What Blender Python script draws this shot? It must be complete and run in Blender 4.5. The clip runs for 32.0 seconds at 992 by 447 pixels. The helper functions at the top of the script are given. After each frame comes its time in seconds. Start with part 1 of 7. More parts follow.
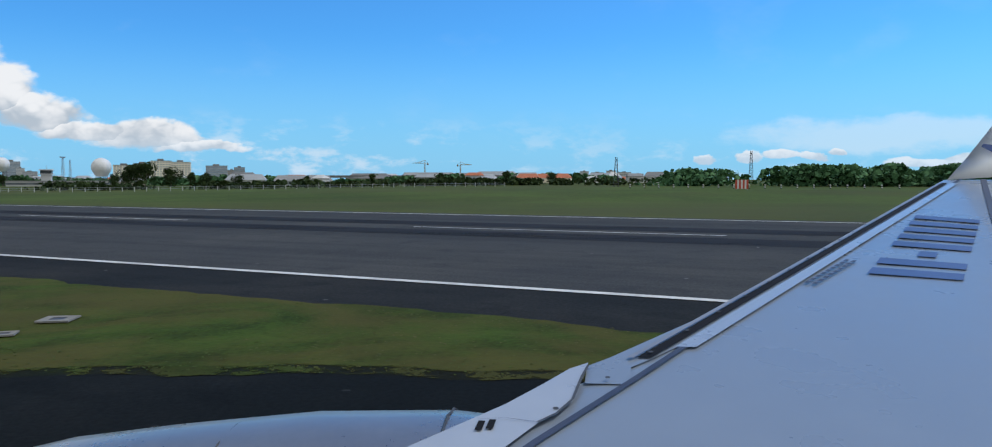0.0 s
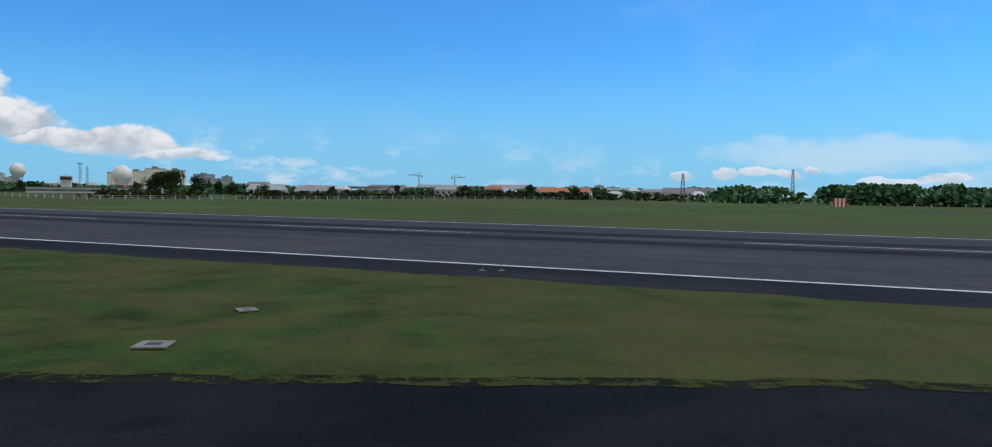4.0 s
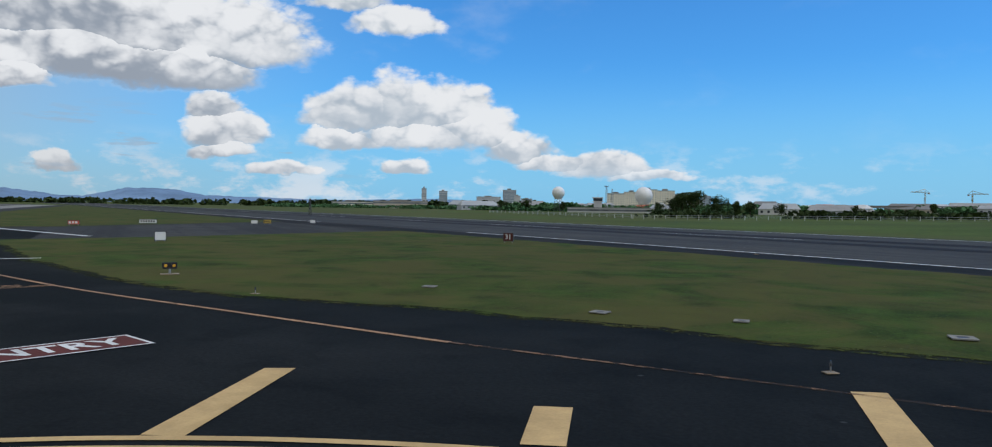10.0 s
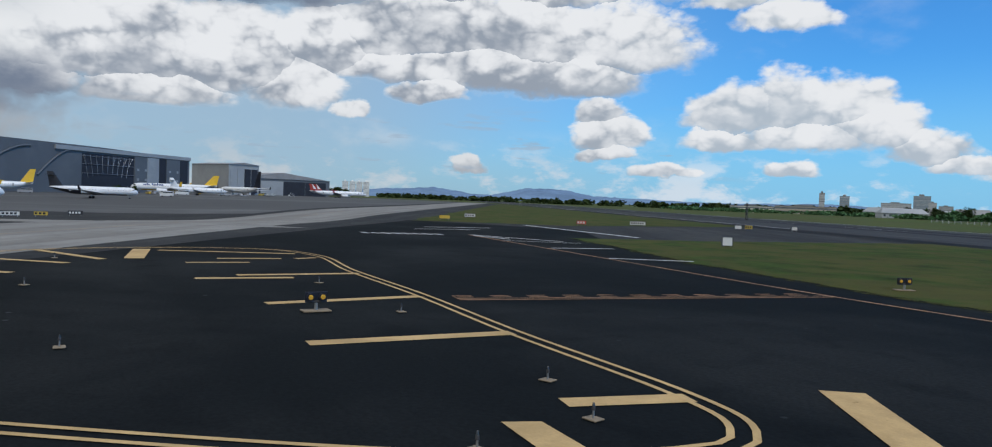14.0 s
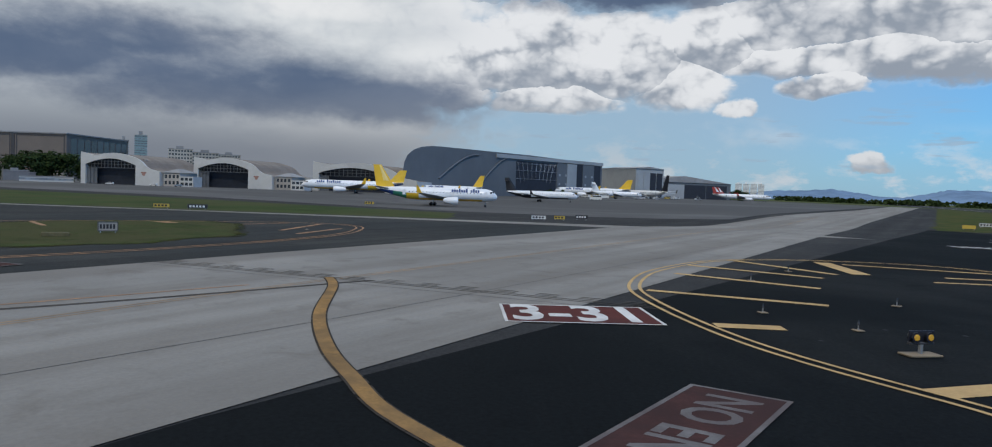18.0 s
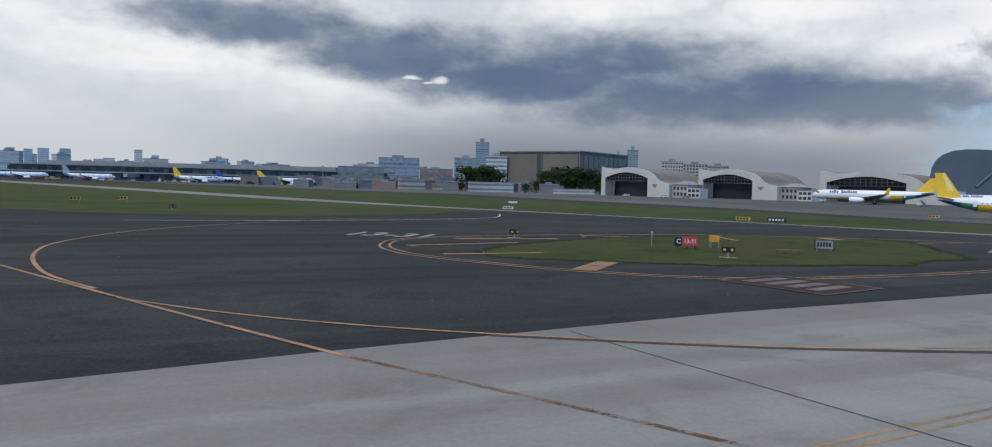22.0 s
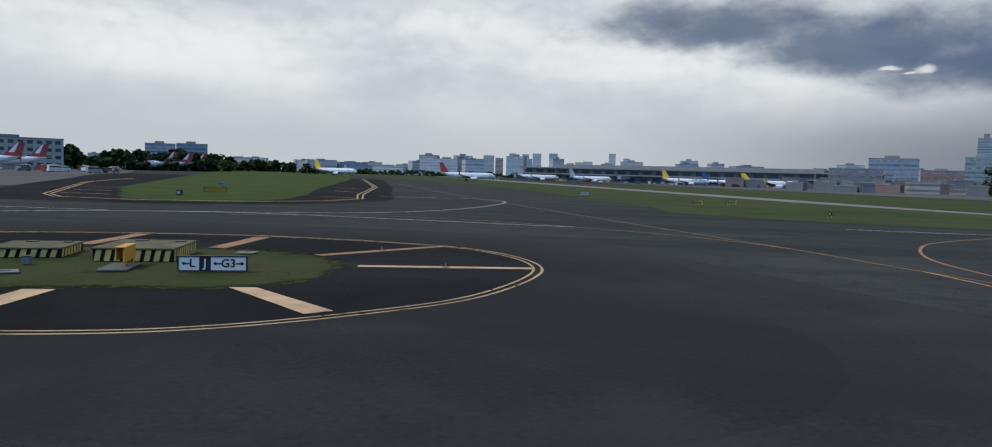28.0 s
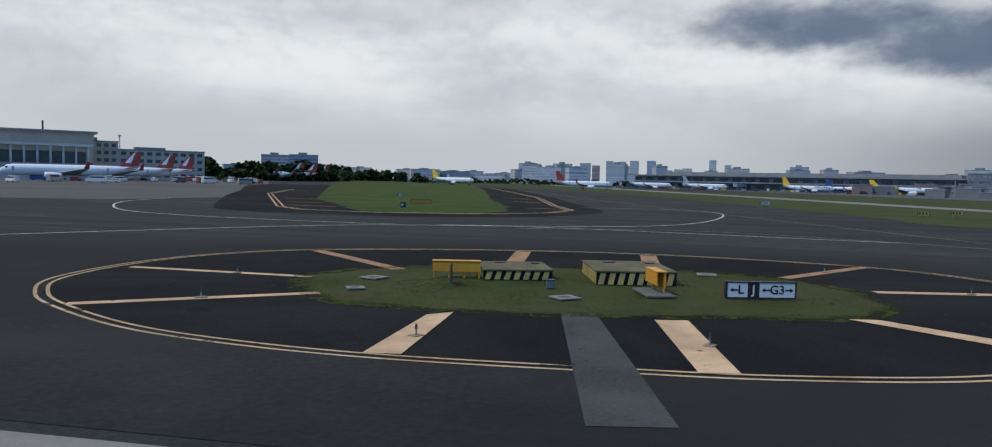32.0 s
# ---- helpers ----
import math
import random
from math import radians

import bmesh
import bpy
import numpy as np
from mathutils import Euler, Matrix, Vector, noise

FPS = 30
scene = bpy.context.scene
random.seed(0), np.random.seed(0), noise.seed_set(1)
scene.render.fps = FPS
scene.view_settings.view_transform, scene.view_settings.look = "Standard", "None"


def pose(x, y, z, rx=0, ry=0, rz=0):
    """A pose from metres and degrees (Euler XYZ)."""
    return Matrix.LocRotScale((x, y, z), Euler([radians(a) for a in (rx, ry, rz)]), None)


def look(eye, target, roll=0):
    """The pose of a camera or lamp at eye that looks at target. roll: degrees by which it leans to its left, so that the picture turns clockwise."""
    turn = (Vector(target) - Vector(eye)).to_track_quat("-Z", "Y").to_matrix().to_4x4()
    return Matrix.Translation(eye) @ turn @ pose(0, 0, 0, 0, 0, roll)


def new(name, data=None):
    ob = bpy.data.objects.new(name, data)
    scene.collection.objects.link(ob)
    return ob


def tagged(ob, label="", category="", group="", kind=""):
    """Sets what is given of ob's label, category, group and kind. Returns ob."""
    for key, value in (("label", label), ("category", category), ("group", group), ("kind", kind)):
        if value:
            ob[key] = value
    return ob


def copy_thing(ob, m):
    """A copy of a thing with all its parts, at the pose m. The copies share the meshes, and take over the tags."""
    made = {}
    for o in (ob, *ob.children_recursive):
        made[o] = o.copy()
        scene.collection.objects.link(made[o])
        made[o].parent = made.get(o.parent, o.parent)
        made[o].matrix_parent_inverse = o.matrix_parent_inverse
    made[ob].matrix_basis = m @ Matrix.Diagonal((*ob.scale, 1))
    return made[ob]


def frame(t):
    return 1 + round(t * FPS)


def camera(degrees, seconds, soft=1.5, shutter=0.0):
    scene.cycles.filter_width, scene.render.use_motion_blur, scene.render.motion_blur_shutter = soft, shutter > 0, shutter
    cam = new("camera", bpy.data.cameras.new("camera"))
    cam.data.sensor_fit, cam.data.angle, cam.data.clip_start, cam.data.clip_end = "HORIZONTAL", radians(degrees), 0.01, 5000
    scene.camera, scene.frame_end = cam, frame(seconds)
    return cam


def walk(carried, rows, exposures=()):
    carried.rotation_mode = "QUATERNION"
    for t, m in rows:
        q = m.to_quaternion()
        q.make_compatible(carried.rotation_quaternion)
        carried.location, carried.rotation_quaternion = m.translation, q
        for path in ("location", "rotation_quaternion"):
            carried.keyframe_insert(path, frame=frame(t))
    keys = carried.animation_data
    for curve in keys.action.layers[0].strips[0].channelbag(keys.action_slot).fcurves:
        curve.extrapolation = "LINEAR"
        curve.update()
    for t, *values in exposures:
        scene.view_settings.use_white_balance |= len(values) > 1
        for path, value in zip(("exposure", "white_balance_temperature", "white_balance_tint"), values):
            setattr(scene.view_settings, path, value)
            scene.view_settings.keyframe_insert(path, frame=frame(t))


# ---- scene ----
cam = camera(65.85, 32.0, soft=1.1)
# seconds, eye, target, roll: the seat by the window of a taxiing airliner, swinging left through a wide turn
PATH = [
    (0, (19.09, -16.58, 4.60), (19.374, -36.545, 3.453), -0.04),
    (0.5, (23.66, -16.97, 4.60), (24.477, -36.904, 3.196), -0.62),
    (1, (28.01, -17.27, 4.60), (28.794, -37.199, 3.115), 0.22),
    (1.5, (32.24, -17.45, 4.60), (32.722, -37.418, 3.582), 0.90),
    (2, (36.39, -17.58, 4.60), (36.660, -37.549, 3.528), -0.01),
    (2.5, (40.50, -17.59, 4.60), (40.406, -37.544, 3.252), 2.12),
    (4.5, (57.68, -15.05, 4.60), (57.489, -35.042, 3.937), 0.22),
    (5, (60.96, -14.51, 4.60), (61.430, -34.495, 3.970), 1.05),
    (5.5, (64.02, -14.00, 4.60), (64.760, -33.980, 4.117), 1.23),
    (6, (66.85, -13.56, 4.60), (69.487, -33.382, 4.216), 0.90),
    (6.5, (69.41, -13.20, 4.60), (73.003, -32.869, 4.147), 1.79),
    (7, (71.86, -12.70, 4.60), (76.059, -32.249, 4.143), 3.06),
    (7.5, (74.21, -12.01, 4.60), (80.180, -31.092, 4.136), 0.89),
    (8, (76.58, -11.08, 4.60), (83.190, -29.952, 4.187), 1.26),
    (8.5, (79.01, -10.09, 4.60), (86.851, -28.486, 4.287), 1.47),
    (9, (81.41, -9.04, 4.60), (90.266, -26.969, 4.257), 1.11),
    (9.5, (83.67, -7.84, 4.60), (93.413, -25.300, 4.123), 1.40),
    (10, (85.85, -6.47, 4.60), (96.757, -23.229, 4.128), 0.72),
    (10.5, (87.99, -5.03, 4.60), (99.823, -21.144, 4.065), 1.09),
    (11, (90.15, -3.52, 4.60), (102.860, -18.947, 4.030), 1.31),
    (11.5, (92.26, -2.01, 4.60), (105.971, -16.565, 4.132), 0.55),
    (12, (94.25, -0.28, 4.60), (108.948, -13.838, 4.040), 0.57),
    (12.5, (96.15, 1.64, 4.60), (111.360, -11.340, 4.062), 1.68),
    (13, (98.02, 3.59, 4.60), (114.122, -8.261, 3.982), 2.15),
    (13.5, (99.78, 5.56, 4.60), (116.714, -5.061, 3.981), 1.55),
    (15.5, (105.50, 15.78, 4.60), (124.152, 8.618, 3.743), 4.19),
    (16, (106.29, 18.25, 4.60), (125.533, 12.860, 3.822), 2.72),
    (16.5, (106.97, 20.69, 4.60), (126.566, 16.713, 3.976), 2.16),
    (17, (107.58, 23.12, 4.60), (127.376, 20.380, 3.973), 2.51),
    (17.5, (108.07, 25.57, 4.60), (127.982, 23.726, 4.174), 2.08),
    (18, (108.41, 27.98, 4.60), (128.384, 27.555, 3.686), 1.98),
    (18.5, (108.56, 30.45, 4.60), (128.494, 31.673, 3.536), 1.96),
    (19, (108.58, 32.93, 4.60), (128.367, 35.661, 3.584), 1.88),
    (19.5, (108.48, 35.35, 4.60), (127.924, 39.910, 3.597), 1.44),
    (20, (108.19, 37.63, 4.60), (127.101, 44.047, 3.511), 0.81),
    (20.5, (107.71, 39.78, 4.60), (126.323, 47.007, 3.485), 1.67),
    (21, (107.02, 41.94, 4.60), (125.283, 50.021, 3.515), 3.28),
    (21.5, (106.32, 44.02, 4.60), (123.535, 54.144, 3.536), 1.38),
    (22, (105.52, 46.04, 4.60), (122.210, 57.005, 3.579), 1.43),
    (22.5, (104.53, 47.91, 4.60), (120.591, 59.791, 3.553), 2.12),
    (23, (103.38, 49.64, 4.60), (118.539, 62.636, 3.444), 2.27),
    (23.5, (102.06, 51.31, 4.60), (116.439, 65.164, 3.447), 2.55),
    (24, (100.58, 52.95, 4.60), (114.217, 67.541, 3.480), 2.43),
    (24.5, (98.93, 54.62, 4.60), (111.782, 69.908, 3.491), 2.48),
    (25, (97.36, 56.21, 4.60), (109.231, 72.264, 3.503), 1.91),
    (25.5, (95.86, 57.70, 4.60), (106.963, 74.301, 3.507), 1.18),
    (26, (94.35, 59.15, 4.60), (104.927, 76.095, 3.502), 1.53),
    (26.5, (92.82, 60.56, 4.60), (102.563, 77.988, 3.396), 1.84),
    (28.5, (84.77, 65.52, 4.60), (92.426, 83.955, 3.310), 1.66),
    (29, (82.66, 66.63, 4.60), (90.062, 85.166, 3.266), 1.86),
    (29.5, (80.57, 67.69, 4.60), (87.614, 86.355, 3.159), 1.92),
    (30, (78.45, 68.78, 4.60), (84.913, 87.667, 3.353), 1.75),
    (30.5, (76.30, 69.89, 4.60), (82.762, 88.779, 3.376), 1.06),
    (31, (74.19, 71.02, 4.60), (80.248, 90.053, 3.539), 0.40),
    (31.5, (72.00, 72.11, 4.60), (78.049, 91.137, 3.482), 1.12),
    (32, (69.86, 73.12, 4.60), (75.563, 92.253, 3.462), 1.24),
]

EXPOSURES = [(0.0, 0.1), (3.0, 0.0), (13.0, 0.0), (17.0, 0.0), (20.0, -0.25), (21.0, 0.05), (22.0, 0.15), (24.0, 0.25), (25.0, 0.12), (28.0, 0.03), (32.0, 0.0)]
walk(cam, [(t, look(eye, target, roll)) for t, eye, target, roll in PATH], EXPOSURES)

# ---------------------------------------------------------------- light
SUN_AZ, SUN_EL = 194.0, 54.0
sun = new("sun", bpy.data.lights.new("sun", "SUN"))
sun.data.energy, sun.data.angle, sun.data.color = 1.75, radians(2.0), (1.0, 0.95, 0.87)
sun_dir = Vector((math.cos(radians(SUN_AZ)) * math.cos(radians(SUN_EL)), math.sin(radians(SUN_AZ)) * math.cos(radians(SUN_EL)), math.sin(radians(SUN_EL))))
sun.matrix_world = look(sun_dir * 400, (0, 0, 0))


class Tree:
    """Short notation for node trees."""

    def __init__(self, tree):
        self.t = tree
        tree.nodes.clear()

    def node(self, kind, **props):
        n = self.t.nodes.new(kind)
        for key, value in props.items():
            setattr(n, key, value)
        return n

    def put(self, socket, value):
        if isinstance(value, bpy.types.NodeSocket):
            self.t.links.new(value, socket)
        else:
            socket.default_value = value

    def math(self, op, a, b=0.0, c=0.0, clamp=False):
        n = self.node("ShaderNodeMath", operation=op, use_clamp=clamp)
        for s, v in zip(n.inputs, (a, b, c)):
            self.put(s, v)
        return n.outputs[0]

    def ramp(self, x, lo, hi, a=0.0, b=1.0, smooth=True):
        n = self.node("ShaderNodeMapRange", interpolation_type="SMOOTHSTEP" if smooth else "LINEAR")
        for s, v in zip(n.inputs, (x, lo, hi, a, b)):
            self.put(s, v)
        return n.outputs[0]

    def mix(self, f, a, b):
        n = self.node("ShaderNodeMix", data_type="RGBA")
        self.put(n.inputs[0], f)
        for s, v in ((n.inputs[6], a), (n.inputs[7], b)):
            self.put(s, (*v, 1.0) if isinstance(v, tuple) and len(v) == 3 else v)
        return n.outputs[2]

    def noise(self, vec, scale, detail=5.0, rough=0.55, dist=0.0):
        n = self.node("ShaderNodeTexNoise")
        self.put(n.inputs["Vector"], vec)
        for key, v in (("Scale", scale), ("Detail", detail), ("Roughness", rough), ("Distortion", dist)):
            n.inputs[key].default_value = v
        return n.outputs["Fac"]


def build_sky():
    world = bpy.data.worlds.new("sky")
    scene.world = world
    world.use_nodes = True
    w = Tree(world.node_tree)
    sky = w.node("ShaderNodeTexSky", sky_type="NISHITA", sun_disc=False, sun_elevation=radians(SUN_EL), sun_rotation=radians(90 - SUN_AZ),
                 air_density=1.0, dust_density=0.5, ozone_density=3.0)
    coord = w.node("ShaderNodeTexCoord").outputs["Generated"]
    sep = w.node("ShaderNodeSeparateXYZ")
    w.put(sep.inputs[0], coord)
    x, y, z = sep.outputs
    az = w.math("MULTIPLY", w.math("ARCTAN2", y, x), 57.29578)
    el = w.math("MULTIPLY", w.math("ARCSINE", z), 57.29578)

    def space(stretch, shift=(0.0, 0.0, 0.0)):
        """The sky's directions, flattened so that cloud bases line up with the horizon."""
        n = w.node("ShaderNodeVectorMath", operation="MULTIPLY_ADD")
        w.put(n.inputs[0], coord)
        n.inputs[1].default_value, n.inputs[2].default_value = (1, 1, stretch), shift
        return n.outputs[0]

    def centred(vec, scale, detail, rough, dist=0.0):
        return w.math("SUBTRACT", w.noise(vec, scale, detail, rough, dist), 0.5)

    flat, round_, over = space(2.4), space(1.35), space(1.35, (0.004, 0.002, 0.022))
    big = centred(flat, 5.0, 5.0, 0.5, 0.2)
    fine = centred(flat, 20.0, 9.0, 0.62, 0.15)
    rag_a = centred(space(1.6, (3.1, 7.7, 1.3)), 10.0, 8.0, 0.58)
    rag_b = centred(space(1.6, (-5.3, 2.2, 4.9)), 10.0, 8.0, 0.58)

    def lobes(vec):
        """Rounded heads with sharp creases, at three sizes."""
        total = None
        for scale, k in ((15.0, 1.0), (34.0, 0.50), (75.0, 0.22)):
            f = w.math("MULTIPLY", w.math("ABSOLUTE", centred(vec, scale, 1.0, 0.5, 0.1)), k)
            total = f if total is None else w.math("ADD", total, f)
        return w.math("SUBTRACT", total, 0.17)

    puff, puff_over = lobes(round_), lobes(over)
    overhang = w.ramp(w.math("SUBTRACT", puff_over, puff), -0.06, 0.22)
    azr = w.math("ADD", az, w.math("MULTIPLY", rag_a, 5.0))
    elr = w.math("ADD", el, w.math("MULTIPLY", rag_b, 2.6))

    def heap(spec, azx, elx, flatten=1.7):
        a, e, ra, re = spec
        u = w.math("DIVIDE", w.math("SUBTRACT", azx, a), ra)
        v = w.math("DIVIDE", w.math("SUBTRACT", elx, e), re)
        vb = w.math("MULTIPLY", v, w.ramp(v, -0.7, -0.1, flatten, 1.0)) if flatten else v
        return w.math("SUBTRACT", 1.0, w.math("MULTIPLY_ADD", u, u, w.math("MULTIPLY", vb, vb))), v

    heaps = level = None
    for spec in CUMULUS:
        b, v = heap(spec, azr, elr)
        if heaps is None:
            heaps, level = b, v
        else:
            nearer = w.math("GREATER_THAN", b, heaps)
            n = w.node("ShaderNodeMix", data_type="FLOAT")
            for k, value in ((0, nearer), (2, level), (3, v)):
                w.put(n.inputs[k], value)
            level, heaps = n.outputs[0], w.math("SMOOTH_MAX", heaps, b, 0.25)
    body = w.math("ADD", heaps, w.math("MULTIPLY_ADD", puff, 1.9, w.math("MULTIPLY", fine, 1.3)))
    dens = w.ramp(body, w.ramp(level, -0.8, 0.3, -0.80, -0.46), w.ramp(level, -0.8, 0.3, 0.50, 0.20))
    # small scattered fragments and thin veils in the clear part
    low = w.math("MULTIPLY", w.ramp(el, 0.8, 5.6, 0.85, 0.0), w.ramp(w.math("ADD", fine, w.math("MULTIPLY_ADD", rag_a, 0.9, w.math("MULTIPLY", big, 0.5))), -0.03, 0.20))
    low = w.math("MULTIPLY", low, w.ramp(az, -98.0, -62.0, 0.35, 1.0))
    veil = w.math("MULTIPLY", w.ramp(w.math("ADD", big, w.math("MULTIPLY", rag_b, 0.8)), 0.05, 0.32), w.ramp(az, -75.0, -20.0, 0.06, 0.4))
    cirrus, cv = heap((-116.0, 3.0, 11.0, 1.3), azr, elr, 0.0)
    veil = w.math("MAXIMUM", veil, w.ramp(w.math("MULTIPLY_ADD", fine, 1.2, cirrus), 0.0, 0.8, 0.0, 0.42))
    thin = w.math("MAXIMUM", low, veil)
    # closed cloud deck over the hangars and the city
    cover = w.ramp(w.math("ADD", az, w.math("MULTIPLY_ADD", puff, 16.0, w.math("MULTIPLY", big, 26.0))), -5.0, 6.0)
    gloom = None
    for spec in DARK_BANKS:
        b, v = heap(spec, w.math("MULTIPLY_ADD", rag_a, 8.0, az), elr, 1.3)
        gloom = b if gloom is None else w.math("SMOOTH_MAX", gloom, b, 0.3)
    gloom = w.ramp(w.math("ADD", gloom, w.math("MULTIPLY_ADD", puff, 0.6, w.math("MULTIPLY_ADD", fine, 0.9, w.math("MULTIPLY", big, 1.0)))), -0.75, 0.95, 0.0, 0.95)
    # white heads, grey undersides
    light = w.math("ADD", w.math("MULTIPLY", level, 0.46), w.math("MULTIPLY_ADD", puff, 1.5, w.math("MULTIPLY_ADD", big, 1.6, w.math("MULTIPLY", fine, 0.5))))
    light = w.math("SUBTRACT", w.ramp(light, -0.75, 0.75), w.math("MULTIPLY", overhang, 0.24), clamp=True)
    cumulus = w.mix(w.ramp(light, 0.0, 0.75), w.mix(w.ramp(az, -30.0, -48.0), (0.30, 0.345, 0.415), (0.43, 0.50, 0.58)), (0.80, 0.82, 0.85))
    lump = w.ramp(w.math("ADD", centred(space(3.6), 3.2, 5.0, 0.48, 0.3), w.math("MULTIPLY", puff, 0.18)), -0.20, 0.20)
    deck = w.mix(lump, (0.52, 0.57, 0.62), (0.80, 0.825, 0.84))
    deck = w.mix(w.math("MULTIPLY", overhang, w.ramp(el, 5.0, 12.0, 0.03, 0.22)), deck, (0.42, 0.47, 0.55))
    cloud = w.mix(w.math("MULTIPLY", cover, w.ramp(az, -3.0, 10.0)), cumulus, deck)
    cloud = w.mix(w.ramp(w.math("MAXIMUM", dens, cover), 0.0, 0.45, 0.85, 0.0), cloud, (0.72, 0.79, 0.87))
    cloud = w.mix(gloom, cloud, w.mix(w.ramp(lump, 0.0, 1.0, 0.0, 0.45), (0.078, 0.122, 0.212), (0.17, 0.215, 0.30)))
    spots = None
    for spec in BRIGHT_GAPS:
        b, v = heap(spec, w.math("MULTIPLY_ADD", rag_a, 1.6, az), w.math("MULTIPLY_ADD", rag_b, 1.0, el), 1.5)
        spots = b if spots is None else w.math("MAXIMUM", spots, b)
    cloud = w.mix(w.ramp(w.math("MULTIPLY_ADD", puff, 1.5, spots), -0.3, 1.1, 0.0, 0.75), cloud, (0.86, 0.87, 0.88))
    # haze low down
    murk = w.math("MULTIPLY", w.ramp(az, -8.0, 12.0), w.ramp(az, 62.0, 30.0))
    haze = w.math("MULTIPLY", w.ramp(el, 1.6, 8.0, 0.92, 0.0), w.ramp(az, -50.0, 0.0))
    cloud = w.mix(haze, cloud, w.mix(murk, (0.50, 0.54, 0.575), (0.170, 0.195, 0.240)))
    dens = w.math("MAXIMUM", w.math("MAXIMUM", dens, cover), thin, clamp=True)
    clear = w.ramp(el, 0.0, 11.0, 0.75, 0.0)
    pale = w.mix(w.ramp(az, -54.0, -18.0), (0.25, 0.56, 0.86), (0.35, 0.475, 0.585))
    clear = w.math("MAXIMUM", clear, w.ramp(az, -56.0, -10.0, 0.0, 0.9))
    gain = w.node("ShaderNodeVectorMath", operation="MULTIPLY")
    w.put(gain.inputs[0], sky.outputs[0])
    gain.inputs[1].default_value = SKY_GAIN
    colour = w.mix(dens, w.mix(clear, gain.outputs[0], pale), cloud)
    # distance pales the lowest clouds; flat grey scud drifts before them
    far_off = w.math("MULTIPLY", w.ramp(el, 0.6, 3.4, 0.55, 0.0), w.ramp(az, -50.0, -64.0))
    colour = w.mix(w.math("MULTIPLY", far_off, dens), colour, (0.47, 0.68, 0.88))
    scud = w.math("MULTIPLY", w.ramp(w.noise(space(6.5, (1.7, 0.4, 2.2)), 13.0, 4.0, 0.55), 0.60, 0.70), w.math("MULTIPLY", w.ramp(el, 1.2, 2.4), w.ramp(el, 7.5, 4.5)))
    scud = w.math("MULTIPLY", scud, w.math("MULTIPLY", w.ramp(az, -50.0, -40.0, 0.0, 0.55), w.ramp(az, 2.0, -6.0)))
    colour = w.mix(scud, colour, (0.34, 0.43, 0.54))
    back = w.node("ShaderNodeBackground")
    w.put(back.inputs[0], colour)
    back.inputs[1].default_value = 1.0
    w.put(w.node("ShaderNodeOutputWorld").inputs[0], back.outputs[0])


SKY_GAIN = (0.036, 0.100, 0.158)
# heaped clouds: azimuth, elevation, half width and half height in degrees
CUMULUS = [(-4.5, 9.2, 5.5, 3.4), (-10, 9.2, 5.5, 3.8), (-14.2, 7.6, 3.4, 2.6), (-20, 11.8, 5.0, 2.6), (-25.4, 12.0, 6.0, 2.8), (-31.5, 11.7, 6.0, 3.2), (-38.0, 11.4, 5.6, 3.2),
           (-29.3, 9.4, 6.5, 2.4), (-35.5, 9.0, 4.6, 2.0), (-24, 7.6, 2.8, 1.1), (-17, 10.6, 4.0, 3.0), (-22, 9.4, 5.0, 1.6), (-30, 16, 13, 3.2), (-11, 15.5, 12, 4.0),
           (-37.4, 5.0, 2.6, 1.7), (-36.6, 6.6, 1.8, 1.1), (-37, 3.5, 2.2, 0.7),
           (-46.4, 6.6, 3.3, 2.3), (-49.8, 7.1, 3.4, 2.6), (-53.4, 6.9, 3.0, 2.2), (-55.6, 5.4, 3.4, 2.0), (-58.6, 4.2, 3.0, 1.3), (-46.0, 4.4, 2.8, 1.0), (-51, 4.8, 4.5, 1.4),
           (-64.9, 2.9, 2.9, 1.1), (-61.5, 3.2, 2.5, 0.8), (-68.2, 2.3, 3.2, 0.5), (-49.5, 12.9, 3.2, 1.3), (-46, 14.4, 2.6, 1.1),
           (-27.1, 2.3, 1.3, 0.7), (-18.3, 6.0, 1.3, 0.8), (-50.2, 2.6, 2.0, 0.7), (-41, 2.2, 2.2, 0.6), (-104.8, 1.35, 0.7, 0.34), (-108.0, 1.5, 0.8, 0.42), (-109.9, 1.7, 1.0, 0.42), (-111.5, 1.6, 0.6, 0.36), (-112.9, 1.95, 0.6, 0.30), (-118.1, 1.3, 1.6, 0.42), (-120.6, 1.4, 1.2, 0.4),
           (1.5, 9.0, 5, 3.6), (-3.5, 9.6, 5, 4.0), (-8.5, 9.4, 4.5, 3.6), (2.5, 6.8, 3.5, 1.8), (-5, 6.6, 5, 1.6)]
DARK_BANKS = [(18, 6.4, 14, 3.0), (7, 5.9, 8, 2.2), (31, 7.8, 11, 2.6), (41, 9.2, 9, 2.4), (51, 10.8, 9, 2.2), (24, 9.0, 11, 2.4), (-9, 14.1, 8, 1.7)]
BRIGHT_GAPS = [(39.7, 7.7, 0.8, 0.22), (37.8, 7.5, 0.75, 0.36), (38.6, 7.4, 0.5, 0.12), (12, 12.4, 6, 1.6), (26, 13.0, 8, 1.5)]
build_sky()

# ---------------------------------------------------------------- materials
MATS = {}


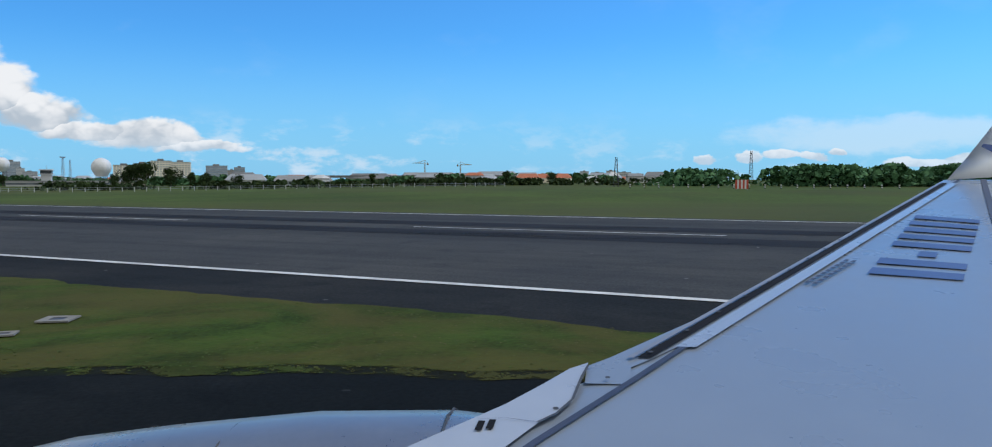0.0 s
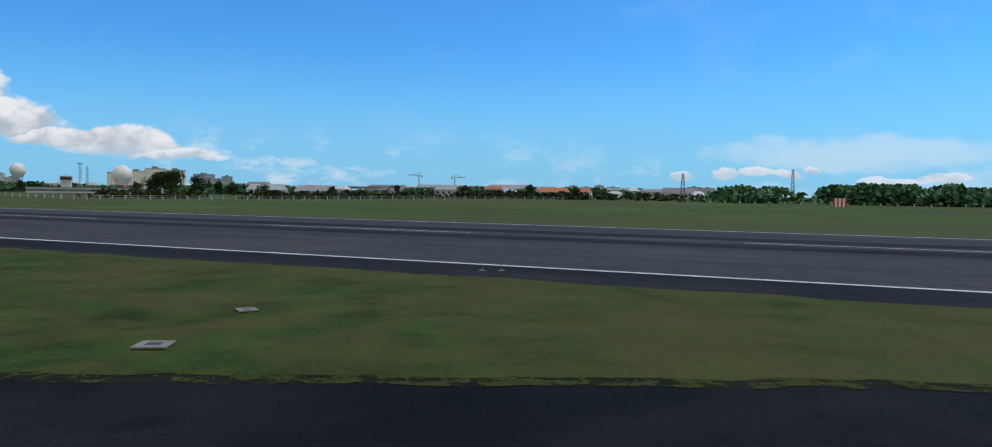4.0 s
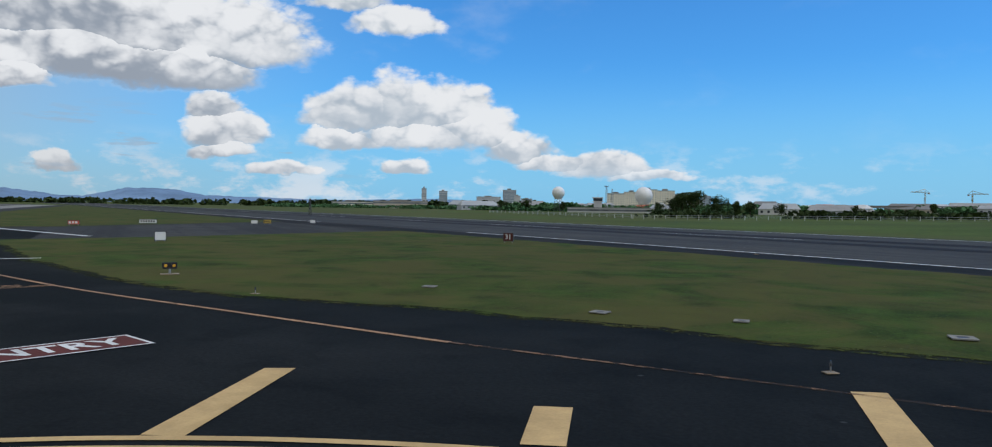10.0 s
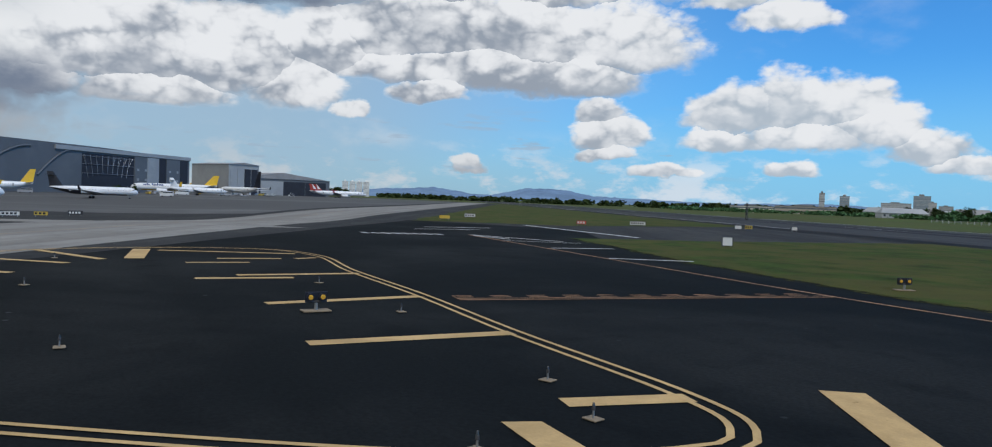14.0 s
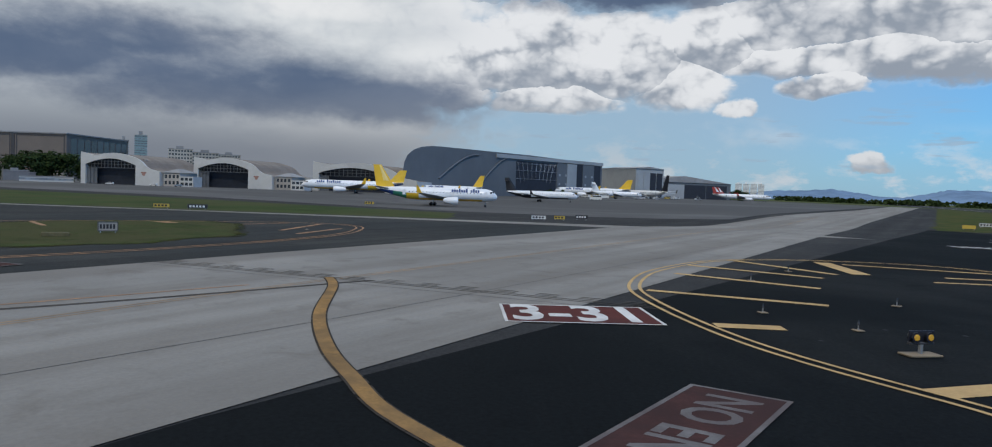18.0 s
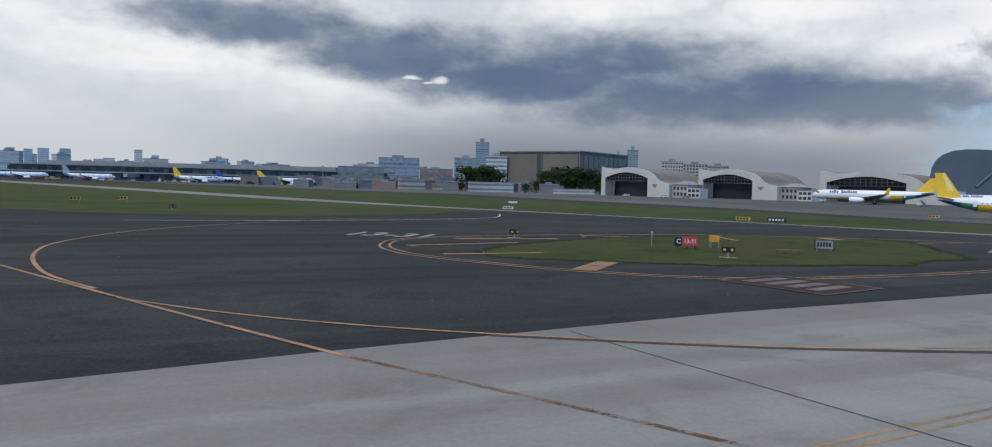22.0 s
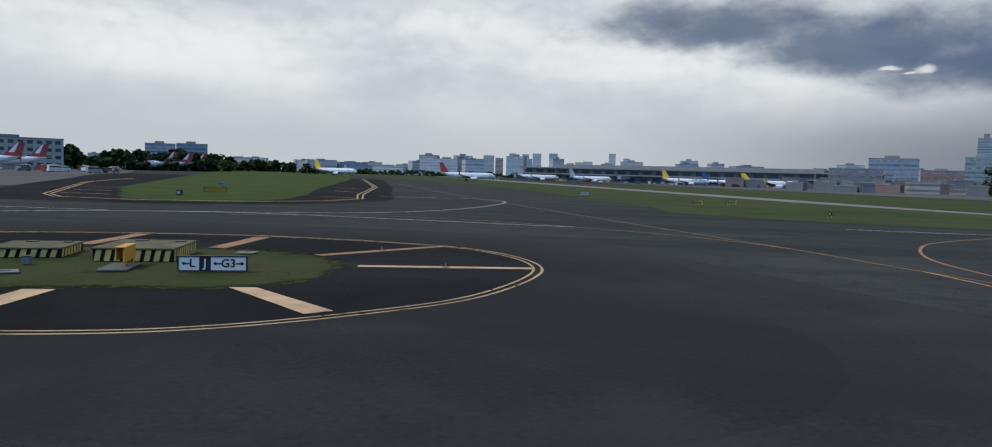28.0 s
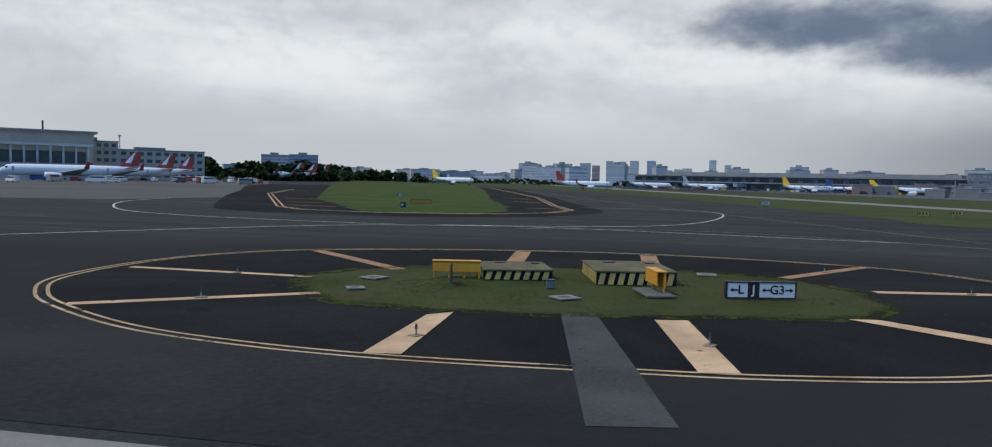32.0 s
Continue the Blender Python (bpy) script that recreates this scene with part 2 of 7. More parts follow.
def surface(name, base, rough=0.7, metal=0.0, vary=0.25, scale=1.0, fine=30.0, bump=0.0, second=None, patch=0.0, random_tone=0.0, coat=0.0, stretch=None, spec=0.5, wear=0.0):
    """A painted, mineral or metal surface: broad stains, fine grain and relief at real size."""
    if name in MATS:
        return MATS[name]
    m = bpy.data.materials.new(name)
    m.use_nodes = True
    t = Tree(m.node_tree)
    pos = t.node("ShaderNodeTexCoord").outputs["Object"]
    if stretch:
        v = t.node("ShaderNodeVectorMath", operation="MULTIPLY")
        t.put(v.inputs[0], pos)
        v.inputs[1].default_value = stretch
        pos = v.outputs[0]
    broad = t.noise(pos, scale, 6.0, 0.6, 0.4)
    grain = t.noise(pos, fine, 3.0, 0.6)
    tone = t.math("ADD", t.math("MULTIPLY", broad, 0.65), t.math("MULTIPLY", grain, 0.35))
    dark = tuple(c * (1 - vary) for c in base)
    light = tuple(min(1.0, c * (1 + vary)) for c in base)
    col = t.mix(t.ramp(tone, 0.3, 0.7), dark, light)
    if second:
        col = t.mix(t.math("MULTIPLY", t.ramp(t.noise(pos, scale * 0.37, 7.0, 0.65, 0.8), 0.5 - patch * 0.2, 0.72 - patch * 0.2), patch), col, second)
    if random_tone:
        r = t.node("ShaderNodeObjectInfo").outputs["Random"]
        hsv = t.node("ShaderNodeHueSaturation")
        t.put(hsv.inputs["Value"], t.ramp(r, 0, 1, 1 - random_tone, 1 + random_tone, False))
        t.put(hsv.inputs["Color"], col)
        col = hsv.outputs[0]
    b = t.node("ShaderNodeBsdfPrincipled")
    t.put(b.inputs["Base Color"], col)
    t.put(b.inputs["Roughness"], t.ramp(tone, 0.2, 0.8, max(0.02, rough - 0.08), min(1.0, rough + 0.08)))
    b.inputs["Metallic"].default_value = metal
    b.inputs["Coat Weight"].default_value = coat
    b.inputs["Specular IOR Level"].default_value = spec
    if bump:
        n = t.node("ShaderNodeBump")
        n.inputs["Strength"].default_value = bump
        n.inputs["Distance"].default_value = 0.02
        t.put(n.inputs["Height"], grain)
        t.put(b.inputs["Normal"], n.outputs[0])
    out = b.outputs[0]
    if wear:
        flake = t.math("ADD", t.math("MULTIPLY", t.noise(pos, 1.1, 8.0, 0.72, 0.3), 0.7), t.math("MULTIPLY", t.noise(pos, 0.17, 3.0, 0.5), 0.3))
        gone = t.node("ShaderNodeMixShader")
        t.put(gone.inputs[0], t.ramp(flake, 0.66 - wear * 0.2, 0.72 - wear * 0.2, 0.0, 0.85))
        t.put(gone.inputs[1], out)
        t.put(gone.inputs[2], t.node("ShaderNodeBsdfTransparent").outputs[0])
        out = gone.outputs[0]
    t.put(t.node("ShaderNodeOutputMaterial").inputs[0], out)
    MATS[name] = m
    return m


def pavement(name, base, pale, dark, angle=0.0, streak=0.0, mottle=1.0, chip=2.6, grain=0.38):
    """Asphalt: coarse aggregate, cloudy wear, paler dusty patches, dark tyre and fuel stains drawn out along the traffic."""
    m = bpy.data.materials.new(name)
    m.use_nodes = True
    t = Tree(m.node_tree)
    turn = t.node("ShaderNodeMapping")
    turn.inputs["Rotation"].default_value = (0, 0, radians(-angle))
    t.put(turn.inputs["Vector"], t.node("ShaderNodeTexCoord").outputs["Object"])
    pos = turn.outputs[0]
    run = t.node("ShaderNodeVectorMath", operation="MULTIPLY")
    t.put(run.inputs[0], pos)
    run.inputs[1].default_value = (0.035, 1.0, 1.0)
    cloudy = t.noise(pos, 0.055, 8.0, 0.62, 0.6)
    patchy = t.noise(pos, 0.42, 6.0, 0.62, 0.5)
    grit = t.noise(pos, 7.0, 4.0, 0.7)
    lanes = t.noise(run.outputs[0], 0.22, 5.0, 0.6, 0.2)
    col = t.mix(t.math("MULTIPLY", t.ramp(cloudy, 0.40, 0.70), mottle), base, pale)
    col = t.mix(t.math("MULTIPLY", t.ramp(patchy, 0.50, 0.72), 0.55 * mottle), col, dark)
    if streak:
        col = t.mix(t.math("MULTIPLY", t.ramp(lanes, 0.40, 0.62), streak), col, dark)
    chips = t.node("ShaderNodeTexVoronoi")
    t.put(chips.inputs["Vector"], pos)
    chips.inputs["Scale"].default_value = 0.45
    speck = t.ramp(chips.outputs["Distance"], 0.035, 0.06, 1.0, 0.0)
    col = t.mix(t.math("MULTIPLY", speck, t.ramp(patchy, 0.46, 0.60)), col, tuple(c * chip for c in pale))
    hsv = t.node("ShaderNodeHueSaturation")
    t.put(hsv.inputs["Value"], t.ramp(grit, 0.25, 0.75, 1 - grain, 1 + grain, False))
    t.put(hsv.inputs["Color"], col)
    b = t.node("ShaderNodeBsdfPrincipled")
    t.put(b.inputs["Base Color"], hsv.outputs[0])
    b.inputs["Roughness"].default_value = 0.92
    b.inputs["Specular IOR Level"].default_value = 0.03
    n = t.node("ShaderNodeBump")
    n.inputs["Strength"].default_value, n.inputs["Distance"].default_value = 0.3, 0.02
    t.put(n.inputs["Height"], grit)
    t.put(b.inputs["Normal"], n.outputs[0])
    t.put(t.node("ShaderNodeOutputMaterial").inputs[0], b.outputs[0])
    return m


ASPHALT = pavement("asphalt_taxiway", (0.0084, 0.0104, 0.0116), (0.0185, 0.0205, 0.0212), (0.0052, 0.0066, 0.0076), 0.0, 0.25)
ASPHALT_OLD = pavement("asphalt_aged", (0.044, 0.046, 0.047), (0.060, 0.060, 0.058), (0.022, 0.023, 0.025), -31.0, 0.4)
RUNWAY = pavement("asphalt_runway", (0.056, 0.058, 0.060), (0.072, 0.072, 0.070), (0.032, 0.035, 0.040), -24.0, 0.45)
SHOULDER = pavement("asphalt_shoulder", (0.020, 0.022, 0.024), (0.036, 0.036, 0.035), (0.012, 0.013, 0.015), -24.0, 0.5)
JUNCTION = pavement("asphalt_junction", (0.040, 0.045, 0.046), (0.055, 0.057, 0.055), (0.021, 0.023, 0.024), -31.0, 0.5)
ISLAND_BLACK = pavement("asphalt_island", (0.0115, 0.0122, 0.0132), (0.022, 0.023, 0.024), (0.0065, 0.007, 0.008))
CONCRETE = pavement("concrete_taxiway", (0.225, 0.219, 0.204), (0.275, 0.266, 0.246), (0.150, 0.138, 0.122), -31.0, 0.5, chip=0.6, grain=0.10)
RAMP = surface("concrete_ramp", (0.115, 0.115, 0.114), 0.85, scale=0.02, fine=2.0, vary=0.2, second=(0.07, 0.07, 0.07), patch=0.7, spec=0.05)
GRASS = surface("grass", (0.034, 0.056, 0.011), 0.95, scale=0.32, fine=5.0, vary=0.55, second=(0.080, 0.068, 0.022), patch=0.66, bump=0.6, spec=0.05)
GRASS_DULL = surface("grass_dull", (0.038, 0.055, 0.018), 0.95, scale=0.35, fine=7.0, vary=0.4, second=(0.064, 0.060, 0.028), patch=0.7, bump=0.6, spec=0.05)
GRASS_GREEN = surface("grass_green", (0.036, 0.064, 0.014), 0.95, scale=0.12, fine=4.0, vary=0.35, second=(0.070, 0.076, 0.026), patch=0.5, bump=0.5, spec=0.05)
GRASS_MID = surface("grass_mid", (0.036, 0.058, 0.018), 0.95, scale=0.10, fine=3.0, vary=0.4, second=(0.064, 0.064, 0.028), patch=0.6, bump=0.5, spec=0.05)
LAND = surface("grass_land", (0.062, 0.088, 0.022), 0.95, scale=0.02, fine=0.8, vary=0.35, second=(0.075, 0.072, 0.030), patch=0.6, bump=0.3, spec=0.05)
YELLOW = surface("paint_yellow", (0.50, 0.342, 0.16), 0.75, scale=0.8, fine=14.0, vary=0.16, second=(0.30, 0.20, 0.09), patch=0.4, spec=0.06, wear=0.12)
ORANGE = surface("paint_orange_faded", (0.36, 0.21, 0.12), 0.8, scale=0.8, fine=10.0, vary=0.25, second=(0.12, 0.09, 0.07), patch=0.5, spec=0.06, wear=0.35)
ORANGE_FAINT = surface("paint_orange_worn_away", (0.22, 0.13, 0.08), 0.85, scale=0.6, fine=10.0, vary=0.3, second=(0.06, 0.045, 0.035), patch=0.7, spec=0.05, wear=0.95)
YELLOW_WORN = surface("paint_yellow_worn", (0.50, 0.37, 0.22), 0.8, scale=0.8, fine=12.0, vary=0.2, second=(0.22, 0.15, 0.08), patch=0.5, spec=0.05, wear=0.5)
PEACH = surface("paint_peach_worn", (0.56, 0.39, 0.24), 0.8, scale=0.8, fine=12.0, vary=0.18, second=(0.34, 0.24, 0.15), patch=0.5, spec=0.05, wear=0.3)
WHITE_PAINT = surface("paint_white_worn", (0.60, 0.60, 0.58), 0.75, scale=0.7, fine=12.0, vary=0.12, second=(0.34, 0.33, 0.32), patch=0.5, spec=0.06, wear=0.15)
RED_PAINT = surface("paint_red_worn", (0.10, 0.032, 0.028), 0.8, scale=0.8, fine=10.0, vary=0.25, second=(0.06, 0.028, 0.028), patch=0.5, spec=0.05, wear=0.1)
BLACK_PAINT = surface("paint_black", (0.012, 0.012, 0.013), 0.75, scale=0.8, fine=10.0, vary=0.2, spec=0.1)


# ---------------------------------------------------------------- mesh helpers
def mesh_of(name, bm, material, smooth=False):
    me = bpy.data.meshes.new(name)
    if smooth:
        for f in bm.faces:
            f.smooth = True
    bm.to_mesh(me)
    bm.free()
    for m in material if isinstance(material, (list, tuple)) else [material]:
        me.materials.append(m)
    return me


def part(name, bm, material, parent=None, label="", at=None, smooth=False):
    """Links a bmesh (or a ready mesh) as one mesh object under a thing or a part."""
    me = bm if isinstance(bm, bpy.types.Mesh) else mesh_of(name, bm, material, smooth)
    ob = new(name, me)
    ob.parent = parent
    if at is not None:
        ob.matrix_basis = at
    return tagged(ob, label)


def thing(name, label, category, at=None, group="", kind=""):
    ob = new(name)
    ob.empty_display_size = 0.3
    if at is not None:
        ob.matrix_basis = at
    return tagged(ob, label, category, group, kind)


def add_box(bm, x0, y0, z0, x1, y1, z1, m=None, bevel=0.0):
    vs = [bm.verts.new((x, y, z)) for x in (x0, x1) for y in (y0, y1) for z in (z0, z1)]
    fs = [bm.faces.new([vs[i] for i in q]) for q in ((0, 1, 3, 2), (4, 6, 7, 5), (0, 4, 5, 1), (2, 3, 7, 6), (0, 2, 6, 4), (1, 5, 7, 3))]
    if bevel:
        edges = list({e for f in fs for e in f.edges})
        out = bmesh.ops.bevel(bm, geom=edges, offset=bevel, segments=1, affect="EDGES")
        vs = list({v for f in out["faces"] for v in f.verts} | {v for v in vs if v.is_valid})
    if m is not None:
        for v in vs:
            v.co = m @ v.co
    return vs


def box(x0, y0, z0, x1, y1, z1, bevel=0.0, m=None):
    bm = bmesh.new()
    add_box(bm, x0, y0, z0, x1, y1, z1, m, bevel)
    return bm


def add_tube(bm, a, b, ra, rb=None, n=10, caps=True):
    rb = ra if rb is None else rb
    a, b = Vector(a), Vector(b)
    q = (b - a).to_track_quat("Z", "Y").to_matrix()
    rings = []
    for p, r in ((a, ra), (b, rb)):
        rings.append([bm.verts.new(p + q @ Vector((r * math.cos(2 * math.pi * i / n), r * math.sin(2 * math.pi * i / n), 0))) for i in range(n)])
    for i in range(n):
        bm.faces.new((rings[0][i], rings[0][(i + 1) % n], rings[1][(i + 1) % n], rings[1][i]))
    if caps:
        bm.faces.new(rings[0][::-1])
        bm.faces.new(rings[1])


def tube(a, b, ra, rb=None, n=10):
    bm = bmesh.new()
    add_tube(bm, a, b, ra, rb, n)
    return bm


def smoothstep(a, b, x):
    t = min(1.0, max(0.0, (x - a) / (b - a)))
    return t * t * (3 - 2 * t)


def lift(x, y):
    """The height of the ground: the parking ramp lies lower, the field across the runway a little higher."""
    return -1.4 * smoothstep(205, 265, x) * smoothstep(-60, 0, y) + 1.8 * smoothstep(-150, -230, y) * (1 - smoothstep(20, 200, x))


CUTS_X, CUTS_Y = (205, 215, 225, 235, 245, 255, 265), (-60, -45, -30, -15, 0)


def sheet(name, outline, off, material, label, category, flat=True):
    """A paved or planted area that follows the ground."""
    bm = bmesh.new()
    f = bm.faces.new([bm.verts.new((x, y, 0)) for x, y in outline])
    bmesh.ops.triangulate(bm, faces=[f])
    if max(x for x, y in outline) > 205:
        for axis, cuts in ((0, CUTS_X), (1, CUTS_Y)):
            for c in cuts:
                co, no = [0, 0, 0], [0, 0, 0]
                co[axis], no[axis] = c, 1
                bmesh.ops.bisect_plane(bm, geom=bm.verts[:] + bm.edges[:] + bm.faces[:], plane_co=co, plane_no=no)
    for v in bm.verts:
        v.co.z = lift(v.co.x, v.co.y) + off
    bmesh.ops.recalc_face_normals(bm, faces=bm.faces[:])
    for f in bm.faces:
        if f.normal.z < 0:
            f.normal_flip()
    return tagged(new(name, mesh_of(name, bm, material)), label, category, "", "structure")


def curve_points(pts, step=1.5, closed=False):
    """A smooth line through corner points (Catmull-Rom), as many short steps."""
    out, n = [], len(pts)
    segs = n if closed else n - 1
    for i in range(segs):
        if closed:
            p0, p1, p2, p3 = (Vector(pts[(i + k) % n]) for k in (-1, 0, 1, 2))
        else:
            p0, p1, p2, p3 = (Vector(pts[min(n - 1, max(0, i + k))]) for k in (-1, 0, 1, 2))
        m = max(1, int((p2 - p1).length / step))
        for k in range(m):
            t = k / m
            out.append(0.5 * ((2 * p1) + (p2 - p0) * t + (2 * p0 - 5 * p1 + 4 * p2 - p3) * t * t + (3 * p1 - p0 - 3 * p2 + p3) * t ** 3))
    if not closed:
        out.append(Vector(pts[-1]))
    return out


def ribbon(bm, pts, width, off, closed=False, shift=0.0):
    """A painted line of a given width along a plan line."""
    n = len(pts)
    rows = []
    for i, p in enumerate(pts):
        a = pts[(i - 1) % n] if closed or i else pts[0]
        b = pts[(i + 1) % n] if closed or i < n - 1 else pts[-1]
        d = Vector((b[0] - a[0], b[1] - a[1])).normalized()
        s = Vector((-d.y, d.x))
        c = Vector((p[0], p[1])) + s * shift
        rows.append([bm.verts.new((q.x, q.y, lift(q.x, q.y) + off)) for q in (c + s * width / 2, c - s * width / 2)])
    for i in range(n if closed else n - 1):
        a, b = rows[i], rows[(i + 1) % n]
        bm.faces.new((a[0], a[1], b[1], b[0]))


PAINT_Z = 0.012
markings = thing("pavement_markings", "painted yellow and white lines on the airfield pavement", "markings", kind="structure")


LAYERS = [0]


def layer(off):
    """Coats of paint lie a hair's breadth over one another."""
    LAYERS[0] = (LAYERS[0] + 1) % 12
    return off + 0.001 * LAYERS[0]


def line(pts, width=0.3, material=None, smooth=True, closed=False, double=0.0, name="painted_line", off=PAINT_Z):
    pts = curve_points(pts, 0.6, closed) if smooth else [Vector(p) for p in pts]
    off = layer(off)
    for shift in ((-double / 2, double / 2) if double else (0.0,)):
        bm = bmesh.new()
        ribbon(bm, pts, width, off, closed, shift)
        part(name, bm, material or YELLOW, markings)


def patch(pts, material, name="painted_bar", off=PAINT_Z):
    bm = bmesh.new()
    off = layer(off) + 0.006
    bm.faces.new([bm.verts.new((x, y, lift(x, y) + off)) for x, y in pts])
    bmesh.ops.recalc_face_normals(bm, faces=bm.faces[:])
    return part(name, bm, material, markings)


def lettering(text, size, depth=0.0):
    """The built-in font as a mesh, centred, in the xy plane."""
    cu = bpy.data.curves.new("lettering", "FONT")
    cu.body, cu.size, cu.extrude, cu.align_x, cu.align_y, cu.resolution_u = text, size, depth, "CENTER", "CENTER", 3
    cu.offset = size * 0.022
    ob = bpy.data.objects.new("lettering", cu)
    scene.collection.objects.link(ob)
    bpy.context.view_layer.update()
    me = bpy.data.meshes.new_from_object(ob.evaluated_get(bpy.context.evaluated_depsgraph_get()))
    bpy.data.objects.remove(ob)
    me.materials.clear()
    return me

# ---------------------------------------------------------------- the airfield
def ground_sheet():
    """One sheet of land that reaches the horizon."""
    xs = [-4700, -3000, -2000, -1200, -700, -400, -250, -150, -80, -40, 0, 20, 65, 110, 155, 200, *CUTS_X, 300, 400, 600, 900, 1400, 2200, 3200, 4700]
    ys = [-4700, -3000, -2000, -1200, -800, -500, -350, -230, -210, -190, -170, -150, -120, -90, *CUTS_Y, 60, 120, 200, 400, 700, 1200, 2000, 3200, 4700]
    xs, ys = sorted(set(xs)), sorted(set(ys))
    bm = bmesh.new()
    grid = [[bm.verts.new((x, y, lift(x, y) - 0.12)) for y in ys] for x in xs]
    for i in range(len(xs) - 1):
        for j in range(len(ys) - 1):
            bm.faces.new((grid[i][j], grid[i + 1][j], grid[i + 1][j + 1], grid[i][j + 1]))
    tagged(new("ground", mesh_of("ground", bm, LAND)), "wide flat grass land around the airfield", "ground", "", "structure")


ground_sheet()
RW = -0.445  # the runway's slope in plan


def rw(x, c):
    return (x, c + RW * (x - 36))


sheet("airfield_pavement", [(-400, 240), (-400, 123), (801, -374), (1150, -374), (1150, 900), (760, 1700), (-400, 1700)], -0.018, ASPHALT_OLD,
      "aged grey asphalt between the taxiways", "pavement")
sheet("runway", [rw(-600, -56.6), rw(-600, -124.5), rw(2400, -124.5), rw(2400, -56.6)], 0.0, RUNWAY, "wide grey asphalt runway with rubber streaks", "runway")
sheet("runway_shoulder", [rw(-600, -45.2), rw(-600, -56.6), rw(2400, -56.6), rw(2400, -45.2)], -0.008, SHOULDER, "dark asphalt shoulder along the runway", "runway")
sheet("taxiway", [(-200, -38), (27, -38), (106, -37), (118, -34.6), (124, -34.6), (146, -39), (179, -51), (205, -66), (240, -50), (123, 33.3), (20, 95), (-200, 95)],
      -0.004, ASPHALT, "fresh black asphalt taxiway", "taxiway")
CONC_LO = [(20, 95), (123, 33.4), (801, -373.4)]
CONC_HI = [(805, -348), (482, -158), (255, -17), (200, 15.7), (157, 41.5), (134, 54.5), (120, 61), (113, 64), (108, 66), (20, 112)]
sheet("concrete_taxiway", CONC_LO + CONC_HI, 0.008, CONCRETE, "light grey concrete taxiway with slab joints", "taxiway")
sheet("junction_pavement", [(20, 112), (108, 66), (113, 64), (120, 61), (134, 54.5), (157, 41.5), (200, 15.7), (209, 15), (224, 70), (236, 125), (192, 116), (167, 121), (154, 139), (151, 152), (158, 165), (150, 190), (60, 165), (20, 150)],
      -0.01, JUNCTION, "dark asphalt taxiway junction with curved lines", "taxiway")
sheet("cross_taxiway", [(200, -20), (209, 15), (224, 70), (243, 160), (272, 290), (330, 560), (520, 1400), (545, 1400), (352, 560), (290, 290), (258, 160), (238, 70), (222, 15), (214, -10)],
      0.006, CONCRETE, "pale concrete taxiway crossing the grass", "taxiway")
sheet("apron", [(285, -30), (300, 38), (360, 118), (450, 300), (470, 560), (640, 1400), (1100, 1400), (1100, -360), (830, -360)], -0.012, RAMP, "wide parking apron of stained concrete", "apron")
sheet("west_apron", [(-250, 215), (45, 215), (66, 240), (70, 330), (70, 900), (60, 1600), (-250, 1600)], -0.012, RAMP, "parking apron before the western terminal", "apron")

sheet("island_pavement", [tuple(q) for q in curve_points([(66, 176), (82, 165), (100, 164), (114, 174), (122, 188), (132, 225), (150, 290), (190, 466), (150, 470), (70, 470), (62, 300), (62, 200)], 2.5, True)], 0.002, ISLAND_BLACK,
      "dark asphalt around the far grass island", "taxiway")

LAWNS = [
    ([(4, -34.7), (27, -34.9), (106, -33.8), (118, -31.3), (124, -31.3), (146, -35.8), (181, -48), (176, -65), (172, -108.6), (4, -35.2)], "grass wedge between taxiway and runway"),
    ([(222, -75), (238, -50), (790, -383), (232, -135)], "long grass wedge beside the runway"),
    ([(146, 72), (148, 75), (154, 77), (168, 76), (185, 68), (192, 58), (188, 53), (172, 48), (161, 52), (152, 60)], "small mown grass island among taxiway lines"),
    ([(192, 116), (167, 121), (154, 139), (151, 152), (158, 165), (166, 194), (195, 301), (221, 449), (376, 1400), (518, 1400), (328, 560), (270, 290), (241, 160), (232, 122)], "long grass strip along the cross taxiway"),
    ([(243, 60), (262, 160), (294, 290), (356, 560), (440, 560), (420, 300), (335, 118), (285, 34), (238, 34)], "grass strip before the parking apron"),
    ([(82, 178), (88, 172), (95, 170), (103, 180), (110, 200), (120, 245), (160, 394), (330, 1100), (150, 1000), (92, 380), (79, 230)], "bright green mown grass island"),
    ([(71.6, 109.5), (71.3, 106), (71.5, 104.2), (72.6, 101.4), (75.7, 99.1), (82.8, 96.9), (89.4, 95.4), (93, 97), (94.6, 101), (94.3, 105), (90.4, 108.9), (84, 111.4), (77.4, 112.1), (74.2, 111.5)], "small grass island with concrete covers"),
]
def ragged(outline, amount, step=0.8, reach=320.0):
    """An outline with the small bays and tongues of grass that creeps over the pavement."""
    out = []
    for (xa, ya), (xb, yb) in zip(outline, outline[1:] + outline[:1]):
        long = math.hypot(xb - xa, yb - ya)
        n = max(1, min(220, int(long / step))) if math.hypot(xa - 80, ya - 20) < reach else 1
        for i in range(n):
            u = i / n
            x, y = xa + (xb - xa) * u, ya + (yb - ya) * u
            d = amount * (noise.noise((x * 0.22, y * 0.22, 3.1)) * 1.3 + noise.noise((x * 0.9, y * 0.9, 7.7)) * 0.7) if i else 0.0
            out.append((x - (yb - ya) / long * d, y + (xb - xa) / long * d))
    return out


for k, (outline, words) in enumerate(LAWNS):
    sheet("lawn", ragged(outline, 0.55 if k in (0, 2, 6) else 0.9), 0.012, GRASS_DULL if k in (2, 6) else GRASS if k < 2 else GRASS_GREEN if k == 5 else GRASS_MID, words, "grass")

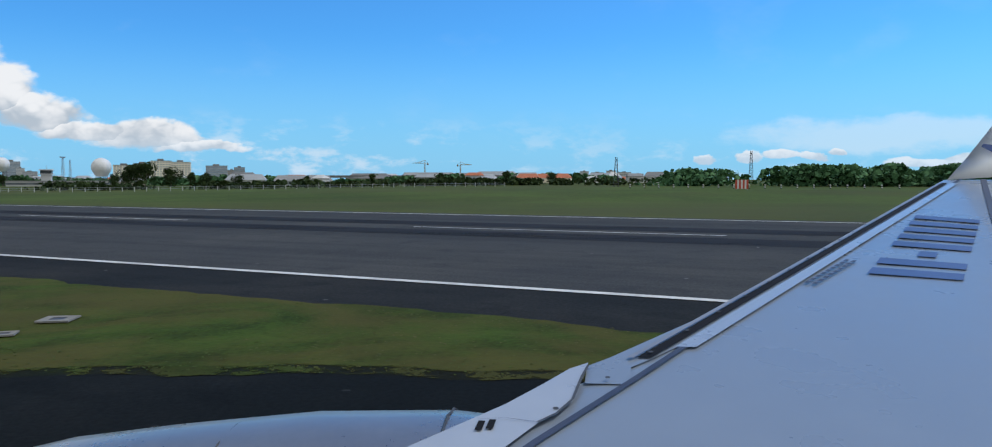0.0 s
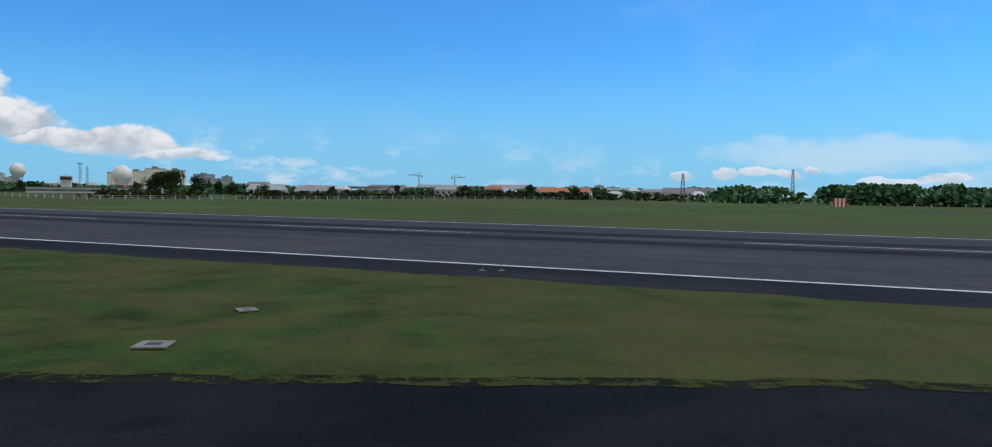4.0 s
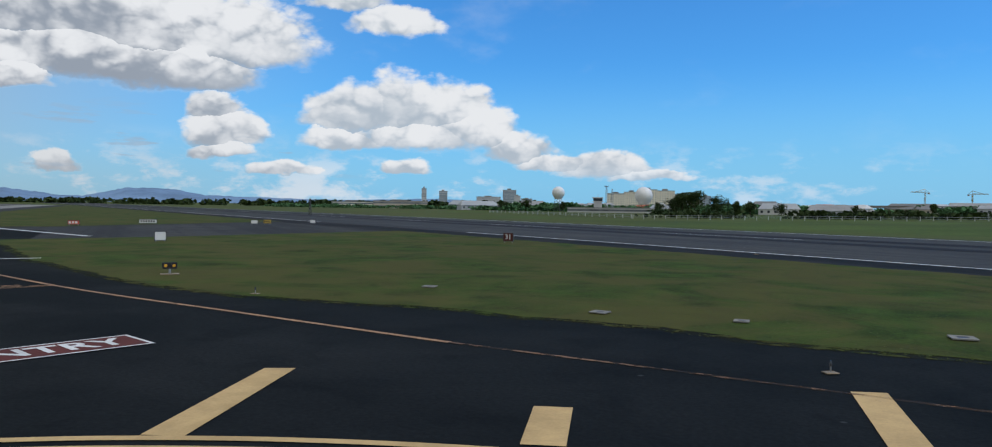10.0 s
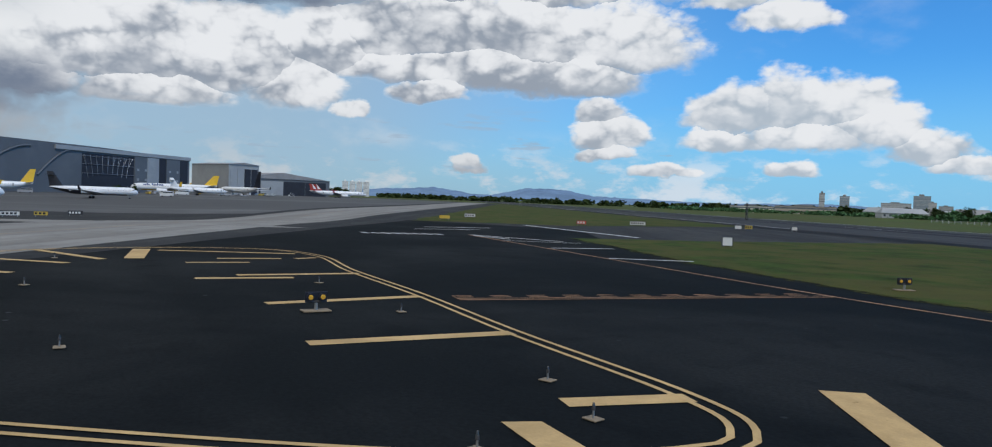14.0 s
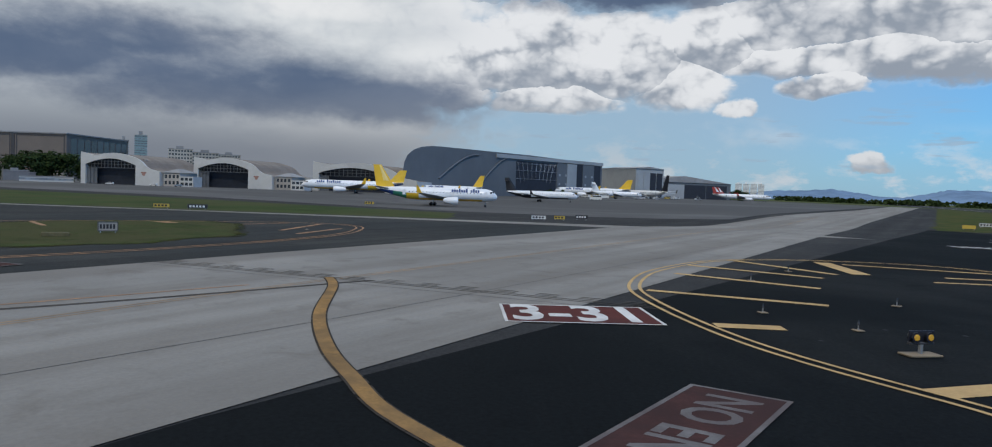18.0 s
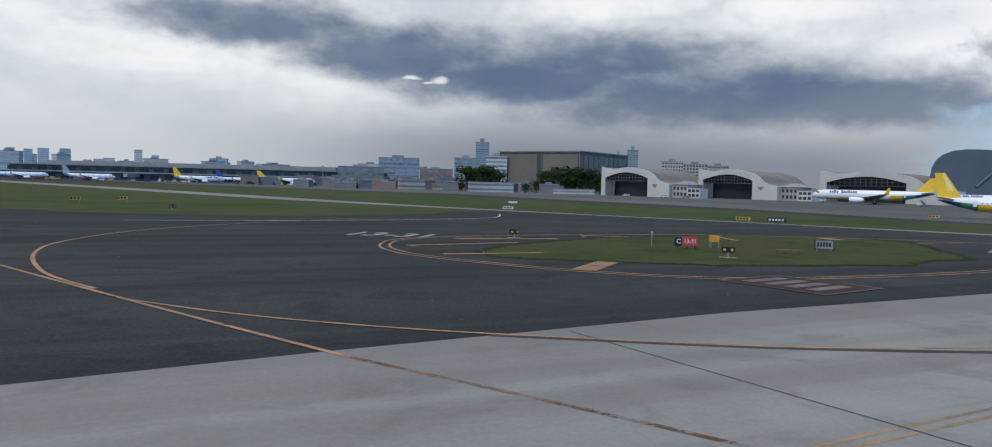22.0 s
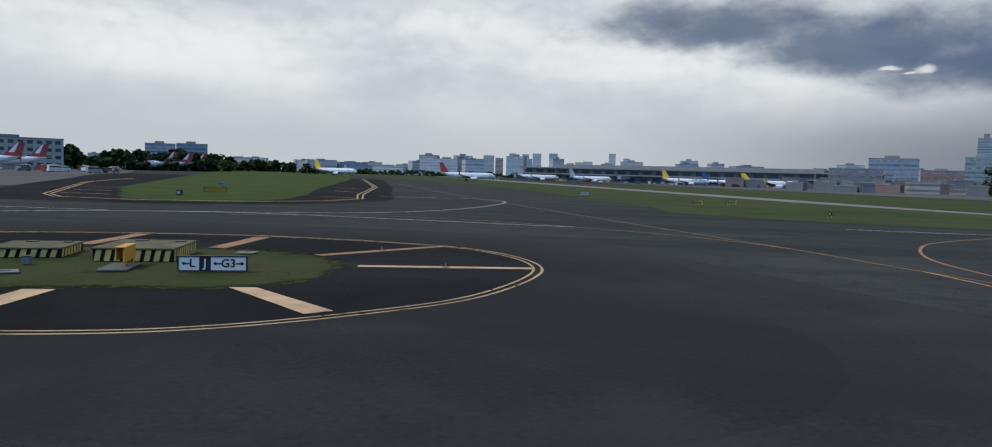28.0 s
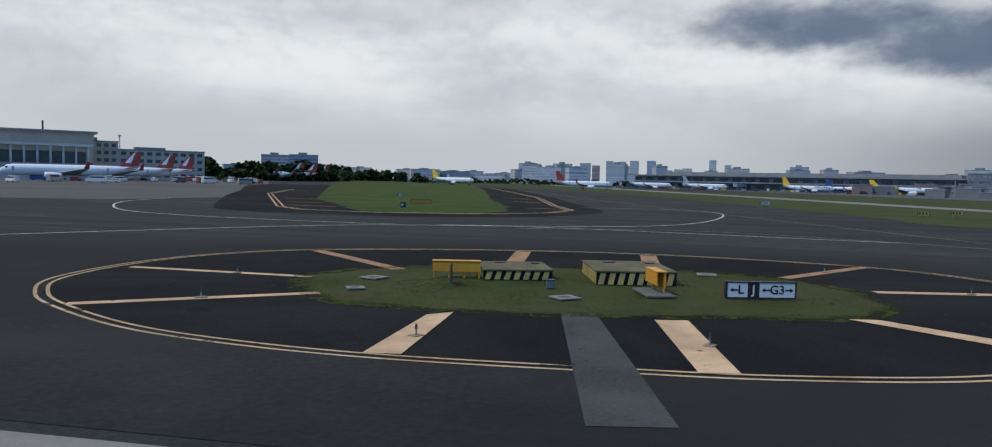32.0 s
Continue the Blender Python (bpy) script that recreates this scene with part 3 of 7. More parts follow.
# thin grass creeping out over the pavement
FRINGE = surface("grass_fringe", (0.034, 0.048, 0.012), 0.95, scale=0.5, fine=6.0, vary=0.4, second=(0.050, 0.046, 0.018), patch=0.7, spec=0.03, wear=1.0)
for k in (0, 2, 6):
    rim = ragged(LAWNS[k][0], 0.55, 0.8)
    mid = sum((Vector(p) for p in rim), Vector((0, 0))) / len(rim)
    if k == 0:
        rim = rim[:rim.index((181, -48)) + 1]
    line([tuple(Vector(p) + (Vector(p) - mid).normalized() * 0.25) if k else (p[0], p[1] + 0.35) for p in rim], 0.9, FRINGE, False, k > 0, name="grass_fringe", off=0.013)

# slab joints of the concrete taxiway
JOINT = surface("joint_filler", (0.05, 0.05, 0.05), 0.9, scale=2.0, fine=20.0)
TAR = surface("tar_streak", (0.065, 0.06, 0.055), 0.9, scale=0.6, fine=8.0, vary=0.3, spec=0.05, wear=0.35)
for k in range(9):
    x = 96 + 21.5 * k
    y = 33.4 - 0.6 * (x - 123)
    n = Vector((0.42, 0.91)) * 27.0
    if k < 2:
        n = n * 0.9
    line([(x, y), (x + n.x * 0.93, y + n.y * 0.93)], 0.05, JOINT, False, name="slab_joint", off=0.013)
line([(60, 84), (108, 51.5), (122.3, 41.0), (135.2, 32.2), (200, -8), (300, -66)], 0.05, JOINT, False, name="slab_joint", off=0.013)
line([(124.8, 58.8), (129.1, 50.7), (135.2, 42.6), (145, 33)], 0.35, TAR, name="tar_streak", off=0.014)

# worn hold line across the concrete
a0, a1 = Vector((150.0, 45.6)), Vector((138.6, 20.4))
hold_run, hold_side = (a1 - a0).normalized(), Vector((0.91, -0.41))
for k in range(4):
    o = a0 + hold_side * (0.42 * k)
    if k < 2:
        line([o, a1 + hold_side * (0.42 * k)], 0.13, TAR, False, name="hold_line", off=0.014)
    else:
        for m in range(14):
            s = o + hold_run * (m * 1.95 + 0.3)
            line([s, s + hold_run * 1.0], 0.13, TAR, False, name="hold_dash", off=0.014)

# rubber laid down along the middle of the runway
RUBBER = surface("tyre_rubber", (0.026, 0.028, 0.033), 0.9, scale=0.35, fine=5.0, vary=0.3, spec=0.03, wear=0.62, stretch=(0.06, 1.0, 1.0))
for c, wd in ((-88.0, 6.0), (-101.0, 6.0)):
    line([rw(-600, c), rw(900, c)], wd, RUBBER, False, name="rubber_streak", off=0.006)

# runway paint
line([rw(-600, -56.6), rw(160, -56.6)], 0.6, WHITE_PAINT, False)
line([rw(225, -56.6), rw(1500, -56.6)], 0.6, WHITE_PAINT, False)
line([rw(-600, -121.5), rw(1500, -121.5)], 0.7, WHITE_PAINT, False)
for k in range(-6, 24):
    x = 55.5 + k * 54.3
    line([rw(x, -94.6), rw(x + 27, -94.6)], 0.36, WHITE_PAINT, False)

# edge lines and shoulder bars of the black taxiway
line([(-150, -27.6), (60, -27.4), (101, -27.0)], 0.2, ORANGE_FAINT)
line([(101, -27.0), (102, -27.0), (112.5, -27.3), (127.7, -27.9), (150, -30.8), (187, -36.2)], 0.26, ORANGE)
line([(60, -23.5), (75, -22.8), (84, -21.4), (93, -18.4), (100, -14.4), (106, -8.6), (110.4, -4.2)], 0.28, YELLOW, double=0.62)
for q in ([(81.6, -26.6), (80.8, -27.0), (79.7, -22.9), (80.5, -22.5)], [(88.8, -27.5), (88.0, -27.9), (86.5, -22.7), (87.3, -22.4)],
          [(94.6, -21.6), (93.8, -22.0), (92.6, -19.4), (93.4, -19.0)], [(102.7, -20.7), (102.0, -21.2), (99.0, -15.6), (99.8, -15.2)],
          [(106.7, -12.5), (106.0, -13.2), (103.9, -11.1), (104.6, -10.5)], [(114.3, -8.9), (113.6, -9.8), (108.5, -6.1), (109.2, -5.3)],
          [(115.0, 0.0), (114.7, -0.8), (112.0, -0.6), (112.4, 0.3)]):
    patch(q, YELLOW)
# hold line: two solid, two broken
a, b = Vector((132.2, -7.6)), Vector((128.1, -27.8))
along, side = (b - a).normalized(), Vector((0.98, -0.2))
for k in range(4):
    o = side * (0.45 * k)
    if k < 2:
        line([a + o, b + o], 0.16, ORANGE, False, name="hold_line")
    else:
        for j in range(11):
            s = a + o + along * (j * 1.85)
            line([s, s + along * 0.95], 0.16, ORANGE, False, name="hold_dash")
# white lines at the runway entry
for p, q, wd in (((187, -36.4), (174, -41.6), 0.5), ((186, -36), (178, -37.0), 0.5), ((164, -33.5), (162.8, -40.2), 0.5), ((152.2, -31.4), (148.6, -37.4), 0.5),
                 ((221, -65.2), (183, -60.2), 0.9), ((208.6, -39.7), (207.2, -50.4), 0.8), ((201.9, -35.2), (201.1, -45.2), 0.6), ((176, -35), (171, -42), 0.35)):
    line([p, q], wd, WHITE_PAINT, False)
for k in range(8):
    s = Vector((188.6, -23.4)) + Vector((-0.35, -1.2)) * k
    patch([(s.x, s.y), (s.x + 2.6, s.y + 0.2), (s.x + 2.6, s.y - 0.5), (s.x, s.y - 0.6)], WHITE_PAINT)


def ground_sign(centre, x_axis, width, height, text, size, name, worn=False, tall=1.0):
    """A red panel with a white border and white letters painted on the pavement."""
    ex = Vector(x_axis).normalized()
    m = Matrix(((ex.x, -ex.y, 0, centre[0]), (ex.y, ex.x, 0, centre[1]), (0, 0, 1, 0), (0, 0, 0, 1)))
    ob = thing(name, "red painted panel with white border and white letters on the pavement", "pavement sign", m)
    bm = bmesh.new()
    bm.faces.new([bm.verts.new((x, y, PAINT_Z + 0.014)) for x, y in ((-width / 2, -height / 2), (width / 2, -height / 2), (width / 2, height / 2), (-width / 2, height / 2))])
    ink = surface("paint_white_dirty", (0.15, 0.145, 0.145), 0.8, scale=0.9, fine=9.0, vary=0.25, second=(0.08, 0.06, 0.06), patch=0.6, spec=0.12) if worn else WHITE_PAINT
    part("panel", bm, surface("paint_red_faded", (0.062, 0.030, 0.028), 0.85, scale=0.8, fine=10.0, vary=0.3, second=(0.04, 0.026, 0.026), patch=0.6, spec=0.05) if worn else RED_PAINT, ob)
    bm = bmesh.new()
    t = 0.12
    for x0, y0, x1, y1 in ((-width / 2, -height / 2, width / 2, -height / 2 + t), (-width / 2, height / 2 - t, width / 2, height / 2),
                           (-width / 2, -height / 2 + t, -width / 2 + t, height / 2 - t), (width / 2 - t, -height / 2 + t, width / 2, height / 2 - t)):
        bm.faces.new([bm.verts.new((x, y, PAINT_Z + 0.018)) for x, y in ((x0, y0), (x1, y0), (x1, y1), (x0, y1))])
    part("border", bm, ink, ob)
    if text:
        me = lettering(text, size)
        me.materials.append(ink)
        xs = [v.co.x for v in me.vertices]
        k = (width - 1.1) / (max(xs) - min(xs))
        for v in me.vertices:
            v.co.x *= k
            v.co.y *= tall
        part("letters", me, None, ob, at=pose(0, 0, PAINT_Z + 0.019))
    else:
        for i in range(4):
            bm = bmesh.new()
            x = -width / 2 + 0.7 + i * (width - 1.2) / 4
            bm.faces.new([bm.verts.new((u, v, PAINT_Z + 0.019)) for u, v in ((x, -height * 0.30), (x + 0.7, -height * 0.30), (x + 0.7, height * 0.30), (x, height * 0.30))])
            part("letter_bar", bm, ink, ob)
    return ob


ground_sign((110.2, -17.0), (-0.155, -0.988), 8.7, 2.2, "NO ENTRY", 1.75, "painted_sign")
ground_sign((122.5, 24.2), (-0.82, 0.57), 8.6, 2.4, "NO ENTRY", 1.75, "painted_sign", True)
ground_sign((136.8, 24.2), (0.03, -1.0), 5.7, 4.0, "3-31", 3.6, "painted_sign", tall=1.35)
ground_sign((145.5, 54.2), (-0.355, -0.935), 5.9, 5.1, "", 3.0, "painted_sign", True)

# islands of double yellow lines
LOOP_A = [(141, 20.5), (147, 20.0), (154.6, 17), (162.5, 10.8), (165.2, 3), (163.3, -5.5), (156.6, -8.2), (146, -7.1), (134.5, -6.6), (124.2, -5.7), (115.6, -5.3),
          (112.6, -4.4), (112.0, -2.2), (114.5, 3.5), (122.6, 14.5), (125.9, 16.8), (132.4, 19.4)]
line(LOOP_A, 0.17, YELLOW, closed=True, double=0.52)
STRIPES = [((155, -0.9), (154.4, -5.0), 0.6), ((154.4, -6), (155, -7.6), 0.6), ((144.4, -0.2), (144.1, -7.0), 0.7), ((133.3, 0.7), (133.8, -6.4), 0.7), ((124.5, 1.4), (124.1, -5.6), 0.75),
           ((115.8, -2.1), (115, -5.2), 0.75), ((162.5, 2.0), (158.5, -7), 0.6), ((144.6, 19.9), (141.2, 12.7), 0.6), ((135.3, 19.5), (135.1, 17.1), 0.9), ((152.7, 16.5), (147.4, 10.3), 0.6),
           ((158.3, 14.3), (152.6, 7.8), 0.6), ((163.2, 9.8), (155, 5.9), 0.6), ((163.6, 3), (155.4, 4.1), 1.2), ((152.3, 1.4), (151.9, -2.4), 0.5), ((143.2, 2.1), (142.6, -2.8), 0.7), ((126.5, 16.8), (128.5, 10.6), 0.9)]
for p, q, wd in STRIPES:
    line([p, q], wd, YELLOW, False, name="painted_bar")
LOOP_C = [(143.0, 64), (142.8, 74.4), (144.7, 80), (148.5, 84), (154, 86.2), (164, 83.2), (180, 73), (191, 58), (194.6, 47), (192.5, 42), (186, 40.2), (175, 41), (160, 47.2), (147, 56)]
line(LOOP_C, 0.2, ORANGE, closed=True, double=0.7)
for p, q, wd in (((148.5, 82), (157.5, 78), 0.5), ((145, 76), (151, 72), 0.5), ((157, 84), (164, 78), 0.8), ((193, 49), (188, 52.5), 0.5), ((193, 45.5), (180, 46.5), 0.5), ((186, 42), (176, 44), 0.5),
                 ((143.3, 65), (148.5, 66), 1.4), ((181, 70), (176, 66), 0.5), ((170, 79), (172, 74), 0.5), ((188, 61), (186.5, 59), 1.4)):
    line([p, q], wd, ORANGE, False, name="painted_bar")
PALE_WORN = surface("paint_white_faint", (0.30, 0.29, 0.275), 0.8, scale=0.8, fine=10.0, vary=0.2, spec=0.05, wear=0.3)


def painted_number(text, origin, along, up):
    """Figures painted on the pavement, drawn out along the way of travel."""
    me = lettering(text, 1.0)
    ax, au = Vector(along), Vector(up)
    xs, ys = [v.co.x for v in me.vertices], [v.co.y for v in me.vertices]
    for v in me.vertices:
        u, w = (v.co.x - min(xs)) / (max(xs) - min(xs)), (v.co.y - min(ys)) / (max(ys) - min(ys))
        p = Vector(origin) + ax * u + au * w
        v.co = (p.x, p.y, 0.022)
    me.materials.append(PALE_WORN)
    part("painted_figures", me, None, markings)


painted_number("13-31", (152.7, 92.3), (2.6, -6.2), (4.1, 1.6))


# taxi lines of the junction
line([(118.5, 42), (119.4, 50), (120, 60)], 0.2, ORANGE_FAINT)
line([(120, 60), (120.7, 66), (121.6, 73)], 0.2, ORANGE)
line([(121.6, 73), (124.4, 92.7), (126.7, 104.4), (129.6, 126), (135, 162), (146, 230), (175, 380)], 0.2, ORANGE)
line([(121.6, 73), (122.1, 68.1), (123.3, 63.3), (125.7, 57.5), (131, 48.5), (142, 38)], 0.18, ORANGE)
line([(175, 112), (162, 110.6), (156, 110), (149.6, 108.6), (141.3, 105.5), (132.5, 98.8), (127.5, 92), (123.6, 83), (122.3, 76.3)], 0.22, ORANGE)
BRIGHT = surface("paint_amber", (0.46, 0.25, 0.065), 0.65, scale=0.8, fine=14.0, vary=0.16, second=(0.34, 0.19, 0.06), patch=0.3)
line([(80, 62.5), (94, 66.8), (102.9, 69.9)], 0.18, BRIGHT)
line([(102.9, 69.9), (105, 70.8), (107.9, 72.2), (112.6, 75.2), (116.2, 78.5), (119.1, 82.2), (121.8, 86.4), (124.4, 92.7)], 0.18, BRIGHT)
line([(93, 142.5), (109, 139.6), (118.3, 130), (125.6, 115), (126.7, 104.4)], 0.26, ORANGE)
AMBER_DIRTY = surface("paint_amber_dirty", (0.30, 0.175, 0.065), 0.8, scale=0.7, fine=10.0, vary=0.3, second=(0.11, 0.08, 0.05), patch=0.6, spec=0.08, wear=0.2)
line([(145.5, 35.2), (142.4, 34.4), (135.3, 33.5), (130, 32.2), (126.5, 30.9), (122.9, 29.2), (117, 24.5), (112, 18)], 0.42, AMBER_DIRTY, off=0.025)
line([(145.5, 35.2), (142.4, 34.4), (135.3, 33.5), (130, 32.2), (126.5, 30.9), (122.9, 29.2), (117, 24.5), (112, 18)], 0.54, surface("rubber_edge", (0.05, 0.045, 0.04), 0.9, scale=0.8, fine=8.0, vary=0.3, spec=0.04, wear=0.55), name="dark_edging", off=0.0095)
line([(119.4, 48.8), (123.1, 46.9), (130.9, 42.7), (142.6, 36.3), (170, 20), (300, -57)], 0.13, surface("paint_tan_worn", (0.30, 0.21, 0.13), 0.85, scale=0.7, fine=9.0, vary=0.25, second=(0.16, 0.13, 0.10), patch=0.6, spec=0.05, wear=0.35), double=0.34)
line([(40, 128), (56, 137), (74, 146), (86, 147), (98, 143), (121, 125)], 0.26, WHITE_PAINT)
line([(82, 148.5), (68.6, 156.8), (55.4, 170), (49.8, 187), (48.5, 207), (52.6, 223)], 0.26, WHITE_PAINT)
line([(86, 147.5), (105.4, 146), (120, 154.4), (136.2, 174.8), (140.3, 187.5), (136, 195), (122.7, 199)], 0.26, WHITE_PAINT)
line([(150, 121), (166, 111), (190, 104), (204, 110)], 0.24, WHITE_PAINT)
# the far island
line([(184, 466), (141, 273), (121, 207), (116.2, 187), (109, 177), (98.7, 172.2), (84, 173.5), (74, 181), (71.6, 191), (70.2, 273), (78, 340)], 0.30, PEACH, False, double=0.9)
for p, q in (((74.1, 315), (81, 306)), ((73.1, 234), (79, 229)), ((72.9, 196), (79.8, 192)), ((73, 212), (79, 208)), ((121, 231), (124.2, 221)), ((111.2, 194), (116.1, 190.4)), ((128, 262), (131, 250))):
    line([p, q], 0.7, ORANGE, False, name="painted_bar")
# island with the barriers
LOOP_J = [(61.7, 105.4), (61.2, 109.5), (63, 114.6), (66.6, 119.2), (72.8, 122), (84, 121), (94, 117.2), (102.5, 110), (104.8, 104), (103.6, 97.4), (98, 91), (92.5, 88.4), (87, 87.4), (81.7, 88.5), (77.2, 90.4), (72.6, 92.6), (69, 95), (65.8, 98), (63, 102.3)]
for k in range(1, 5):
    grow, level, tone = 9.6 - 2.4 * k, -0.006 + 0.002 * k, 0.043 - 0.0036 * k
    tone = surface("asphalt_rim_%d" % k, (tone, tone * 1.03, tone * 1.05), 0.9, scale=0.1, fine=5.0, vary=0.4, second=(tone * 0.8, tone * 0.82, tone * 0.85), patch=0.8, bump=0.3, spec=0.03)
    rim = [(24, 110.5), (60, 91.7), (84, 79.2), (96, 75 - grow), (104 + grow, 80 - grow), (107 + grow, 94), (106 + grow, 106 + grow), (98, 117 + grow), (84, 123.5 + grow), (70, 125 + grow), (58, 124 + grow), (24, 140)]
    sheet("island_pavement", [tuple(q) for q in curve_points(rim, 2.5, True)], level, tone, "dark asphalt around the small grass island", "taxiway")
sheet("island_pavement", [tuple(q) for q in curve_points(LOOP_J, 2.5, True)], 0.005, ISLAND_BLACK, "black asphalt inside the island line", "taxiway")
line(LOOP_J, 0.14, YELLOW_WORN, closed=True, double=0.42)
for p, q, wd, mm in (((63.5, 113.6), (71.8, 108.8), 0.55, PEACH), ((63.2, 102.5), (71.8, 103.8), 0.6, PEACH), ((72.8, 121.4), (76.2, 111.2), 0.8, ORANGE), ((85.7, 119.9), (82.8, 113), 1.0, ORANGE),
                     ((93, 116.8), (89.7, 110), 1.0, ORANGE), ((102.7, 109.2), (94.5, 105.4), 0.7, ORANGE), ((103.6, 98), (95.5, 100.5), 0.7, PEACH)):
    line([p, q], wd, mm, False, name="painted_bar")
patch([(75.0, 98.3), (76.0, 98.6), (73.2, 92.7), (72.2, 93.0)], PEACH)
patch([(82.3, 96.0), (83.4, 95.7), (80.9, 89.0), (79.9, 89.3)], PEACH)
patch([(89.2, 94.9), (90.2, 94.6), (92.0, 89.0), (91.0, 88.7)], PEACH)
patch([(79.7, 98), (80.9, 97.7), (77.3, 85.7), (75.6, 86.2)], surface("strip_grey", (0.060, 0.064, 0.064), 0.9, scale=0.5, fine=8.0, vary=0.3, spec=0.05, wear=0.3), "asphalt_strip", 0.009)


def tufts(name, label, outline, count, edge_count, seed, tall=0.16, mat=None):
    """Blades of grass over a lawn, spilling a little over its edge."""
    rng = random.Random(seed)
    xs, ys = [p[0] for p in outline], [p[1] for p in outline]
    n = len(outline)

    def inside(x, y):
        hit = False
        for i in range(n):
            (xa, ya), (xb, yb) = outline[i], outline[i - 1]
            if (ya > y) != (yb > y) and x < (xb - xa) * (y - ya) / (yb - ya) + xa:
                hit = not hit
        return hit

    spots = []
    while len(spots) < count:
        x, y = rng.uniform(min(xs), max(xs)), rng.uniform(min(ys), max(ys))
        if inside(x, y):
            spots.append((x, y))
    lens = [math.hypot(outline[i][0] - outline[i - 1][0], outline[i][1] - outline[i - 1][1]) for i in range(n)]
    for _ in range(edge_count):
        i = rng.choices(range(n), lens)[0]
        t = rng.random()
        spots.append((outline[i - 1][0] + (outline[i][0] - outline[i - 1][0]) * t + rng.gauss(0, 0.22), outline[i - 1][1] + (outline[i][1] - outline[i - 1][1]) * t + rng.gauss(0, 0.22)))
    verts, faces = [], []
    for x, y in spots:
        z = lift(x, y) + 0.010
        clump = 0.6 + 0.9 * max(0.0, noise.noise((x * 0.4, y * 0.4, 0)) + 0.3)
        for k in range(3):
            a, h, r = rng.uniform(0, 6.283), tall * clump * rng.uniform(0.5, 1.3), rng.uniform(0.02, 0.06)
            dx, dy = math.cos(a) * r, math.sin(a) * r
            i = len(verts)
            verts += [(x - dx, y - dy, z), (x + dx, y + dy, z), (x + dy * 1.3 + dx * 0.3, y - dx * 1.3, z + h)]
            faces.append((i, i + 1, i + 2))
    me = bpy.data.meshes.new(name)
    me.from_pydata(verts, [], faces)
    me.materials.append(mat or BLADES)
    tagged(new(name, me), label, "grass", "", "stuff")


def blade_material(name, k):
    m = bpy.data.materials.new(name)
    m.use_nodes = True
    t = Tree(m.node_tree)
    rnd = t.node("ShaderNodeNewGeometry").outputs["Random Per Island"]
    pos = t.node("ShaderNodeTexCoord").outputs["Object"]
    col = t.mix(rnd, (0.042 * k, 0.070 * k, 0.014 * k), (0.062 * k, 0.092 * k, 0.020 * k))
    col = t.mix(t.math("MULTIPLY", t.ramp(t.noise(pos, 0.16, 6.0, 0.65, 0.8), 0.44, 0.68), 0.7), col, (0.110 * k, 0.084 * k, 0.034 * k))
    b = t.node("ShaderNodeBsdfPrincipled")
    t.put(b.inputs["Base Color"], col)
    up = t.node("ShaderNodeCombineXYZ")
    up.inputs[2].default_value = 1.0
    t.put(b.inputs["Normal"], up.outputs[0])
    b.inputs["Roughness"].default_value = 0.9
    b.inputs["Specular IOR Level"].default_value = 0.1
    t.put(t.node("ShaderNodeOutputMaterial").inputs[0], b.outputs[0])
    return m


BLADES, BLADES_DULL = blade_material("grass_blades", 0.85), blade_material("grass_blades_dull", 0.62)
NEAR_WEDGE = [(4, -34.7), (27, -34.9), (106, -33.8), (118, -31.3), (124, -31.3), (146, -35.8), (160, -41), (150, -97), (24, -43.2)]
tufts("grass_blades", "rough grass blades over the wedge beside the taxiway", NEAR_WEDGE, 20000, 2200, 1, 0.02)
tufts("grass_blades", "short grass blades on the small barrier island", LAWNS[6][0], 7000, 1600, 2, 0.018, BLADES_DULL)
tufts("grass_blades", "short grass blades on the signed island", LAWNS[2][0], 5000, 900, 3, 0.022, BLADES_DULL)

# ---------------------------------------------------------------- materials of buildings, aircraft and plants
WALL_WHITE = surface("wall_white", (0.49, 0.48, 0.455), 0.8, scale=0.15, fine=2.0, vary=0.12, second=(0.45, 0.44, 0.41), patch=0.4, random_tone=0.08)
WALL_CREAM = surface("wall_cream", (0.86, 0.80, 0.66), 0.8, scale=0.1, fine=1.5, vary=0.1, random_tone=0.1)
WALL_GREY = surface("wall_grey", (0.30, 0.31, 0.325), 0.8, scale=0.1, fine=1.5, vary=0.15, random_tone=0.2)
WALL_BEIGE = surface("wall_beige", (0.34, 0.31, 0.275), 0.8, scale=0.1, fine=1.5, vary=0.12, random_tone=0.15)
WALL_BROWN = surface("cladding_brown", (0.145, 0.122, 0.105), 0.7, scale=0.05, fine=0.8, vary=0.12)
WALL_BLUE = surface("cladding_blue_grey", (0.19, 0.25, 0.31), 0.5, scale=0.1, fine=1.5, vary=0.15, random_tone=0.2)
WALL_PINK = surface("wall_red_brown", (0.26, 0.14, 0.11), 0.8, scale=0.1, fine=1.5, vary=0.15, random_tone=0.15)
WALL_TEAL = surface("cladding_teal", (0.17, 0.25, 0.26), 0.5, scale=0.1, fine=1.5, vary=0.15)
METAL_GREY = surface("metal_sheet_grey", (0.125, 0.133, 0.142), 0.6, 0.1, scale=0.06, fine=1.2, vary=0.12, second=(0.09, 0.097, 0.105), patch=0.4)
METAL_PALE = surface("metal_sheet_pale", (0.33, 0.34, 0.34), 0.6, 0.1, scale=0.08, fine=1.2, vary=0.12)
ROOF_GREY = surface("roof_grey", (0.22, 0.22, 0.22), 0.8, scale=0.1, fine=1.0, vary=0.2, random_tone=0.2)
ROOF_RUST = surface("roof_weathered", (0.20, 0.175, 0.15), 0.8, scale=0.1, fine=1.0, vary=0.25, second=(0.13, 0.10, 0.08), patch=0.5)
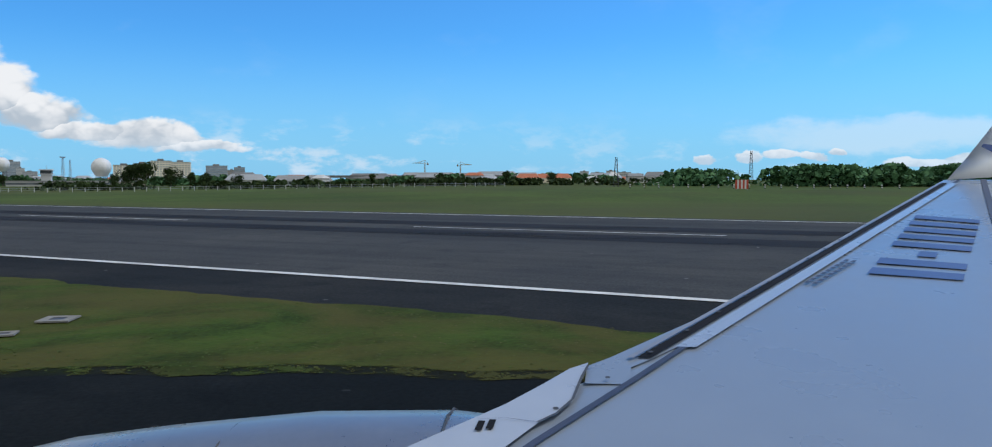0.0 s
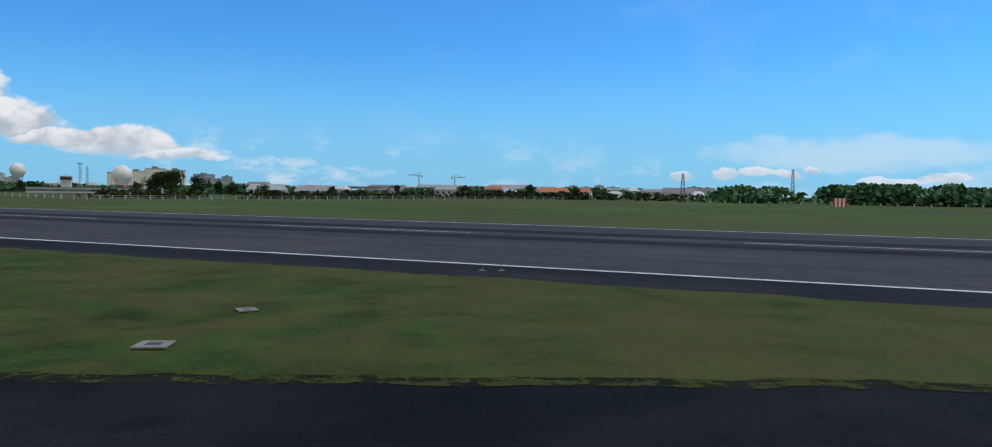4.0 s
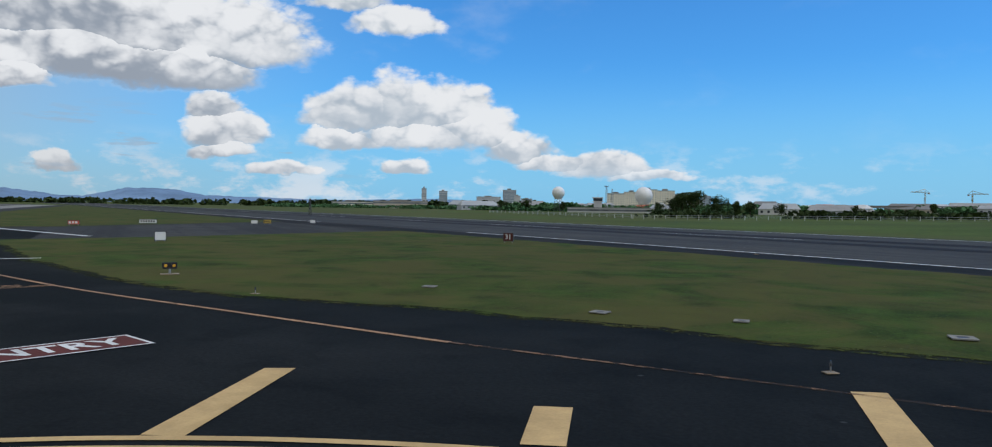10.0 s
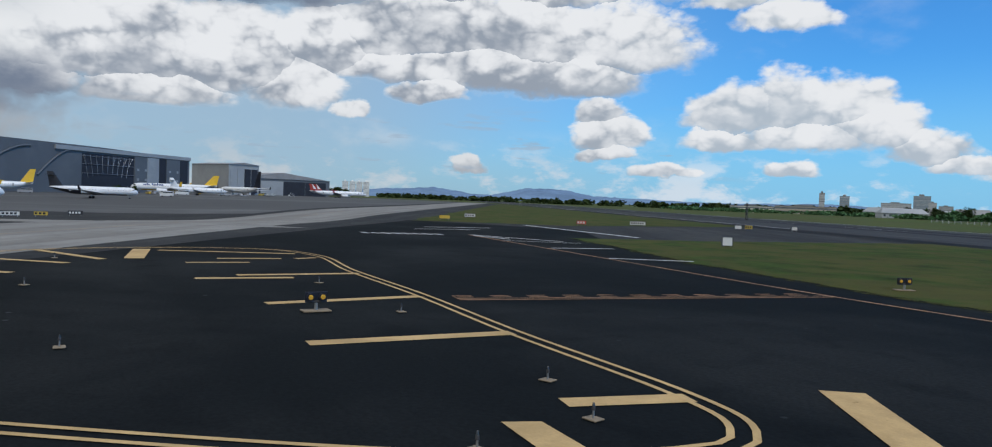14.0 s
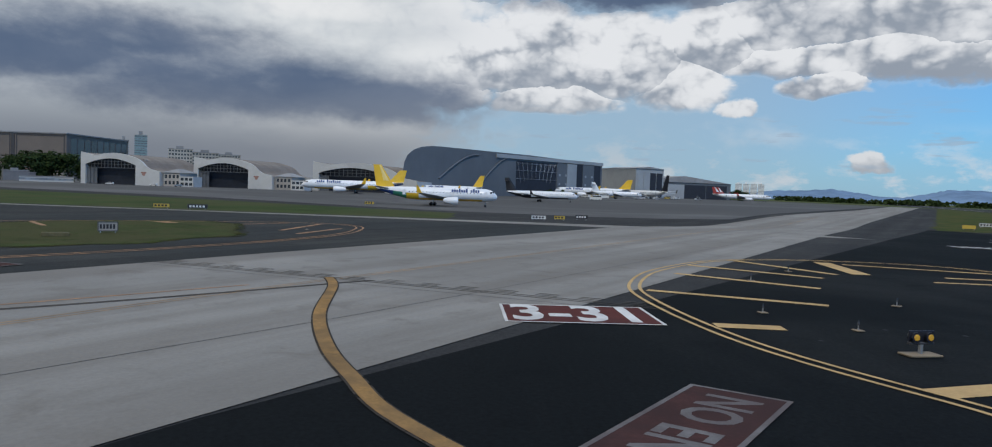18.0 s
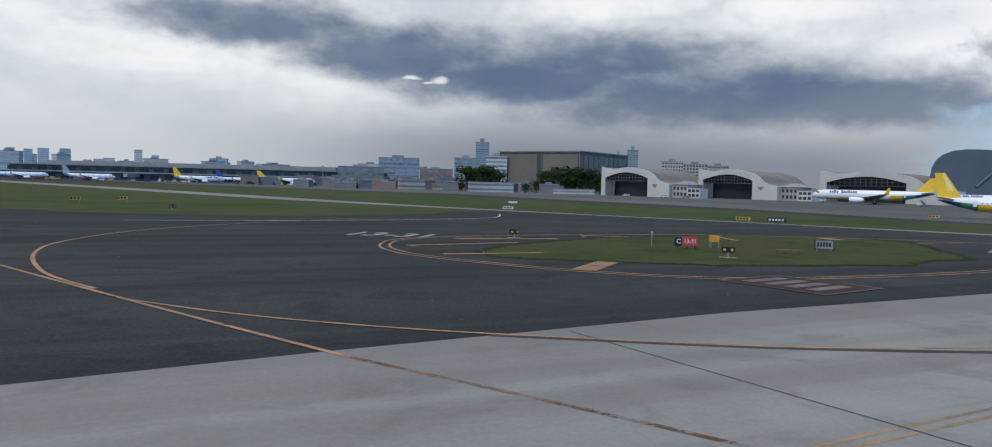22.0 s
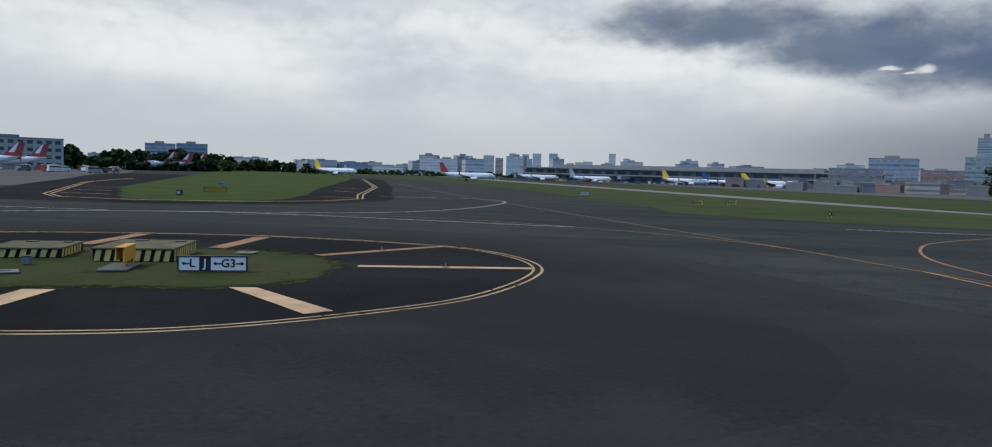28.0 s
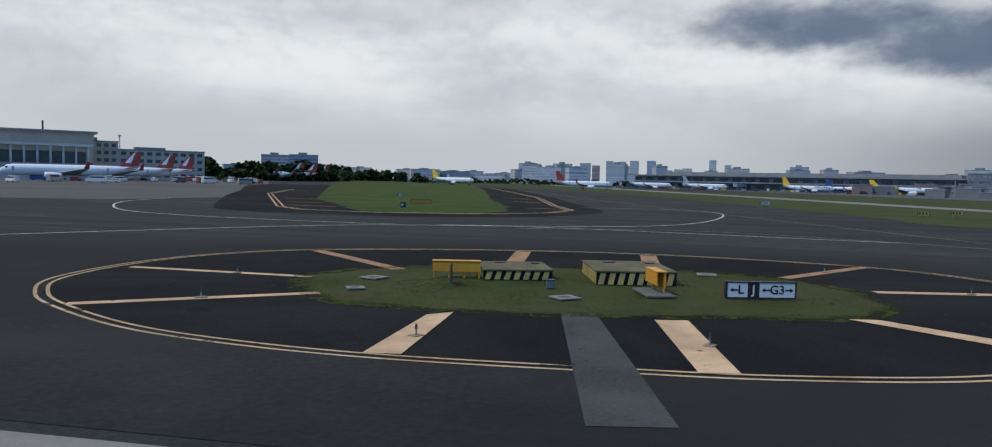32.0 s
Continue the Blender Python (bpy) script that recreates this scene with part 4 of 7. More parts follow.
ROOF_TILE = surface("roof_red_tile", (0.42, 0.14, 0.07), 0.8, scale=0.3, fine=3.0, vary=0.2)
# near-black colour that paints the shade inside open hangars
INSIDE_SHADE = surface("hangar_inside_shade", (0.018, 0.022, 0.032), 0.8, scale=0.2, fine=2.0, vary=0.4)
GLASS_DARK = surface("window_glass_dark", (0.035, 0.045, 0.055), 0.15, scale=0.4, fine=2.0, vary=0.3, random_tone=0.3)
# dark glass lightened to grey: distance haze is in the colour
GLASS_HAZE = surface("window_band_haze", (0.165, 0.185, 0.205), 0.5, scale=0.25, fine=0.9, vary=0.55, random_tone=0.3, spec=0.25)
STEEL = surface("steel_galvanised", (0.33, 0.34, 0.35), 0.45, 0.7, scale=1.0, fine=12.0, vary=0.15)
DARK_STEEL = surface("steel_dark", (0.06, 0.06, 0.065), 0.6, 0.3, scale=1.0, fine=12.0, vary=0.2)
CRANE_YELLOW = surface("crane_paint", (0.35, 0.22, 0.05), 0.6, scale=1.0, fine=6.0, vary=0.2)
RADOME = surface("radome_white", (0.70, 0.70, 0.69), 0.5, scale=0.3, fine=2.0, vary=0.06, second=(0.52, 0.52, 0.51), patch=0.4)
AIR_WHITE = surface("aircraft_white", (0.74, 0.75, 0.76), 0.3, scale=0.3, fine=3.0, vary=0.05, coat=0.3)
AIR_YELLOW = surface("aircraft_yellow", (0.75, 0.46, 0.03), 0.35, scale=0.3, fine=3.0, vary=0.08, coat=0.2)
AIR_RED = surface("aircraft_red", (0.30, 0.035, 0.03), 0.35, scale=0.3, fine=3.0, vary=0.08, coat=0.2)
AIR_BLUE = surface("aircraft_blue", (0.02, 0.06, 0.22), 0.35, scale=0.3, fine=3.0, vary=0.08, coat=0.2)
AIR_GREEN = surface("aircraft_green", (0.05, 0.26, 0.16), 0.35, scale=0.3, fine=3.0, vary=0.08)
AIR_BLACK = surface("aircraft_black", (0.012, 0.013, 0.02), 0.35, scale=0.3, fine=3.0, vary=0.2, coat=0.2)
AIR_GREY = surface("aircraft_grey", (0.36, 0.37, 0.38), 0.4, 0.2, scale=0.3, fine=3.0, vary=0.08)
TYRE = surface("tyre_rubber", (0.015, 0.015, 0.015), 0.8, scale=3.0, fine=20.0)
BARRIER_YELLOW = surface("barrier_yellow", (0.60, 0.27, 0.015), 0.5, scale=1.2, fine=9.0, vary=0.12, second=(0.42, 0.22, 0.03), patch=0.4)
CONCRETE_OLD = surface("concrete_weathered", (0.125, 0.105, 0.050), 0.9, scale=0.9, fine=9.0, vary=0.3, second=(0.045, 0.046, 0.022), patch=0.7, bump=0.3)
STRIPE_YELLOW = surface("stripe_yellow_faded", (0.56, 0.41, 0.11), 0.8, scale=1.0, fine=8.0, vary=0.25, second=(0.25, 0.21, 0.10), patch=0.5)
SIGN_WHITE = surface("sign_white", (0.62, 0.62, 0.60), 0.5, scale=0.8, fine=8.0, vary=0.05)
SIGN_BLACK = surface("sign_black", (0.012, 0.012, 0.016), 0.5, scale=0.8, fine=8.0)
SIGN_RED = surface("sign_red", (0.48, 0.06, 0.03), 0.5, scale=0.8, fine=8.0, vary=0.1)
SIGN_YELLOW = surface("sign_yellow", (0.52, 0.36, 0.05), 0.5, scale=0.8, fine=8.0, vary=0.1)
LAMP_GLASS = surface("lamp_lens_amber", (0.62, 0.34, 0.04), 0.2, scale=3.0, fine=20.0)
BARK = surface("bark", (0.09, 0.07, 0.05), 0.9, scale=2.0, fine=12.0, vary=0.3)
# aerial haze over the ridge is mixed into this blue base
HILL_HAZE = surface("distant_hills_haze", (0.16, 0.24, 0.35), 1.0, scale=0.004, fine=0.03, vary=0.2, spec=0.0)


def leaf_material(name, k, tint=(1.0, 1.0, 1.0)):
    m = bpy.data.materials.new(name)
    m.use_nodes = True
    t = Tree(m.node_tree)
    rnd = t.node("ShaderNodeNewGeometry").outputs["Random Per Island"]
    own = t.node("ShaderNodeObjectInfo").outputs["Random"]
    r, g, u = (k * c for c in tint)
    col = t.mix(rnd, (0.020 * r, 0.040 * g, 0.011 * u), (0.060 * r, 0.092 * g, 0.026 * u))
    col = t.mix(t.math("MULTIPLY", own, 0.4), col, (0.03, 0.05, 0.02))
    b = t.node("ShaderNodeBsdfPrincipled")
    t.put(b.inputs["Base Color"], col)
    b.inputs["Roughness"].default_value = 0.8
    b.inputs["Specular IOR Level"].default_value = 0.1
    t.put(t.node("ShaderNodeOutputMaterial").inputs[0], b.outputs[0])
    return m


# second copy: sunlight and blue haze put into the leaf colour of the far belts
LEAF, LEAF_SUN_HAZE = leaf_material("foliage", 0.62), leaf_material("foliage_sun_haze", 2.6, (0.72, 0.98, 1.55))
# far copies of wall and glass tones, paled to paint in haze and sun
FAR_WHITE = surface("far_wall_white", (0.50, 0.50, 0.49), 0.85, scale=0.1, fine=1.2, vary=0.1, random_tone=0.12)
FAR_GREY_HAZE = surface("far_wall_grey_haze", (0.38, 0.40, 0.43), 0.85, scale=0.1, fine=1.2, vary=0.12, random_tone=0.2)
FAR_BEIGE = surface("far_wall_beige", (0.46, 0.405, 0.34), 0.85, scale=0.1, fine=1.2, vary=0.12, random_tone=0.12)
FAR_BLUE_HAZE = surface("far_wall_blue_haze", (0.26, 0.34, 0.42), 0.7, scale=0.1, fine=1.2, vary=0.12, random_tone=0.2)
FAR_GLASS_HAZE = surface("far_window_haze", (0.335, 0.355, 0.385), 0.6, scale=0.25, fine=0.9, vary=0.4, random_tone=0.25, spec=0.2)


def facing(x, y, az, z=None):
    """The pose of a building whose front looks towards the compass direction az."""
    if z is None:
        z = lift(x, y) - (0.12 if y < -130 or y > 1700 or x > 1150 else 0.012)
    return pose(x, y, z, 0, 0, az + 90)


HUB = (104.0, 30.0)


def towards(x, y, turn=0.0):
    return math.degrees(math.atan2(HUB[1] - y, HUB[0] - x)) + turn


# ---------------------------------------------------------------- buildings
def building(name, label, x, y, w, d, h, wall, az=None, storeys=4, bays=8, roof=None, glass=None, bands=False, pent=True, category="building", group="", z=None, fine=False):
    """A block with storeys of windows, a parapet roof and a plant room."""
    ob = thing(name, label, category, facing(x, y, towards(x, y) if az is None else az, z), group)
    part("wall", box(-w / 2, -d / 2, -0.5, w / 2, d / 2, h, 0.05), wall, ob)
    bm = bmesh.new()
    add_box(bm, -w / 2 - 0.25, -d / 2 - 0.25, h + 0.005, w / 2 + 0.25, d / 2 + 0.25, h + 0.7)
    if pent:
        add_box(bm, -w * 0.18, -d * 0.25, h + 0.71, w * 0.12, d * 0.25, h + 0.7 + max(1.5, h * 0.09))
    part("roof", bm, roof or ROOF_GREY, ob)
    sh = h / storeys
    if fine:
        step = (w - 1.0) / bays
        pane = mesh_of("window", box(-step * 0.3, -0.08, -sh * 0.24, step * 0.3, 0.1, sh * 0.24), glass or GLASS_DARK)
    for s in range(storeys):
        zm = s * sh + sh * 0.56
        if fine:
            for k in range(bays):
                part("window", pane, None, ob, at=pose(-w / 2 + 0.5 + (k + 0.5) * step, -d / 2, zm))
            for k in range(max(1, int(bays * d / w * 0.8))):
                for sx in (-1, 1):
                    part("window", pane, None, ob, at=pose(sx * w / 2, -d / 2 + (k + 0.6) * step * 1.2, zm, 0, 0, 90 * sx))
        else:
            part("window_band", box(-w / 2 - 0.05, -d / 2 - 0.05, zm - sh * 0.22, w / 2 + 0.05, d / 2 + 0.05, zm + sh * 0.22), glass or GLASS_HAZE, ob)
    return ob


def control_tower():
    ob = thing("control_tower", "small white airfield tower with a glazed cab", "tower", facing(358, -577, towards(358, -577)))
    part("shaft", box(-3.2, -3.2, 0, 3.2, 3.2, 8.6, 0.1), FAR_WHITE, ob)
    part("balcony", box(-4.6, -4.6, 8.6, 4.6, 4.6, 9.2, 0.1), FAR_WHITE, ob)
    part("cab_glass", box(-3.6, -3.6, 9.2, 3.6, 3.6, 11.6, 0.1), GLASS_DARK, ob)
    part("cab_roof", box(-4.3, -4.3, 11.6, 4.3, 4.3, 12.4, 0.15), FAR_WHITE, ob)
    part("antenna", tube((0, 0, 12.4), (0, 0, 15.2), 0.12), STEEL, ob)


def add_lattice(bm, x, y, z0, z1, w0, w1, bays, r=0.09):
    for k in range(bays):
        ta, tb = k / bays, (k + 1) / bays
        za, zb, wa, wb = z0 + (z1 - z0) * ta, z0 + (z1 - z0) * tb, w0 + (w1 - w0) * ta, w0 + (w1 - w0) * tb
        ca = [Vector((x + sx * wa / 2, y + sy * wa / 2, za)) for sx, sy in ((-1, -1), (1, -1), (1, 1), (-1, 1))]
        cb = [Vector((x + sx * wb / 2, y + sy * wb / 2, zb)) for sx, sy in ((-1, -1), (1, -1), (1, 1), (-1, 1))]
        for i in range(4):
            add_tube(bm, ca[i], cb[i], r, n=4, caps=False)
            add_tube(bm, ca[i], cb[(i + 1) % 4], r * 0.7, n=4, caps=False)
            add_tube(bm, cb[i], cb[(i + 1) % 4], r * 0.7, n=4, caps=False)


def radome(x, y, r, zc):
    ob = thing("radar_dome", "white faceted radar dome on a steel lattice stand", "radar dome", facing(x, y, 0), "radar domes")
    bm = bmesh.new()
    bmesh.ops.create_icosphere(bm, subdivisions=3, radius=r, matrix=Matrix.Translation((0, 0, zc)))
    part("dome", bm, RADOME, ob)
    bm = bmesh.new()
    add_lattice(bm, 0, 0, 0, zc - r * 0.9, r * 0.95, r * 0.8, 4, 0.16)
    part("stand", bm, DARK_STEEL, ob)
    part("collar", tube((0, 0, zc - r), (0, 0, zc - r * 0.72), r * 0.55, r * 0.75, 20), RADOME, ob)


def lattice_mast(x, y, h, w=1.6, label="slender steel lattice mast", head=0.0, mat=None):
    ob = thing("lattice_mast", label, "mast", facing(x, y, 0), "masts")
    bm = bmesh.new()
    add_lattice(bm, 0, 0, 0, h, w, w * 0.35, max(4, int(h / 2.2)), 0.08)
    part("frame", bm, mat or STEEL, ob)
    if head:
        bm = bmesh.new()
        add_box(bm, -head, -0.4, h, head, 0.4, h + 0.3)
        for k in range(5):
            add_box(bm, -head + k * head / 2 - 0.3, -0.5, h + 0.3, -head + k * head / 2 + 0.3, 0.4, h + 0.9)
        part("lamp_head", bm, STEEL, ob)


def tower_crane(x, y, h, jib, az):
    ob = thing("tower_crane", "construction tower crane with a long jib", "crane", facing(x, y, az), "cranes")
    bm = bmesh.new()
    add_lattice(bm, 0, 0, 0, h, 2.0, 2.0, int(h / 3), 0.22)
    part("mast", bm, CRANE_YELLOW, ob)
    bm = bmesh.new()
    for a, b in (((-jib * 0.3, 0, h), (jib, 0, h)), ((-jib * 0.3, 0, h), (0, 0, h + 7)), ((0, 0, h + 7), (jib * 0.7, 0, h + 0.5)), ((0, 0, h), (0, 0, h + 7)), ((0, 0.8, h + 1.6), (jib * 0.95, 0.8, h + 1.2))):
        add_tube(bm, a, b, 0.32, n=4)
    for k in range(12):
        add_tube(bm, (k * jib / 12, 0, h), ((k + 0.5) * jib / 12, 0.8, h + 1.4), 0.2, n=4)
    part("jib", bm, CRANE_YELLOW, ob)
    part("counterweight", box(-jib * 0.3, -1, h - 3, -jib * 0.2, 1, h), WALL_GREY, ob)


def gable_house(x, y, w, d, h, wall, roof, az, label):
    ob = thing("house", label, "house", facing(x, y, az), "low houses")
    part("wall", box(-w / 2, -d / 2, 0, w / 2, d / 2, h), wall, ob)
    bm = bmesh.new()
    vs = [bm.verts.new(p) for p in ((-w / 2 - 0.6, -d / 2 - 0.6, h), (w / 2 + 0.6, -d / 2 - 0.6, h), (w / 2 + 0.6, d / 2 + 0.6, h), (-w / 2 - 0.6, d / 2 + 0.6, h), (-w / 2 + d * 0.2, 0, h + d * 0.32), (w / 2 - d * 0.2, 0, h + d * 0.32))]
    for q in ((0, 1, 5, 4), (1, 2, 5), (2, 3, 4, 5), (3, 0, 4), (3, 2, 1, 0)):
        bm.faces.new([vs[i] for i in q])
    part("roof", bm, roof, ob)
    for k in range(max(2, int(w / 5))):
        part("window", box(-w / 2 + 1.5 + k * 5, -d / 2 - 0.06, h * 0.35, -w / 2 + 3.3 + k * 5, -d / 2 + 0.1, h * 0.75), GLASS_DARK, ob)


def arch_hangar(x, y, k, kz, depth, az, label, annex=True):
    """A barrel-roofed hangar: white front with a swept shoulder, a wide arched opening with a gridded fanlight."""
    ob = thing("arched_hangar", label, "hangar", facing(x, y, az), "arched hangars")
    yf = -depth / 2
    hw, jamb, rise = 18.5 * k, 12.0 * kz, 6.0 * kz
    n = 18
    inner = [(-hw, 0)] + [(-hw + 2 * hw * i / n, jamb + rise * math.sin(math.pi * (0.08 + 0.84 * i / n)) ** 0.9) for i in range(n + 1)] + [(hw, 0)]
    right, left = 36.0 * k, -22.0 * k
    outer = [(left, 0)]
    for i in range(n + 1):
        t = i / n
        xx = left + (right - left) * t
        u = (xx - left) / (29.0 * k - left)
        arc = (14.8 + 7.2 * math.sin(math.pi * min(1.0, u) ** 0.92)) * kz
        tail = (12.8 - 3.0 * (xx - 22 * k) / (14 * k)) * kz
        outer.append((xx, max(arc, tail) if xx < 22 * k else tail + max(0.0, arc - tail) * max(0.0, 1 - (xx - 22 * k) / (6 * k))))
    outer.append((right, 0))
    bm = bmesh.new()
    rows = []
    for yy in (yf, yf + 1.4):
        rows.append(([bm.verts.new((q[0], yy, q[1])) for q in outer], [bm.verts.new((q[0], yy, q[1])) for q in inner]))
    (fa, fb), (ba, bb) = rows
    for i in range(len(fa) - 1):
        bm.faces.new((fb[i], fb[i + 1], fa[i + 1], fa[i]))
        bm.faces.new((ba[i], ba[i + 1], bb[i + 1], bb[i]))
        bm.faces.new((fa[i], fa[i + 1], ba[i + 1], ba[i]))
        bm.faces.new((fb[i + 1], fb[i], bb[i], bb[i + 1]))
    bmesh.ops.recalc_face_normals(bm, faces=bm.faces[:])
    part("front_wall", bm, WALL_WHITE, ob, "white plastered front with a swept arch")
    bm = bmesh.new()
    top = [(q[0] * 0.985, q[1] - 0.5) for q in outer[1:-1]]
    a = [bm.verts.new((q[0], yf + 1.4, q[1])) for q in top]
    b = [bm.verts.new((q[0], depth / 2, q[1])) for q in top]
    for i in range(len(a) - 1):
        bm.faces.new((a[i], a[i + 1], b[i + 1], b[i]))
    part("roof", bm, ROOF_RUST, ob, "weathered brown barrel roof")
    part("side_wall", box(left * 0.985 - 0.3, yf + 1.4, 0, left * 0.985, depth / 2, top[0][1] - 0.05), WALL_WHITE, ob)
    part("side_wall", box(right * 0.985, yf + 1.4, 0, right * 0.985 + 0.3, depth / 2, top[-1][1] - 0.05), WALL_WHITE, ob)
    part("inside", box(-hw - 1, yf + 7, 0.02, hw + 1, yf + 7.4, jamb + rise + 0.2), INSIDE_SHADE, ob, "dark panel painting the shade inside the hangar opening")
    bm = bmesh.new()
    for i in range(15):
        xx = -hw + hw * 2 * (i + 0.5) / 15
        zt = jamb + rise * math.sin(math.pi * (0.08 + 0.84 * (i + 0.5) / 15)) ** 0.9
        add_box(bm, xx - 0.1, yf + 0.9, jamb - 0.4 * kz, xx + 0.1, yf + 1.2, zt)
    for zz in (jamb - 0.4 * kz, jamb + rise * 0.35, jamb + rise * 0.68):
        half = hw * (1.0 if zz < jamb + 1 else 0.88 if zz < jamb + rise * 0.5 else 0.64)
        add_box(bm, -half, yf + 0.9, zz - 0.14, half, yf + 1.2, zz + 0.14)
    part("fanlight_grid", bm, METAL_GREY, ob)
    for i in range(3):
        part("door_leaf", box(-hw + 0.3 + i * 2.2, yf + 1.5 + i * 0.5, 0.05, -hw + 2.4 + i * 2.2, yf + 1.9 + i * 0.5, jamb - 0.6), METAL_GREY, ob)
    crest = part("crest", tube((hw + 6 * k, yf - 0.12, 8.0 * kz), (hw + 6 * k, yf, 8.0 * kz), 1.3, n=7), WALL_PINK, ob)
    part("crest_wing", box(hw + 6 * k - 2.0, yf - 0.1, 8.4 * kz, hw + 6 * k + 2.0, yf - 0.01, 9.4 * kz, 0.02), WALL_PINK, crest)
    if annex:
        x0 = right + 0.8
        part("annex", box(x0, yf + 3, 0, x0 + 12, yf + 22, 9.0), WALL_BEIGE, ob)
        bm = bmesh.new()
        vs = [bm.verts.new(q) for q in ((x0 - 0.6, yf + 2.4, 9.0), (x0 + 12.6, yf + 2.4, 9.0), (x0 + 12.6, yf + 22.6, 9.0), (x0 - 0.6, yf + 22.6, 9.0), (x0 + 6, yf + 9, 11.6), (x0 + 6, yf + 16, 11.6))]
        for q in ((0, 1, 4), (1, 2, 5, 4), (2, 3, 5), (3, 0, 4, 5), (3, 2, 1, 0)):
            bm.faces.new([vs[i] for i in q])
        part("annex_roof", bm, ROOF_GREY, ob)
        part("porch", box(x0 + 12.1, yf + 2, 0, x0 + 22, yf + 12, 6.6), WALL_WHITE, ob)
        for s in range(2):
            for i in range(4):
                part("annex_window", box(x0 + 1 + i * 2.8, yf + 2.92, 1.4 + s * 4.0, x0 + 2.6 + i * 2.8, yf + 3.1, 3.6 + s * 4.0), GLASS_DARK, ob)
            for i in range(3):
                part("porch_window", box(x0 + 13 + i * 3.0, yf + 1.92, 1.0 + s * 3.1, x0 + 15.2 + i * 3.0, yf + 2.1, 2.8 + s * 3.1), GLASS_DARK, ob)


def big_hangar():
    """The long grey maintenance hangar: rounded end, ribbed roof shoulder, tall door bays."""
    ob = thing("maintenance_hangar", "huge grey metal aircraft hangar with a rounded end and tall doors", "hangar",
               Matrix(((0.76, 0.65, 0, 656), (-0.65, 0.76, 0, 84), (0, 0, 1, -1.4), (0, 0, 0, 1))))
    L, D, H = 268.0, 60.0, 36.0
    prof = [(0, 0), (0.3, 17), (1.4, 23), (4.5, 28), (10, 31.8), (18, 34.4), (28, 35.7), (40, H), (150, H - 0.5), (L, H - 3.0), (L, 0)]
    bm = bmesh.new()
    fr = [bm.verts.new((p[0], 0, p[1])) for p in prof]
    bk = [bm.verts.new((p[0] + 0.82 * D, 0.75 * D, p[1])) for p in prof]
    bm.faces.new(fr)
    bm.faces.new(bk[::-1])
    for k in range(len(prof) - 1):
        bm.faces.new((fr[k + 1], fr[k], bk[k], bk[k + 1]))
    part("shell", bm, METAL_GREY, ob)
    for x0, x1 in ((37, 82), (88, 124)):
        bm = bmesh.new()
        pts = [(x0 + (x1 - x0) * t, 12 + 20 * math.sin(t * math.pi / 2)) for t in [k / 8 for k in range(9)]]
        for a, b in zip(pts, pts[1:]):
            add_tube(bm, (a[0], -0.4, a[1]), (b[0], -0.4, b[1]), 0.7, n=6)
        part("roof_rib", bm, METAL_GREY, ob)
    part("eaves_band", box(104, -1.2, H - 4.6, L, -0.02, H - 1.6), METAL_PALE, ob)
    # flat panel on the shell; the bay's inner shade is its dark colour
    part("open_bay", box(131, -0.1, 0.1, 190, -0.02, H - 6), INSIDE_SHADE, ob, "door bay painted dark for the shade inside, with roof trusses")
    bm = bmesh.new()
    for k in range(9):
        add_tube(bm, (133 + k * 6.4, -0.5, H - 7), (137 + k * 5.4, -0.5, 16 - abs(k - 4)), 0.16, n=4)
        add_tube(bm, (134 + k * 6.2, -0.5, 22), (132 + k * 7, -0.5, H - 7), 0.13, n=4)
    for z in (15, 22, 28):
        add_tube(bm, (131, -0.5, z), (190, -0.5, z), 0.16, n=4)
    part("truss", bm, STEEL, ob)
    # the darkest entries paint shaded gaps between the leaves
    for k, (x0, x1, mat) in enumerate(((190.5, 206, METAL_GREY), (206.5, 222, METAL_PALE), (222.5, 232, INSIDE_SHADE), (232.5, 252, METAL_GREY), (252.5, 264, INSIDE_SHADE))):
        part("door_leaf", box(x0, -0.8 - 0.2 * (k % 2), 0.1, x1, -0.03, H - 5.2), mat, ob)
    light = mesh_of("door_light", box(0, -1.15, 0, 2.5, -1.02, 2), METAL_PALE)
    for k in range(8):
        part("door_light", light, None, ob, at=pose((193, 203, 236, 247)[k % 4], 0, 11 + (k // 4) * 8))


def shed_hangar(x, y, w, d, h, az, wall, label, leaves):
    ob = thing("hangar", label, "hangar", facing(x, y, az), "far hangars")
    part("wall", box(-w / 2, -d / 2, 0, w / 2, d / 2, h), wall, ob)
    bm = bmesh.new()
    vs = [bm.verts.new(p) for p in ((-w / 2 - 1, -d / 2 - 1, h), (w / 2 + 1, -d / 2 - 1, h), (w / 2 + 1, d / 2 + 1, h), (-w / 2 - 1, d / 2 + 1, h), (0, -d / 2 - 1, h + w * 0.06), (0, d / 2 + 1, h + w * 0.06))]
    for q in ((0, 1, 4), (1, 2, 5, 4), (2, 3, 5), (3, 0, 4, 5), (3, 2, 1, 0)):
        bm.faces.new([vs[i] for i in q])
    part("roof", bm, ROOF_GREY, ob)
    n = len(leaves)
    for k, leaf in enumerate(leaves):
        xa = -w * 0.46 + k * w * 0.92 / n
        part("door_bay", box(xa + 0.4, -d / 2 - 0.3, 0.1, xa + w * 0.92 / n - 0.4, -d / 2 - 0.02, h * 0.86), leaf, ob)


